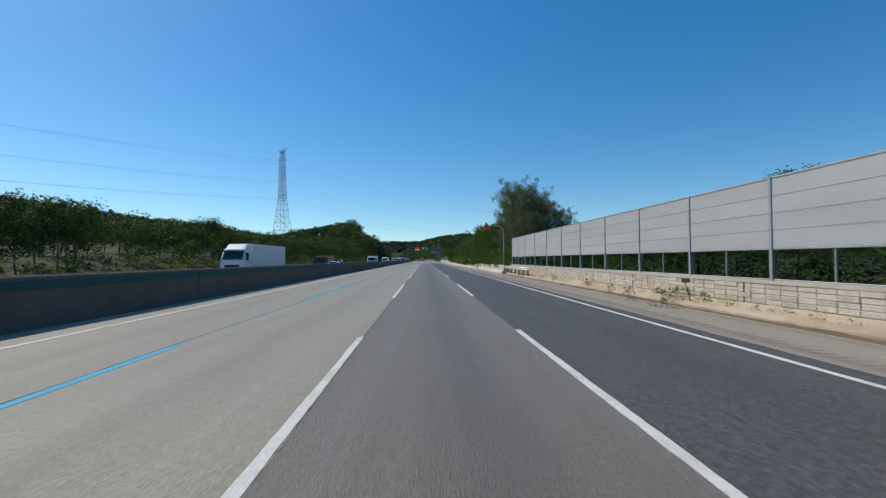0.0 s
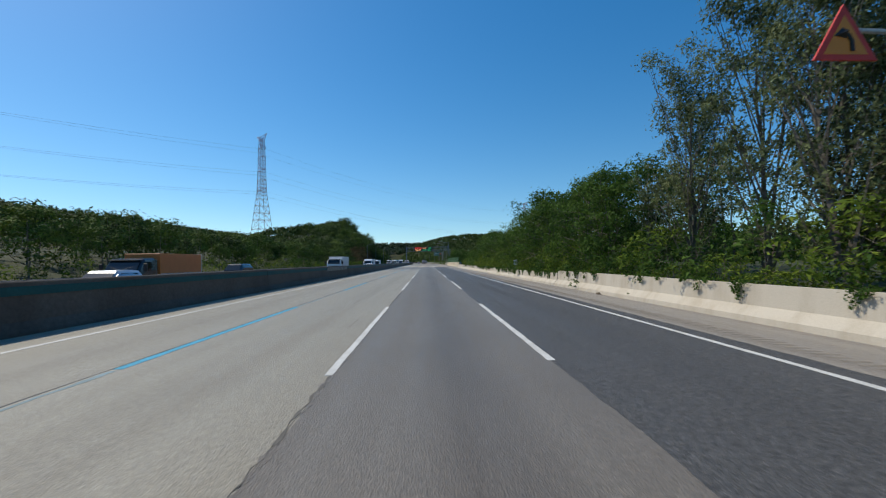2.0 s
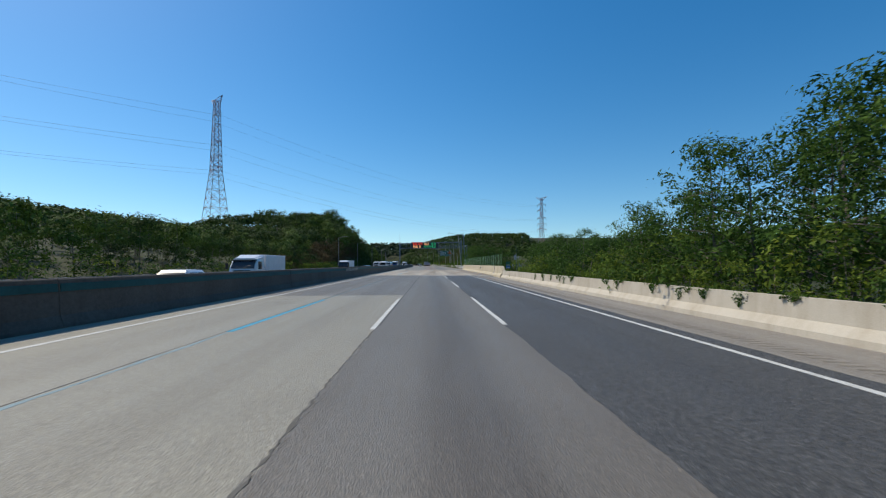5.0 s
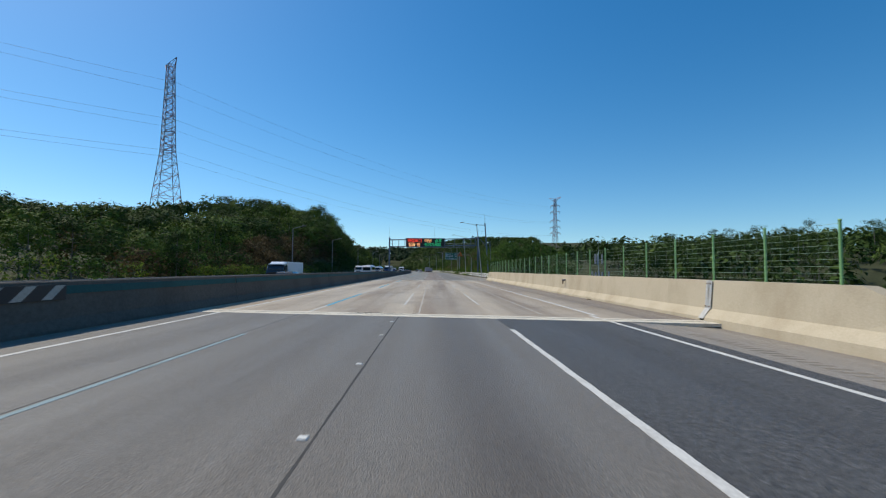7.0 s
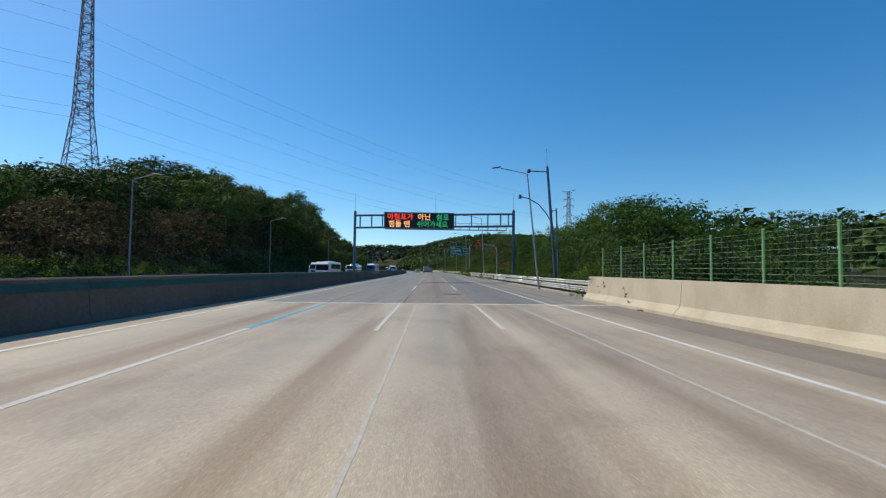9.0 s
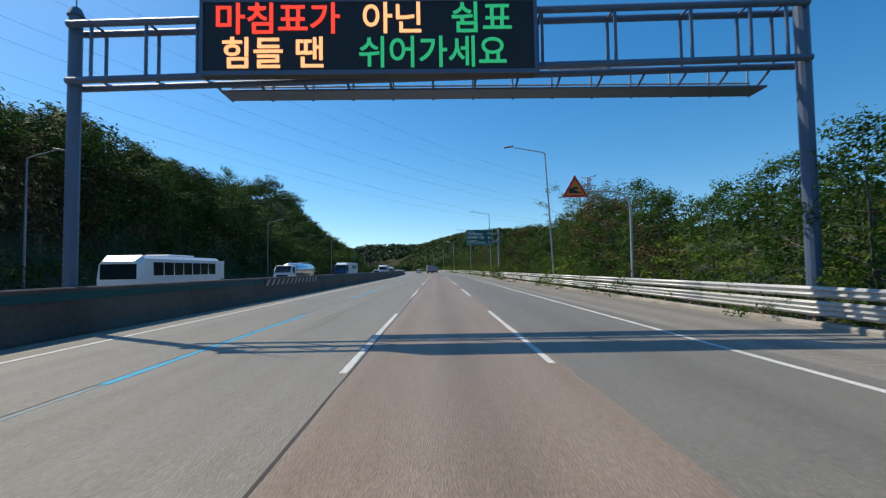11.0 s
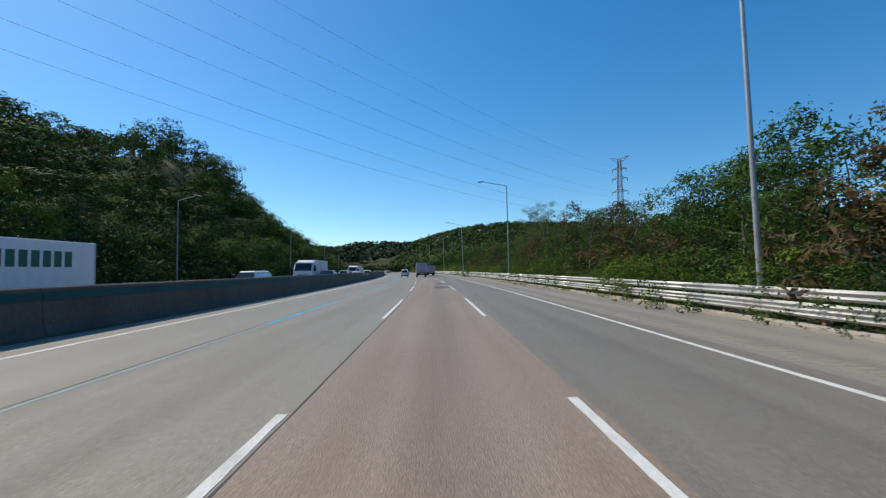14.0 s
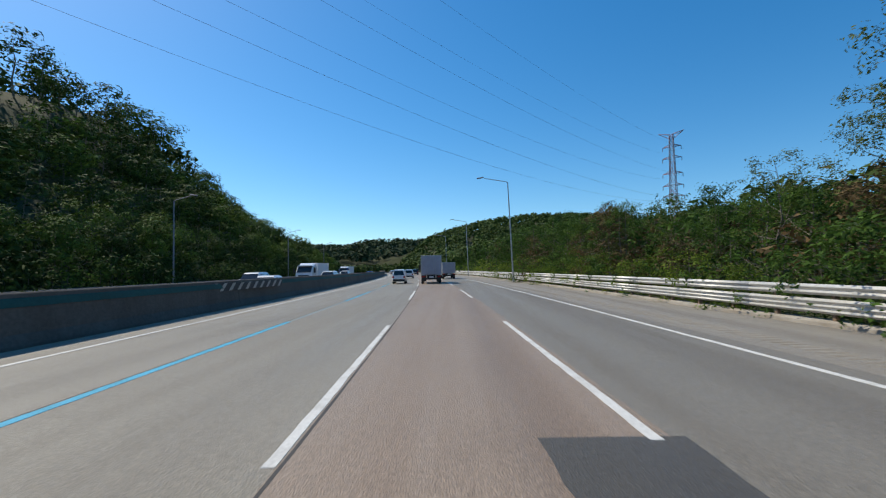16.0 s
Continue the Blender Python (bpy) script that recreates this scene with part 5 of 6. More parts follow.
# telecom mast far behind the fence
tm = thing("telecom_mast", (20.0, 231.7, land(20, 231.7)), "slim grey telecom mast with antennas and a railed platform", "telecom mast")
part("mast", rod(bmesh.new(), (0, 0, 0), (0, 0, 12.9), 0.09, 0.06, 8), M["steel"], tm)
part("whip", rod(bmesh.new(), (0, 0, 12.8), (0, 0, 14.9), 0.02, 0.01, 6), M["pylon_grey"], tm)
for dx in (-0.4, -0.12, 0.45):
    part("antenna", box(bmesh.new(), dx - 0.07, dx + 0.07, -0.06, 0.06, 11.3 + 0.3 * abs(dx), 12.6, 0.02), M["pylon_white"], tm)
part("spreader", rod(bmesh.new(), (-0.4, 0, 11.9), (0.45, 0, 11.9), 0.03, 0.03, 6), M["steel"], tm)
part("platform", box(bmesh.new(), -1.0, 1.1, -0.5, 0.5, 9.7, 9.85, 0.02), M["steel"], tm)
for i in range(6):
    part("rail_post", box(bmesh.new(), -1.0 + 0.4 * i, -0.84 + 0.4 * i, -0.5, -0.42, 9.85, 10.5 - 0.1 * (i % 2), 0.01), M["pylon_white"], tm)

# ---------------------------------------------------------------- vehicles
def wheels(root, xs, ys, r, wdt):
    for y in ys:
        for x in xs:
            s = 1 if x > 0 else -1
            tyre_bm = bmesh.new()
            rod(tyre_bm, (x - s * wdt, y, r), (x, y, r), r, r, 18)
            bmesh.ops.bevel(tyre_bm, geom=[e for e in tyre_bm.edges if abs(e.calc_face_angle(0)) > 1.0], offset=r * 0.1, segments=1, affect="EDGES")
            tw = part("wheel", tyre_bm, M["tyre"], root)
            part("rim", rod(bmesh.new(), (x - s * 0.05, y, r), (x + s * 0.01, y, r), r * 0.6, r * 0.5, 14), M["rim"], tw)


def loft(sections):
    """Closed rings of equal length, skinned and capped."""
    bm = bmesh.new()
    rings = [[bm.verts.new(p) for p in ring] for ring in sections]
    k = len(rings[0])
    for a, b in zip(rings, rings[1:]):
        for i in range(k):
            bm.faces.new((a[i], a[(i + 1) % k], b[(i + 1) % k], b[i]))
    bm.faces.new(rings[0])
    bm.faces.new(rings[-1])
    bmesh.ops.recalc_face_normals(bm, faces=bm.faces)
    return bm


def body_ring(y, w0, w1, z0, z1, r=0.12):
    """A rounded cross-section of a vehicle."""
    h0, h1 = w0 / 2, w1 / 2
    return [(-h0 + r * 0.5, y, z0), (h0 - r * 0.5, y, z0), (h0, y, z0 + r), (h0, y, (z0 + z1) / 2), (h1, y, z1 - r), (h1 - r, y, z1), (-h1 + r, y, z1), (-h1, y, z1 - r), (-h0, y, (z0 + z1) / 2), (-h0, y, z0 + r)]


def car(at, turn, paint, label, length=4.6, width=1.85, height=1.7, kind="suv", group="passing cars"):
    """Front towards +y."""
    root = thing("car", Matrix.Translation(at) @ Matrix.Rotation(turn, 4, "Z"), label, "car", group)
    L2, belt = length / 2, height * 0.56
    hood = 0.30 if kind != "van" else 0.16
    secs = [body_ring(-L2, width * 0.9, width * 0.88, 0.35, belt * 0.95), body_ring(-L2 + 0.12, width * 0.98, width * 0.95, 0.28, belt),
            body_ring(-L2 * 0.4, width, width * 0.97, 0.25, belt), body_ring(L2 * 0.45, width, width * 0.97, 0.25, belt),
            body_ring(L2 - 0.25, width * 0.96, width * 0.9, 0.28, belt * 0.86), body_ring(L2, width * 0.82, width * 0.78, 0.36, belt * 0.72)]
    part("body", loft(secs), paint, root, smooth=False)
    rear = -L2 + (0.10 if kind in ("suv", "van") else 0.75)
    front = L2 * (1 - 2 * hood)
    cab = [body_ring(rear, width * 0.93, width * 0.86, belt - 0.02, belt + 0.03, 0.02), body_ring(rear + 0.18, width * 0.94, width * 0.74, belt - 0.02, height * 0.97, 0.1),
           body_ring(rear + 0.9, width * 0.94, width * 0.76, belt - 0.02, height, 0.1), body_ring(front - 0.75, width * 0.94, width * 0.76, belt - 0.02, height * 0.98, 0.1), body_ring(front, width * 0.92, width * 0.84, belt - 0.02, belt + 0.03, 0.02)]
    part("cabin", loft(cab), paint, root, smooth=False)
    gz0, gz1 = belt + 0.07, height - 0.16
    bm = bmesh.new()
    vs = [bm.verts.new(p) for p in ((-width * 0.38, rear + 0.02, gz0), (width * 0.38, rear + 0.02, gz0), (width * 0.33, rear + 0.145, gz1), (-width * 0.33, rear + 0.145, gz1))]
    vs2 = [bm.verts.new(v.co + Vector((0, -0.03, 0))) for v in vs]
    for q in ((0, 1, 2, 3), (7, 6, 5, 4), (0, 4, 5, 1), (1, 5, 6, 2), (2, 6, 7, 3), (3, 7, 4, 0)):
        bm.faces.new([(vs + vs2)[i] for i in q])
    bmesh.ops.recalc_face_normals(bm, faces=bm.faces)
    part("rear_window", bm, M["car_glass"], root)
    bm = bmesh.new()
    vs = [bm.verts.new(p) for p in ((-width * 0.40, front - 0.04, gz0), (width * 0.40, front - 0.04, gz0), (width * 0.34, front - 0.62, gz1), (-width * 0.34, front - 0.62, gz1))]
    vs2 = [bm.verts.new(v.co + Vector((0, 0.05, 0.03))) for v in vs]
    for q in ((0, 1, 2, 3), (7, 6, 5, 4), (0, 4, 5, 1), (1, 5, 6, 2), (2, 6, 7, 3), (3, 7, 4, 0)):
        bm.faces.new([(vs + vs2)[i] for i in q])
    bmesh.ops.recalc_face_normals(bm, faces=bm.faces)
    part("windscreen", bm, M["car_glass"], root)
    for s in (-1, 1):
        bm = bmesh.new()
        vs = [bm.verts.new((s * a, b, c)) for a, b, c in ((width * 0.462, rear + 0.35, gz0), (width * 0.462, front - 0.35, gz0), (width * 0.392, front - 0.85, gz1), (width * 0.392, rear + 0.45, gz1))]
        vs2 = [bm.verts.new(v.co + Vector((s * 0.02, 0, 0.005))) for v in vs]
        for q in ((0, 1, 2, 3), (7, 6, 5, 4), (0, 4, 5, 1), (1, 5, 6, 2), (2, 6, 7, 3), (3, 7, 4, 0)):
            bm.faces.new([(vs + vs2)[i] for i in q])
        bmesh.ops.recalc_face_normals(bm, faces=bm.faces)
        part("side_window", bm, M["car_glass"], root)
        part("tail_light", box(bmesh.new(), s * width * 0.34, s * width * 0.47, -L2 - 0.02, -L2 + 0.12, belt * 0.72, belt * 0.98, 0.02), M["lamp_red"], root)
        part("headlight", box(bmesh.new(), s * width * 0.26, s * width * 0.42, L2 - 0.12, L2 + 0.01, belt * 0.56, belt * 0.70, 0.02), M["lamp_clear"], root)
    for s in (-1, 1):
        part("mirror", box(bmesh.new(), s * width * 0.47, s * width * 0.56, front - 0.75, front - 0.62, belt + 0.03, belt + 0.17, 0.03), paint, root)
        part("door_handle", box(bmesh.new(), s * width * 0.485, s * width * 0.503, -0.35, -0.15, belt * 0.86, belt * 0.90, 0.008), M["black"], root)
    part("bumper", box(bmesh.new(), -width * 0.44, width * 0.44, -L2 - 0.05, -L2 + 0.1, 0.32, 0.55, 0.04), M["black"], root)
    part("number_plate", box(bmesh.new(), -0.26, 0.26, -L2 - 0.03, -L2 + 0.02, belt * 0.62, belt * 0.62 + 0.12, 0.005), M["sign_white"], root)
    wheels(root, (-width / 2, width / 2), (-length * 0.3, length * 0.31), 0.33, 0.22)
    return root


def box_truck(at, turn, label, box_mat, cab_mat, length=7.5, width=2.3, top=3.3, floor=1.05, group="trucks", cab_len=1.9, lettered=False, fairing=True, tank=False):
    """Front towards +y, the tail at y = 0."""
    root = thing("box_truck", Matrix.Translation(at) @ Matrix.Rotation(turn, 4, "Z"), label, "truck", group)
    w = width / 2
    cargo_len = length - cab_len - 0.25
    if tank:
        secs = []
        for y, f in ((0, 0.55), (0.25, 0.9), (0.6, 1.0), (cargo_len - 0.6, 1.0), (cargo_len - 0.25, 0.9), (cargo_len, 0.55)):
            secs.append([(w * f * math.cos(a), y, (top + floor) / 2 + (top - floor) / 2 * f * math.sin(a)) for a in [i * math.pi / 10 for i in range(20)]])
        part("tank", loft(secs), M["tank_steel"], root, smooth=True)
        for y in (0.9, 2.4, 3.9):
            if y < cargo_len:
                part("manhole", rod(bmesh.new(), (0, y, top - 0.02), (0, y, top + 0.18), 0.3, 0.28, 12), M["steel"], root)
    else:
        bm = box(bmesh.new(), -w, w, 0, cargo_len, floor, top, 0.025)
        part("cargo_box", bm, box_mat, root)
        for s in (-1, 1):
            door = part("rear_door", box(bmesh.new(), min(s * 0.02, s * (w - 0.08)), max(s * 0.02, s * (w - 0.08)), -0.045, 0.0, floor + 0.08, top - 0.1, 0.012), box_mat, root)
            for f in (0.2, 0.42):
                part("lock_bar", rod(bmesh.new(), (s * w * f, -0.07, floor + 0.05), (s * w * f, -0.07, top - 0.1), 0.022, 0.022, 6), M["steel"], door)
            for z in (0.25, 0.5, 0.75):
                part("hinge", box(bmesh.new(), s * (w - 0.2), s * (w - 0.02), -0.065, -0.03, floor + (top - floor) * z - 0.03, floor + (top - floor) * z + 0.03), M["steel"], door)
            part("corner_post", box(bmesh.new(), s * (w - 0.07), s * (w + 0.012), -0.05, 0.06, floor, top, 0.01), M["steel"], root)
            part("side_rail", box(bmesh.new(), s * (w - 0.02), s * (w + 0.02), 0.05, cargo_len - 0.02, floor, floor + 0.12, 0.01), M["steel"], root)
        part("roof_rail", box(bmesh.new(), -w, w, -0.05, 0.06, top - 0.09, top + 0.012, 0.01), M["steel"], root)
    part("chassis", box(bmesh.new(), -0.45, 0.45, 0.05, length - 0.6, 0.55, floor - 0.02, 0.02), M["black"], root)
    part("rear_bumper", box(bmesh.new(), -w * 0.95, w * 0.95, 0.0, 0.14, 0.5, 0.68, 0.02), M["black"], root)
    for s in (-1, 1):
        part("tail_light", box(bmesh.new(), s * w * 0.62, s * w * 0.9, -0.03, 0.06, 0.76, 0.92, 0.02), M["lamp_red"], root)
        part("mudguard", box(bmesh.new(), s * w * 0.5, s * w * 0.97, 0.3, 0.34, 0.3, floor - 0.05, 0.01), M["black"], root)
    part("number_plate", box(bmesh.new(), -0.26, 0.26, -0.03, 0.02, 0.72, 0.86, 0.005), M["sign_white"], root)
    c0, c1 = length - cab_len, length
    ctop = min(top - 0.35, 2.75)
    secs = [body_ring(c0, width * 0.97, width * 0.94, 0.6, ctop, 0.1), body_ring(c0 + 0.3, width * 0.98, width * 0.94, 0.55, ctop + 0.05, 0.1),
            body_ring(c1 - 0.7, width * 0.98, width * 0.92, 0.5, ctop, 0.1), body_ring(c1 - 0.2, width * 0.98, width * 0.94, 0.45, ctop * 0.72, 0.1), body_ring(c1, width * 0.94, width * 0.92, 0.42, ctop * 0.5, 0.1)]
    cab = part("cab", loft(secs), cab_mat, root, smooth=False)
    bm = bmesh.new()
    z0, z1 = ctop * 0.64, ctop * 0.90
    ya, yb = c1 - 0.10, c1 - 0.60
    vs = [bm.verts.new(p) for p in ((-w * 0.82, ya - 0.04, z0), (w * 0.82, ya - 0.04, z0), (w * 0.78, yb + 0.04, z1), (-w * 0.78, yb + 0.04, z1))]
    vs2 = [bm.verts.new(v.co + Vector((0, 0.10, 0.05))) for v in vs]
    for q in ((0, 1, 2, 3), (7, 6, 5, 4), (0, 4, 5, 1), (1, 5, 6, 2), (2, 6, 7, 3), (3, 7, 4, 0)):
        bm.faces.new([(vs + vs2)[i] for i in q])
    bmesh.ops.recalc_face_normals(bm, faces=bm.faces)
    part("windscreen", bm, M["car_glass"], cab)
    for s in (-1, 1):
        part("side_window", box(bmesh.new(), s * (w * 0.95), s * (w * 0.985), c1 - 1.25, c1 - 0.62, ctop * 0.62, ctop * 0.9, 0.01), M["car_glass"], cab)
        part("mirror", box(bmesh.new(), s * (w + 0.08), s * (w + 0.3), c1 - 0.35, c1 - 0.25, ctop * 0.62, ctop * 0.85, 0.02), M["black"], cab)
        part("headlight", box(bmesh.new(), s * w * 0.55, s * w * 0.88, c1 - 0.06, c1 + 0.02, 0.72, 0.9, 0.02), M["lamp_clear"], cab)
    part("sun_visor", box(bmesh.new(), -w * 0.84, w * 0.84, c1 - 0.62, c1 - 0.36, ctop * 0.93, ctop * 0.965, 0.01), M["black"], cab)
    part("bumper", box(bmesh.new(), -w * 0.97, w * 0.97, c1 - 0.1, c1 + 0.06, 0.36, 0.68, 0.05), M["black"], cab)
    for s in (-1, 1):
        part("wiper", rod(bmesh.new(), (s * w * 0.1, c1 + 0.0, z0 + 0.06), (s * w * 0.62, c1 - 0.13, z0 + 0.26), 0.012, 0.008, 5), M["black"], cab)
        part("step", box(bmesh.new(), s * w * 0.8, s * w * 0.99, c1 - 1.15, c1 - 0.7, 0.40, 0.50, 0.02), M["black"], cab)
        part("door_handle", box(bmesh.new(), s * w * 0.97, s * w * 1.0, c1 - 1.3, c1 - 1.15, ctop * 0.52, ctop * 0.54, 0.005), M["black"], cab)
        part("indicator", box(bmesh.new(), s * w * 0.9, s * w * 0.965, c1 - 0.1, c1 + 0.03, 0.74, 0.86, 0.01), M["sign_yellow"], cab)
    part("grille", box(bmesh.new(), -w * 0.6, w * 0.6, c1 - 0.04, c1 + 0.025, 0.95, 1.25, 0.02), M["black"], cab)
    if fairing and not tank:
        secs = [body_ring(c0 + 0.05, width * 0.92, width * 0.86, ctop - 0.05, top, 0.08), body_ring(c0 + 0.6, width * 0.9, width * 0.8, ctop - 0.05, top - 0.12, 0.08), body_ring(c1 - 0.6, width * 0.86, width * 0.7, ctop - 0.06, ctop + 0.05, 0.02)]
        part("roof_fairing", loft(secs), M["car_white"], root)
    if lettered:
        # rows of plain blocks for the lettering on the side
        for s in (-1, 1):
            for i in range(8):
                a = cargo_len * 0.16 + i * 0.58
                part("lettering_bar", box(bmesh.new(), s * w, s * (w + 0.012), a, a + 0.40, floor + (top - floor) * 0.45, floor + (top - floor) * 0.78), M["sign_green"], root)
    axles = (1.2, length - 1.15) if length < 9 else (1.2, 2.5, length - 3.4, length - 1.2)
    wheels(root, (-w * 0.98, w * 0.98), axles, 0.46, 0.3)
    return root


def bus(at, turn, label, paint, length=11.0):
    root = thing("bus", Matrix.Translation(at) @ Matrix.Rotation(turn, 4, "Z"), label, "bus")
    w, top = 1.25, 2.75
    secs = [body_ring(0, 2.4, 2.3, 0.4, top - 0.1, 0.2), body_ring(0.25, 2.5, 2.42, 0.35, top, 0.2), body_ring(length - 0.5, 2.5, 2.42, 0.35, top, 0.2), body_ring(length, 2.4, 2.2, 0.4, top - 0.35, 0.2)]
    part("body", loft(secs), paint, root)
    for s in (-1, 1):
        for i in range(7):
            y0 = 0.9 + i * (length - 2.0) / 7
            part("side_window", box(bmesh.new(), s * (w - 0.05), s * (w + 0.012), y0, y0 + (length - 2.0) / 7 - 0.12, 1.55, 2.35, 0.01), M["car_glass"], root)
    part("windscreen", box(bmesh.new(), -1.05, 1.05, length - 0.12, length + 0.01, 1.35, 2.25, 0.02), M["car_glass"], root)
    part("roof_unit", box(bmesh.new(), -0.8, 0.8, 3.0, 6.0, top - 0.02, top + 0.14, 0.05), M["car_white"], root)
    wheels(root, (-1.24, 1.24), (2.6, length - 2.4), 0.46, 0.28)
    return root


PI = math.pi
# ahead, in the same direction
box_truck((-0.3 + bend(448), 448.5, 0), 0.063, "grey box truck with closed rear doors in the middle lane", M["box_grey"], M["car_white"], 7.8, 2.35, 3.25)
box_truck((3.3 + bend(471.5), 471.5, 0), 0.08, "pale grey small box truck in the outer lane", M["box_grey"], M["car_white"], 7.0, 2.15, 2.75, 0.95)
car((-4.1 + bend(452), 452.4, 0), 0.04, M["car_white"], "white boxy city van seen from behind", 3.6, 1.62, 1.72, "van")
car((-3.6 + bend(482), 483.5, 0), 0.06, M["car_white"], "white sport utility car seen from behind", 4.6, 1.85, 1.68)
car((-1.0 + bend(531), 531, 0), 0.125, M["car_dark"], "dark sport utility car far ahead", 4.7, 1.9, 1.8)
car((-7.2 + bend(562), 562, 0), 0.15, M["car_silver"], "silver saloon car far ahead", 4.6, 1.8, 1.45, "saloon")
car((-7.1 + bend(590), 590, 0), 0.17, M["car_white"], "white saloon car far ahead", 4.6, 1.8, 1.45, "saloon")
# oncoming traffic behind the median
box_truck((-19.5, 58.0, 0), PI, "white articulated truck with a pale box body, oncoming", M["box_white"], M["car_white"], 13.0, 2.4, 3.4, 1.0)
box_truck((-19.0, 87.0, 0), PI, "dark-cabbed truck with an orange load box, oncoming", M["car_orange"], M["car_dark"], 7.5, 2.3, 2.45, 1.0, fairing=False)
box_truck((-15.0, 129.6, 0), PI, "white flat-nosed truck, oncoming", M["box_white"], M["car_white"], 7.0, 2.3, 2.7, 1.0, fairing=False)
car((-15.0, 72.6, 0), PI, M["car_silver"], "silver saloon car, oncoming", 4.6, 1.8, 1.48, "saloon")
box_truck((-15.0, 170.0, 0), PI, "white box van truck, oncoming", M["box_white"], M["car_white"], 7.0, 2.2, 2.5, 0.9)
box_truck((-21.6, 247.0, 0), PI, "dark-cabbed truck with a long white box, oncoming", M["box_white"], M["car_dark"], 9.2, 2.4, 2.65, 1.0)
bus((-18.4, 310.5, 0), PI, "white coach with tinted windows, oncoming", M["car_white"], 9.5)
box_truck((-22.4, 319.5, 0), PI, "white box truck, oncoming beside the coach", M["box_white"], M["car_white"], 8.0, 2.4, 2.75, 1.0)
box_truck((-19.0, 340.6, 0), PI, "shiny steel tanker truck, oncoming", M["box_white"], M["car_white"], 11.0, 2.3, 2.75, 0.9, tank=True)
box_truck((-18.5, 371.1, 0), PI, "blue-cabbed truck with a lettered white box, oncoming", M["box_white"], M["car_blue"], 11.7, 2.4, 3.2, 1.0, lettered=True, cab_len=2.3)
car((-15.0, 385.0, 0), PI, M["car_white"], "white minivan with dark windows, oncoming", 4.7, 1.8, 1.75, "van")
box_truck((-15.9, 409.5, 0), PI + 0.03, "white box truck with a wind fairing, oncoming", M["box_white"], M["car_white"], 8.3, 2.4, 3.0, 1.0)
car((-13.0, 402.0, 0), PI + 0.03, M["car_dark"], "dark sport utility car, oncoming", 4.4, 1.85, 1.75)
for (x, y, mt, lb, kd) in ((-12.9, 431, "car_white", "white saloon car, oncoming", "saloon"), (-16.0, 436, "car_silver", "silver sport utility car, oncoming", "suv"), (-12.8, 452, "car_white", "white sport utility car, oncoming", "suv"), (-19.5, 470, "car_dark", "dark saloon car, oncoming", "saloon"), (-16.2, 486, "car_white", "white minivan in the oncoming queue", "van"), (-12.8, 505, "car_blue", "blue saloon car, oncoming", "saloon"), (-12.7, 215, "car_dark", "dark saloon car, oncoming", "saloon"), (-12.8, 150, "car_white", "white saloon car, oncoming", "saloon"), (-19.0, 96, "car_dark", "dark sport utility car, oncoming", "suv")):
    car((x + bend(y), y, 0), PI + max(0.0, (y - 364) / 1327), M[mt], lb, 4.6, 1.83, 1.72 if kd != "saloon" else 1.46, kd)
box_truck((-16.0 + bend(462), 462, 0), PI, "white box truck, oncoming in a queue", M["box_white"], M["car_white"], 7.5, 2.3, 2.8, 1.0)
box_truck((-19.5 + bend(520), 520, 0), PI, "blue and white box truck, oncoming in a queue", M["box_white"], M["car_blue"], 7.5, 2.3, 2.8, 1.0)

# ---------------------------------------------------------------- trees and shrubs
P = {}
P["poplar"] = [make_tree("tree", 11 + i, 14.0, 2.7, 8800, 0.23, M["leaf_grey"], "tall slender tree with sparse grey-green leaves", first=0.06, clump=0.22, upright=2.4, limbs=34, sub=3, loose=0.5) for i in range(3)]
P["broad"] = [make_tree("tree", 31 + i, 8.0, 2.9, 3200, 0.215, M["leaf_mid"], "bushy green broadleaved tree at the roadside", first=0.08, clump=0.21, upright=0.5, limbs=19) for i in range(4)]
P["locust"] = [make_tree("tree", 51 + i, 8.5, 2.6, 2800, 0.195, M["leaf_locust"], "airy locust tree with fine green leaves", first=0.22, clump=0.2, upright=0.6, limbs=17, loose=0.4) for i in range(3)]
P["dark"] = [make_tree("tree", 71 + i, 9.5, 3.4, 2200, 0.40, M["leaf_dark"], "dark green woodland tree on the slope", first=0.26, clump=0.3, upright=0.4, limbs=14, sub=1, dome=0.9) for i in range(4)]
P["dome"] = [make_tree("tree", 161 + i, 8.5, 3.2, 2000, 0.36, M["leaf_wood"], "round-crowned green tree on the wooded slope", first=0.28, clump=0.3, upright=0.4, limbs=13, sub=1, dome=0.9) for i in range(3)]
P["brown"] = [make_tree("tree", 91 + i, 7.0, 2.5, 3000, 0.19, M["leaf_brown"], "half-withered tree with brownish leaves", first=0.15, clump=0.2, upright=0.55, limbs=16) for i in range(2)]
P["sparse"] = [make_tree("tree", 151 + i, 10.0, 3.0, 3300, 0.16, M["leaf_thin"], "tall thin tree with sparse leaves and bare branches", first=0.3, clump=0.13, upright=0.6, limbs=18, sub=3, loose=0.5) for i in range(3)]
P["shrub"] = [make_tree("shrub", 111 + i, 2.6, 1.5, 1050, 0.16, M["leaf_light"], "dense bright green roadside shrub", "shrub", first=0.02, clump=0.25, upright=0.35, limbs=12, trunk_r=0.04, twigs=False) for i in range(3)]
P["shrub_mid"] = [make_tree("shrub", 121 + i, 2.8, 1.6, 1050, 0.165, M["leaf_mid"], "dense green roadside shrub", "shrub", first=0.02, clump=0.25, upright=0.35, limbs=12, trunk_r=0.04, twigs=False) for i in range(3)]
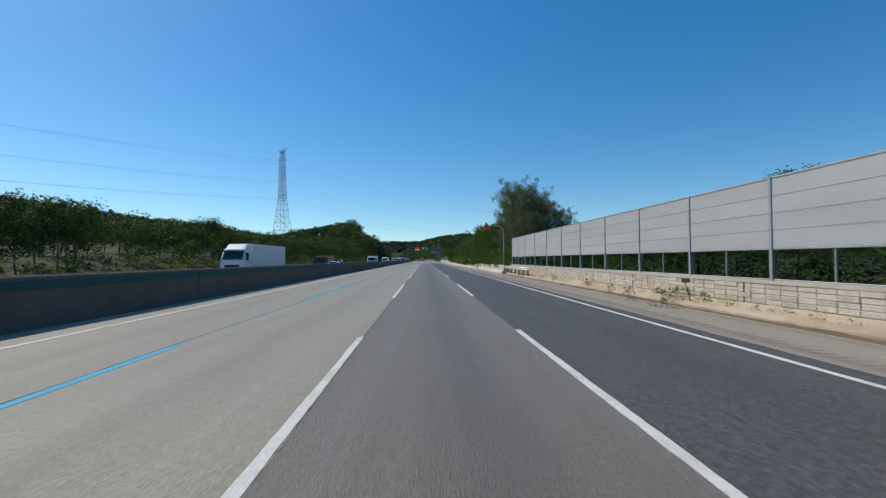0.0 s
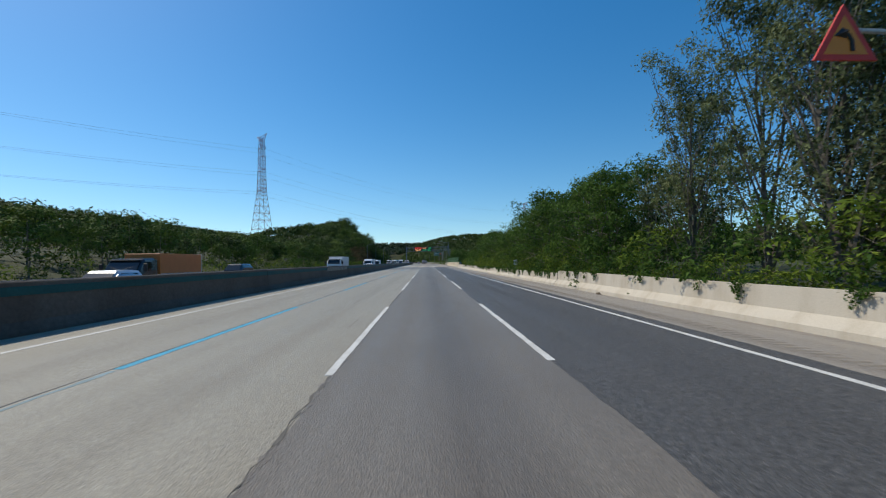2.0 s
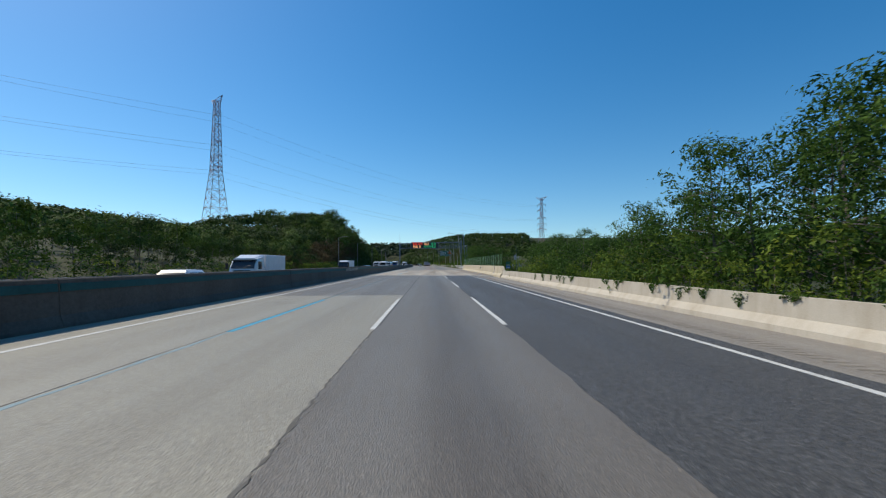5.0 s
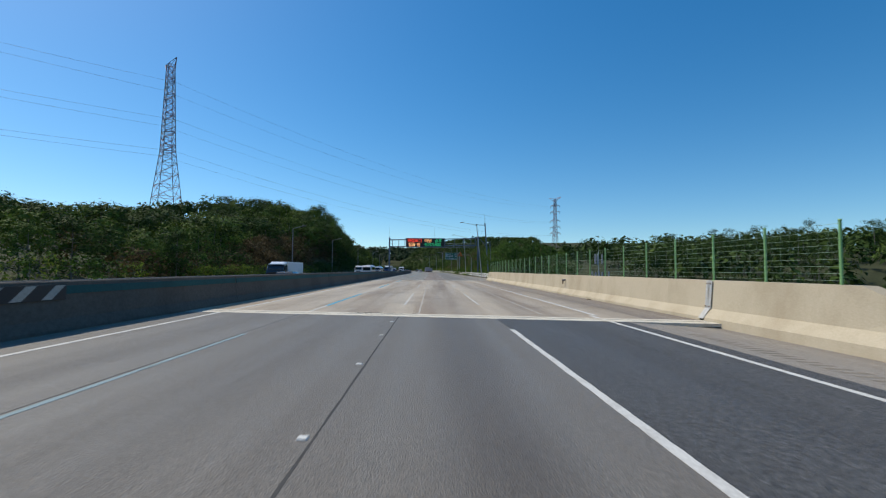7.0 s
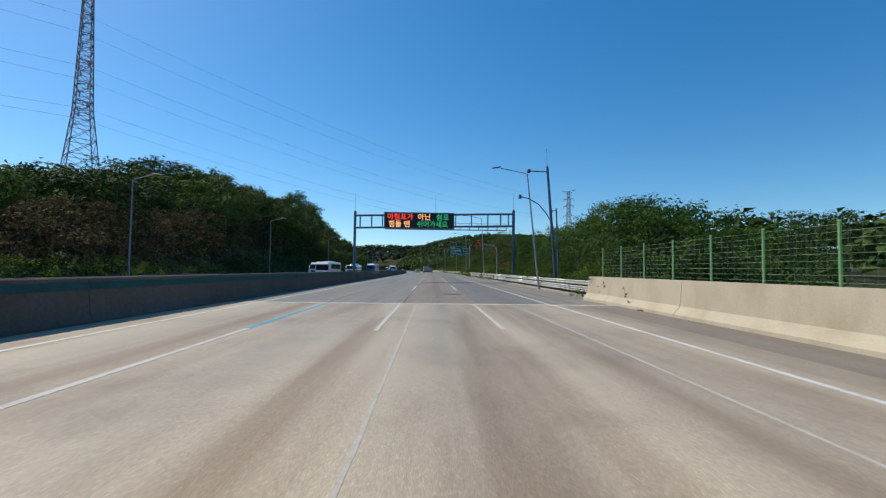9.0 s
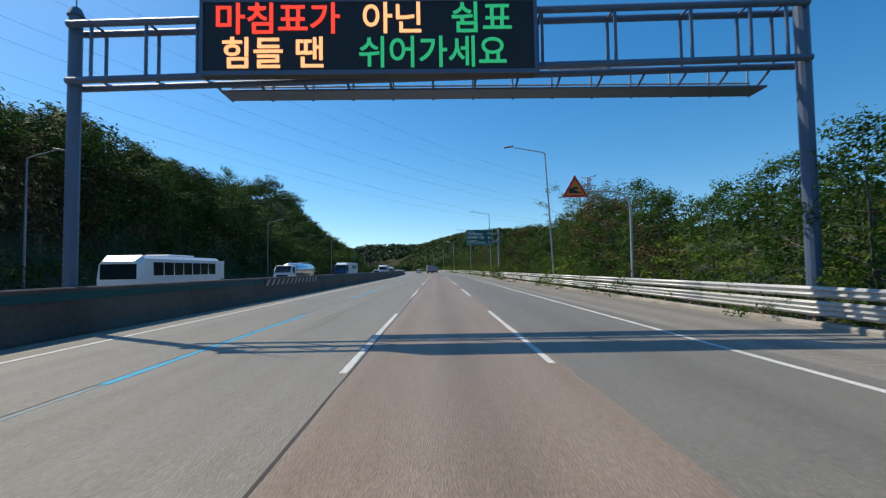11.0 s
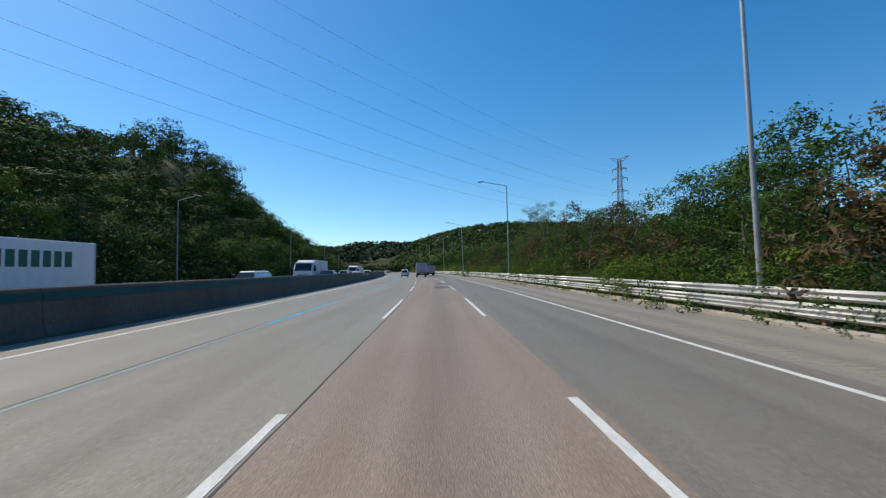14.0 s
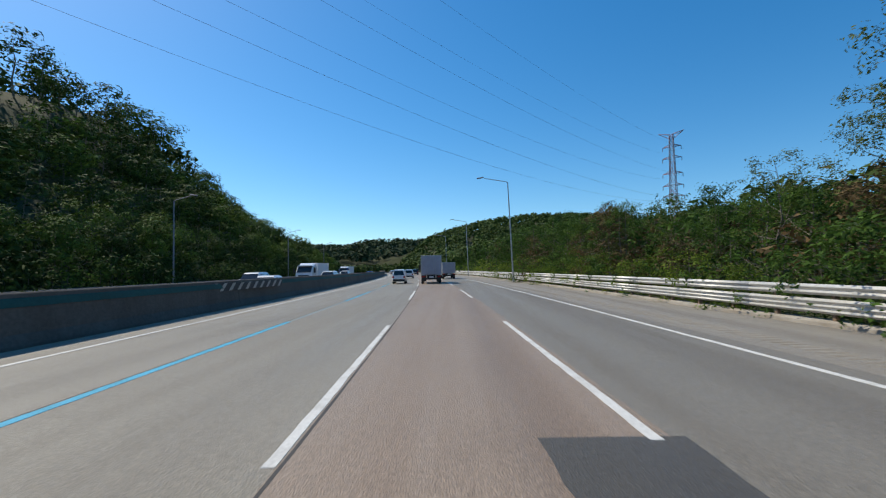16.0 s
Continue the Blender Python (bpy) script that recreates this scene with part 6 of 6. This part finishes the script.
# shrubs given dark leaves, so that their colour carries the hill foot's shade
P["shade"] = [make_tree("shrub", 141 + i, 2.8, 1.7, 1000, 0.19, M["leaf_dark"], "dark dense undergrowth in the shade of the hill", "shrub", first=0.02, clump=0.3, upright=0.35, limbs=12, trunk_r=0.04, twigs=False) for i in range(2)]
P["scrub"] = [make_tree("shrub", 131 + i, 2.6, 1.9, 1200, 0.19, M["leaf_brown"], "dry reddish-brown scrub on the bank", "shrub", first=0.02, clump=0.25, upright=0.3, limbs=12, trunk_r=0.04, twigs=False) for i in range(2)]
KEY = {"valley": "leaf_midtree2.9", "shade": "leaf_darkshrub", "sparse": "leaf_thintree3.0", "broad": "leaf_midtree2.9", "locust": "leaf_locusttree2.6", "dome": "leaf_woodtree3.2", "dark": "leaf_darktree3.4", "brown": "leaf_browntree2.5", "shrub": "leaf_lightshrub", "shrub_mid": "leaf_midshrub", "scrub": "leaf_brownshrub"}
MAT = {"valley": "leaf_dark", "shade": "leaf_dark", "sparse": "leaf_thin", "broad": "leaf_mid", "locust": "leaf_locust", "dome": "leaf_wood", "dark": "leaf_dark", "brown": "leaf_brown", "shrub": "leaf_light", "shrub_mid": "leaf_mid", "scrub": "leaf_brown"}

rng = random.Random(7)


def spots(kinds, y0, y1, step, x0, x1, h0, h1, sink=0.25, squat=0.9):
    """Places along a stretch: kind, x, y, z, turn, size, stretch; h: heights against the model."""
    y, out = y0, []
    while y < y1:
        x = rng.uniform(x0, x1) + bend(y)
        out.append((rng.choice(kinds), x, y, land(x, y) - sink, rng.uniform(0, 6.28), rng.uniform(h0, h1), rng.uniform(squat, squat + 0.2)))
        y += step * rng.uniform(0.7, 1.3)
    return out


def sized(places, top_of, lo, hi):
    """Sizes that bring the trees up to the line of the tree tops."""
    out = []
    for kind, x, y, z, turn_, _, tall in places:
        want = top_of(x - bend(y), y) * rng.uniform(lo, hi) - z
        out.append((kind, x, y, z, turn_, max(0.3, want / (TALL[kind] * tall)), tall))
    return out


def planted(group, places):
    for kind, x, y, z, turn_, size, tall in places:
        plant(rng.choice(P[kind]), x, y, z, turn_, size, group, tall)


TALL = {"dome": 9.5, "sparse": 11.4, "broad": 8.9, "locust": 9.5, "dark": 10.4, "brown": 7.8, "shrub": 2.8, "shrub_mid": 3.0, "scrub": 2.8}


def beside(u, y):
    """Tree tops on the near side rise a little away from the road."""
    return edge_top(y) + 0.16 * (u - 13.5)


def under(u, y):
    """The fuller trees keep low where thin ones stand over them."""
    return beside(u, y) * (1 - 0.24 * smooth(399, 404, y) * (1 - smooth(424, 432, y)))


def row(group, *args, **kw):
    for kind, x, y, z, turn_, size, tall in spots(*args, **kw):
        plant(rng.choice(P[kind]), x, y, z, turn_, size, group, tall)


def thicket(name, label, places, keep=0.4, bigger=1.5):
    """Plants further back, joined by kind."""
    g = np.random.default_rng(len(places))
    for kind in sorted({p[0] for p in places}):
        crowns, stems = [], []
        for k, x, y, z, turn_, size, tall in places:
            if k != kind:
                continue
            stem, crown, _ = RAW[KEY[kind]][int(g.integers(len(RAW[KEY[kind]])))]
            q = crown[g.random(len(crown)) < keep]
            c = q.mean(1, keepdims=True)
            q = c + (q - c) * bigger
            ca_, sa_ = math.cos(turn_) * size, math.sin(turn_) * size
            m = np.array([[ca_, -sa_, 0], [sa_, ca_, 0], [0, 0, size * tall]])
            crowns.append(q @ m.T + (x, y, z))
            stems.append(stem @ m.T + (x, y, z))
        me = quad_mesh(name, np.concatenate(crowns + stems), (M[MAT[kind]], M["bark"]))
        n_leaf = sum(len(c) for c in crowns)
        me.polygons.foreach_set("material_index", (np.arange(len(me.polygons)) >= n_leaf).astype(np.int32))
        tagged(link_mesh(name, me, None), label, "woods", kind="stuff")


# right side, before the bridge
for (x, y, s, t) in ((13.2, 60.5, 0.84, 0.3), (12.6, 65.0, 0.88, 1.9), (14.5, 63.0, 0.74, 3.1), (13.6, 69.5, 0.94, 4.4), (12.9, 73.5, 0.86, 5.2), (15.2, 58.5, 0.5, 1.2), (16.5, 67.0, 0.8, 2.2), (15.2, 76.0, 0.72, 0.9), (18.0, 66.5, 0.72, 3.9), (17.0, 63.5, 0.66, 5.5), (20.0, 71.0, 0.75, 0.4), (14.2, 79.0, 0.5, 2.0), (15.6, 61.0, 0.76, 2.7), (18.5, 62.0, 0.6, 1.7), (20.5, 64.5, 0.58, 4.1), (14.2, 66.5, 0.86, 4.9), (16.2, 64.2, 0.7, 1.1), (14.0, 58.5, 0.55, 0.6)):
    plant(P["poplar"][int(y) % 3], x, y, land(x, y) - 0.3, t, s * 0.8, "poplars behind the noise barrier", 1.2)
row("shrubs behind the low wall", ["shrub", "shrub_mid", "shrub"], 56, 184, 1.9, 10.75, 11.6, 0.7, 1.05)
row("shrubs behind the low wall", ["shrub_mid", "shrub"], 57, 180, 2.8, 11.6, 12.8, 1.1, 1.55)
planted("roadside trees", sized(spots(["broad", "broad", "locust"], 80, 186, 2.3, 12.3, 14.3, 1, 1), beside, 0.78, 1.02))
planted("roadside trees", sized(spots(["broad", "locust", "broad"], 82, 150, 4.4, 14.4, 16.0, 1, 1), beside, 0.9, 1.05))
behind = sized(spots(["broad", "broad", "locust"], 78, 182, 2.6, 16.0, 19.5, 1, 1), beside, 0.75, 1.0)
thicket("thicket", "green trees behind the roadside row", behind + spots(["broad", "broad", "dark"], -8, 60, 2.6, 13.0, 16.5, 0.34, 0.44) + spots(["shrub_mid", "shrub", "shrub_mid"], -8, 56, 1.2, 12.0, 13.2, 0.6, 0.85), 0.4, 1.35)
for (x, y, s) in ((13.0, 15.5, 0.60), (13.5, 9.5, 0.62), (12.8, 21.0, 0.5)):
    plant(P["locust"][0], x, y, land(x, y), 1.0, s, "trees behind the noise barrier")
# right side, the valley under the bridge
valley = []
for i in range(140):
    y, x = rng.uniform(165, 300), 36 + 80 * rng.uniform(0, 1) ** 0.8
    valley.append(("valley", x, y, land(x, y) - 0.3, rng.uniform(0, 6), rng.uniform(0.85, 1.15) * (0.62 + x / 220), 1.0))
for i in range(26):
    y, x = rng.uniform(238, 262), rng.uniform(15, 24)
    valley.append((rng.choice(("broad", "locust")), x, y, land(x, y) - 0.3, rng.uniform(0, 6), rng.uniform(0.9, 1.2), 1.0))
thicket("thicket", "trees down in the valley beside the bridge", valley, 0.38, 1.35)
# right side, after the bridge
row("shrubs behind the guardrail", ["shrub", "shrub_mid"], 250, 296, 2.2, 10.9, 11.8, 0.55, 0.95)
row("shrubs behind the guardrail", ["shrub", "shrub_mid"], 296, 470, 2.0, 10.75, 11.6, 0.7, 1.15)
row("shrubs behind the guardrail", ["shrub_mid", "shrub", "shrub_mid", "scrub"], 252, 470, 3.8, 12.0, 13.4, 0.95, 1.4)
planted("roadside trees", sized(spots(["broad", "locust", "broad"], 251, 300, 2.5, 12.9, 15.2, 1, 1), beside, 0.8, 1.03))
planted("roadside trees", sized(spots(["broad", "locust", "broad", "locust", "brown", "broad"], 300, 372, 2.5, 12.9, 15.4, 1, 1), beside, 0.72, 1.0))
planted("roadside trees", sized(spots(["sparse", "locust", "sparse", "broad"], 304, 372, 4.0, 13.6, 16.5, 1, 1), beside, 0.9, 1.08))
planted("roadside trees", sized(spots(["broad", "dark"], 312, 362, 4.0, 14.5, 17.0, 1, 1), beside, 0.9, 1.06))
planted("roadside trees", sized(spots(["locust", "broad", "brown", "locust", "broad"], 372, 482, 2.7, 12.9, 15.6, 1, 1), under, 0.7, 0.98))
planted("roadside trees", sized(spots(["sparse", "sparse", "locust"], 374, 470, 4.6, 13.4, 16.0, 1, 1), beside, 0.8, 1.0))
behind = sized(spots(["locust", "broad", "broad", "brown"], 256, 480, 2.4, 16.5, 22.0, 1, 1), under, 0.7, 0.97)
behind += sized(spots(["locust", "broad"], 380, 600, 2.4, 24.0, 46.0, 1, 1), beside, 0.6, 0.85)
behind += spots(["shrub_mid", "shrub_mid", "scrub"], 376, 480, 0.8, 14.5, 21.0, 1.0, 1.7) + spots(["shrub_mid", "shrub"], 470, 620, 2.0, 10.9, 13.5, 0.8, 1.4)
behind += sized(spots(["broad", "dark"], 470, 640, 3.0, 13.5, 17.0, 1, 1), beside, 0.75, 0.95)
thicket("thicket", "green and brownish trees behind the guardrail", behind, 0.17, 1.9)
for (x, y, s) in ((14.3, 410.0, 0.98), (14.6, 406.5, 1.0), (12.6, 375.5, 0.62), (14.2, 324.2, 0.78), (14.1, 317.5, 0.98), (15.0, 320.0, 0.9)):
    plant(P["sparse"][int(y) % 3], x, y, land(x, y) - 0.2, y, s, "roadside trees")
# fuller trees that stand out of the row
for (kind, x, y, top) in (("broad", 13.4, 257.0, 7.9), ("locust", 13.0, 261.5, 8.3), ("broad", 14.2, 254.0, 7.2), ("broad", 13.8, 265.5, 7.8), ("dark", 14.3, 354.5, 10.0), ("dark", 15.4, 350.5, 9.6), ("brown", 13.9, 389.0, 8.4), ("brown", 14.6, 385.5, 7.8), ("broad", 13.0, 97.0, 9.8), ("locust", 13.6, 104.0, 9.9)):
    plant(P[kind][int(y) % len(P[kind])], x, y, land(x, y) - 0.3, y, (top - land(x, y) + 0.3) / TALL[kind], "roadside trees")
# dry tufts by the crumbled kerb
P["tuft"] = [make_tree("weed_tuft", 171 + i, 0.42, 0.34, 260, 0.13, M["grass"], "dry yellowish tuft of weeds at the kerb", "weed", first=0.0, clump=0.3, upright=0.9, limbs=10, trunk_r=0.006, twigs=False, narrow=0.16) for i in range(2)]
for (x, y, s) in (
    (8.47, 19.08, 1.00),
    (8.34, 16.11, 1.20),
    (9.34, 23.02, 0.70),
    (9.75, 17.2, 1.0), (9.8, 18.0, 0.9), (9.78, 15.9, 0.8), (9.85, 19.3, 0.7), (9.7, 27.0, 0.9), (9.6, 34.0, 0.8), (9.75, 46.0, 1.0)):
    plant(P["tuft"][int(y * 10) % 2], x, y, -0.02 if x < 9.5 else 0.05, y, s, "weeds at the kerb")
# weeds in front of the guardrail
for y, s in ((288.5, 0.4), (300.5, 0.4), (303.0, 0.36), (307.5, 0.4), (311.9, 0.5), (312.6, 0.42), (315.9, 0.4), (330.5, 0.36), (372.6, 0.95), (370.8, 0.9), (374.0, 0.8), (365.0, 0.75), (361.0, 0.8), (359.2, 0.9), (357.4, 0.8), (355.6, 0.95), (353.6, 0.85), (351.8, 0.9), (350.0, 0.85), (348.4, 0.9), (346.6, 0.85), (344.8, 0.8), (383.1, 0.55), (384.3, 0.4), (387.0, 0.36), (390.5, 0.38), (376.0, 0.4)):
    plant(rng.choice(P["shrub_mid"] if s > 0.55 else P["shrub"] + P["shrub_mid"]), 10.3 + bend(y) + rng.uniform(-0.1, 0.25) + 0.35 * (s > 0.55), y, -0.05, y, s * (0.74 if s > 0.55 else 1.0), "weeds on the guardrail")
for y, s in ((366.4, 0.7), (368.0, 0.82), (369.4, 0.75), (371.5, 0.95), (373.2, 0.9), (375.0, 0.85), (377.0, 0.7), (379.5, 0.55)):
    plant(P["shrub"][int(y * 7) % 3], 10.75 + bend(y), y, -0.05, y, s * 0.8, "weeds on the guardrail")
for (x, y, s) in ((11.0, 346.5, 0.42), (11.2, 349.6, 0.46), (11.4, 353.0, 0.5), (11.1, 343.0, 0.4)):
    plant(P["broad"][int(y) % 4], x, y, land(x, y) - 0.2, y, s, "roadside trees")
plant(P["shrub_mid"][0], 10.7, 252.2, -0.2, 1.0, 1.0, "shrubs behind the guardrail")
# left side, before the hill
planted("trees beyond the far carriageway", sized(spots(["dome", "dome", "dark"], -10, 236, 6.0, -36.0, -31.5, 1, 1), woods_top, 0.55, 1.05))
far_left = sized(spots(["dome", "dome", "dark"], -20, 250, 2.2, -46.0, -36.0, 1, 1), woods_top, 0.7, 1.0)
far_left += sized(spots(["dark", "dome", "dark"], -30, 260, 1.7, -66.0, -45.0, 1, 1), woods_top, 0.75, 1.0)
far_left += spots(["shrub", "shrub_mid"], -20, 225, 2.2, -31.0, -29.6, 0.8, 1.2)
thicket("thicket", "trees and bushes beyond the far carriageway", far_left, 0.23, 1.75)
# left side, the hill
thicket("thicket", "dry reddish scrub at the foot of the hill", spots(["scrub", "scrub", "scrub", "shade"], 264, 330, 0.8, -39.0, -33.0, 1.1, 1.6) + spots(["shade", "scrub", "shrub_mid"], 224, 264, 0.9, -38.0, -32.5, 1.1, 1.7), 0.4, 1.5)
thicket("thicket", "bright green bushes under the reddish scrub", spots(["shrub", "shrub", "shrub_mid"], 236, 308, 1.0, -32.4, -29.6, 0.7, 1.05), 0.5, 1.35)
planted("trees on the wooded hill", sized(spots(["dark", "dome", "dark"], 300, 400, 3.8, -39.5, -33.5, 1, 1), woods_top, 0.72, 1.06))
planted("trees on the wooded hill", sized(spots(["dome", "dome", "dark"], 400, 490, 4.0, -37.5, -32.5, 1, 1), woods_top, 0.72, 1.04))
# shade at the hill foot is painted through the dark-leaved shrubs
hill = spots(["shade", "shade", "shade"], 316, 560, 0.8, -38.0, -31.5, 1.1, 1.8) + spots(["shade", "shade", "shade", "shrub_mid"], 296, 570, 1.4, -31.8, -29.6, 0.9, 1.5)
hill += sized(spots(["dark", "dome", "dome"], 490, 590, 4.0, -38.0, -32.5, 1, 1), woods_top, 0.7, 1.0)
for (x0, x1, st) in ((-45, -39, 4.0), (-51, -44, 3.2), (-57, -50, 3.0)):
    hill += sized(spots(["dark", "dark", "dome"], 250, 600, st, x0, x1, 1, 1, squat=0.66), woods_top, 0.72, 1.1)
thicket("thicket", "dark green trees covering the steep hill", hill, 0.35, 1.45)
hill = []
for (x0, x1, st) in ((-60, -53, 3.0), (-67, -58, 3.0), (-80, -66, 3.6)):
    hill += sized(spots(["dark", "dark", "dome"], 250, 600, st, x0, x1, 1, 1, squat=0.7), woods_top, 0.86, 1.1)
thicket("thicket", "dark green trees along the top of the hill", hill, 0.28, 1.55)
for (x, y, s) in ((-40.8, 362.0, 1.35), (-42.2, 364.5, 1.2)):
    plant(P["locust"][1], x, y, land(x, y) - 0.3, y, s, "trees on the wooded hill", 1.2)

for group_ in P.values():
    for proto in group_:
        for o in (*proto.children_recursive, proto):
            bpy.data.objects.remove(o)


def woods(name, label, count, leaf, material, spot, crowns=26, radius=3.2, seed=1):
    """Far woods: many crowns of large leaf sprays, standing on the ground."""
    g = np.random.default_rng(seed)
    pts, ways = [], []
    for _ in range(count):
        x, y, h = spot(g)
        r = radius * g.uniform(0.7, 1.3)
        c = g.normal(size=(crowns, 3))
        c /= np.linalg.norm(c, axis=1, keepdims=True)
        c[:, 2] = np.abs(c[:, 2]) * 1.1 - 0.15
        pts.append(np.array([x, y, land(x, y) + h]) + c * r * g.uniform(0.7, 1.0, (crowns, 1)))
        ways.append(c)
    me = quad_mesh(name, leaves(g, np.concatenate(pts), leaf, 0.4, 0.9, np.concatenate(ways)), (material,))
    return tagged(link_mesh(name, me, None), label, "woods", kind="stuff")


woods("woods", "dark wooded hillside beyond the far carriageway", 2400, 1.35, M["leaf_dark"], lambda g: (-80 - 320 * g.uniform() ** 1.5, g.uniform(-60, 640), 3.6), crowns=48, radius=3.6, seed=3)
woods("woods", "green wooded hill on the valley side", 1700, 1.2, M["leaf_dark"], lambda g: (g.uniform(45, 300) if g.uniform() < 0.6 else g.uniform(35, 120), g.uniform(130, 600), 2.4), crowns=56, radius=4.0, seed=4)
woods("woods", "green wooded slope where the road bends", 2000, 1.7, M["leaf_dark"], lambda g: ((lambda y: (g.uniform(14, 190) + bend(min(y, 740)), y, 3.5))(g.uniform(540, 800))), crowns=36, radius=3.8, seed=5)
# both far woods carry the haze of distance in their leaf colour
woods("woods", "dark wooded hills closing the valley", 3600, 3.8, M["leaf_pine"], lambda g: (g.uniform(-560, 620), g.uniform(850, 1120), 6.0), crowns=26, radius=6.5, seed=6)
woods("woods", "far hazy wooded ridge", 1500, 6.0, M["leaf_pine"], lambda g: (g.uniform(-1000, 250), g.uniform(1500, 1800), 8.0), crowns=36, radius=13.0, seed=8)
woods("woods", "wooded ground beyond the far carriageway", 900, 1.4, M["leaf_dark"], lambda g: ((lambda y: (g.uniform(-150, -34) + bend(y), y, 2.5))(g.uniform(590, 780))), crowns=44, seed=9)
woods("woods", "low green woods across the end of the view", 420, 1.4, M["leaf_dark"], lambda g: ((lambda y: (g.uniform(-40, 22) + bend(y), y, 2.0))(g.uniform(648, 745))), crowns=46, seed=10)

woods("woods", "green woods behind the noise barrier", 800, 1.3, M["leaf_mid"], lambda g: (g.uniform(24, 200), g.uniform(-90, 135), 2.5), crowns=30, radius=3.2, seed=11)

# vines hanging over the low wall
vg = np.random.default_rng(5)
pts = []
for i in range(190):
    y0 = vg.uniform(57, 168) if i < 110 else vg.uniform(86, 136)
    ln = 0.12 + 0.5 * vg.uniform() ** (2.2 if i < 110 else 1.3)
    k = int(30 + 190 * ln)
    t = vg.uniform(0, 1, k) ** 1.2
    top = 0.95 if y0 < 84 else 0.78
    wide = (0.10 + 0.22 * ln) * (1 - t) + 0.03
    pts.append(np.stack([9.3 - 0.10 * np.minimum(1, t * 4) + vg.normal(0, 0.025, k) + 0.35 * (t < 0.15) * vg.uniform(0, 1, k), y0 + vg.normal(0, 1, k) * wide + 0.1 * t, top + 0.08 - t * ln], 1))
me = quad_mesh("hanging_vine", leaves(vg, np.concatenate(pts), 0.075, 0.2, 0.8), (M["leaf_mid"],))
tagged(link_mesh("hanging_vine", me, None), "green vines hanging over the low concrete wall", "vine", kind="stuff")

# tufts of dry grass along kerbs and verges
pts = []
for _ in range(420):
    if vg.uniform() < 0.35:
        y0, x0, z0 = vg.uniform(0, 56), vg.uniform(9.7, 10.05), 0.08
    else:
        y0, x0, z0 = vg.uniform(255, 470), vg.uniform(10.15, 10.7), 0.05
    k = 16
    sp = vg.uniform(0.05, 0.16)
    pts.append(np.stack([x0 + bend(y0) + vg.normal(0, sp, k), y0 + vg.normal(0, sp * 1.6, k), z0 + np.abs(vg.normal(0, sp * 0.9, k))], 1))
me = quad_mesh("grass", leaves(vg, np.concatenate(pts), 0.11, 0.0, 0.2), (M["grass"],))
tagged(link_mesh("grass", me, None), "tufts of dry grass and weeds along the kerb", "grass", kind="stuff")

# clumps of dead leaves and dirt swept to the edge of the shoulder
for (x, y, s) in ((9.2, 397.0, 0.3), (9.35, 398.2, 0.22), (9.0, 401.5, 0.14), (7.6, 389.5, 0.06), (8.9, 246.0, 0.2), (8.75, 203.5, 0.16), (8.8, 75.0, 0.18), (9.1, 30.5, 0.16), (9.3, 371.0, 0.2), (8.6, 326.0, 0.12), (9.2, 310.5, 0.2)):
    bm = bmesh.new()
    bmesh.ops.create_icosphere(bm, subdivisions=3, radius=1.0)
    for v in bm.verts:
        k = 1 + 0.6 * noise.noise(v.co * 2.2 + Vector((x, y, 0))) + 0.35 * noise.noise(v.co * 6.0)
        v.co = Vector((v.co.x * k * s * 0.6, v.co.y * k * s * 1.3, max(-0.02, v.co.z * k * s * 0.45)))
    clump = part("leaf_clump", bm, M["dirt"])
    clump.location = (x + bend(y), y, -0.13 if y < 190 else -0.02)
    tagged(clump, "dark clump of dead leaves on the dusty shoulder", "debris", "clumps on the shoulder")

# ---------------------------------------------------------------- blocks of the wall under the noise barrier
bb = box(bmesh.new(), -0.05, 0.05, 0.008, 0.592, 0.004, 0.155)
bmesh.ops.bevel(bb, geom=[e for e in bb.edges], offset=0.012, segments=1, affect="EDGES")
block_mesh = shared("block", bb, M["block"])
for c in range(4):
    for i in range(75):
        ob = link_mesh("block", block_mesh, None, block_wall)
        ob.location = (10.10 + rng.uniform(-0.015, 0.012), 8.5 + 0.6 * i, 0.24 + 0.16 * c)
slot = shared("joint_slot", box(bmesh.new(), -0.03, 0.02, -0.035, 0.035, 0.0, 0.64), M["dirt"])
for i in range(6):
    link_mesh("joint_slot", slot, None, block_wall).location = (10.07, 14.2 + 7.8 * i, 0.24)
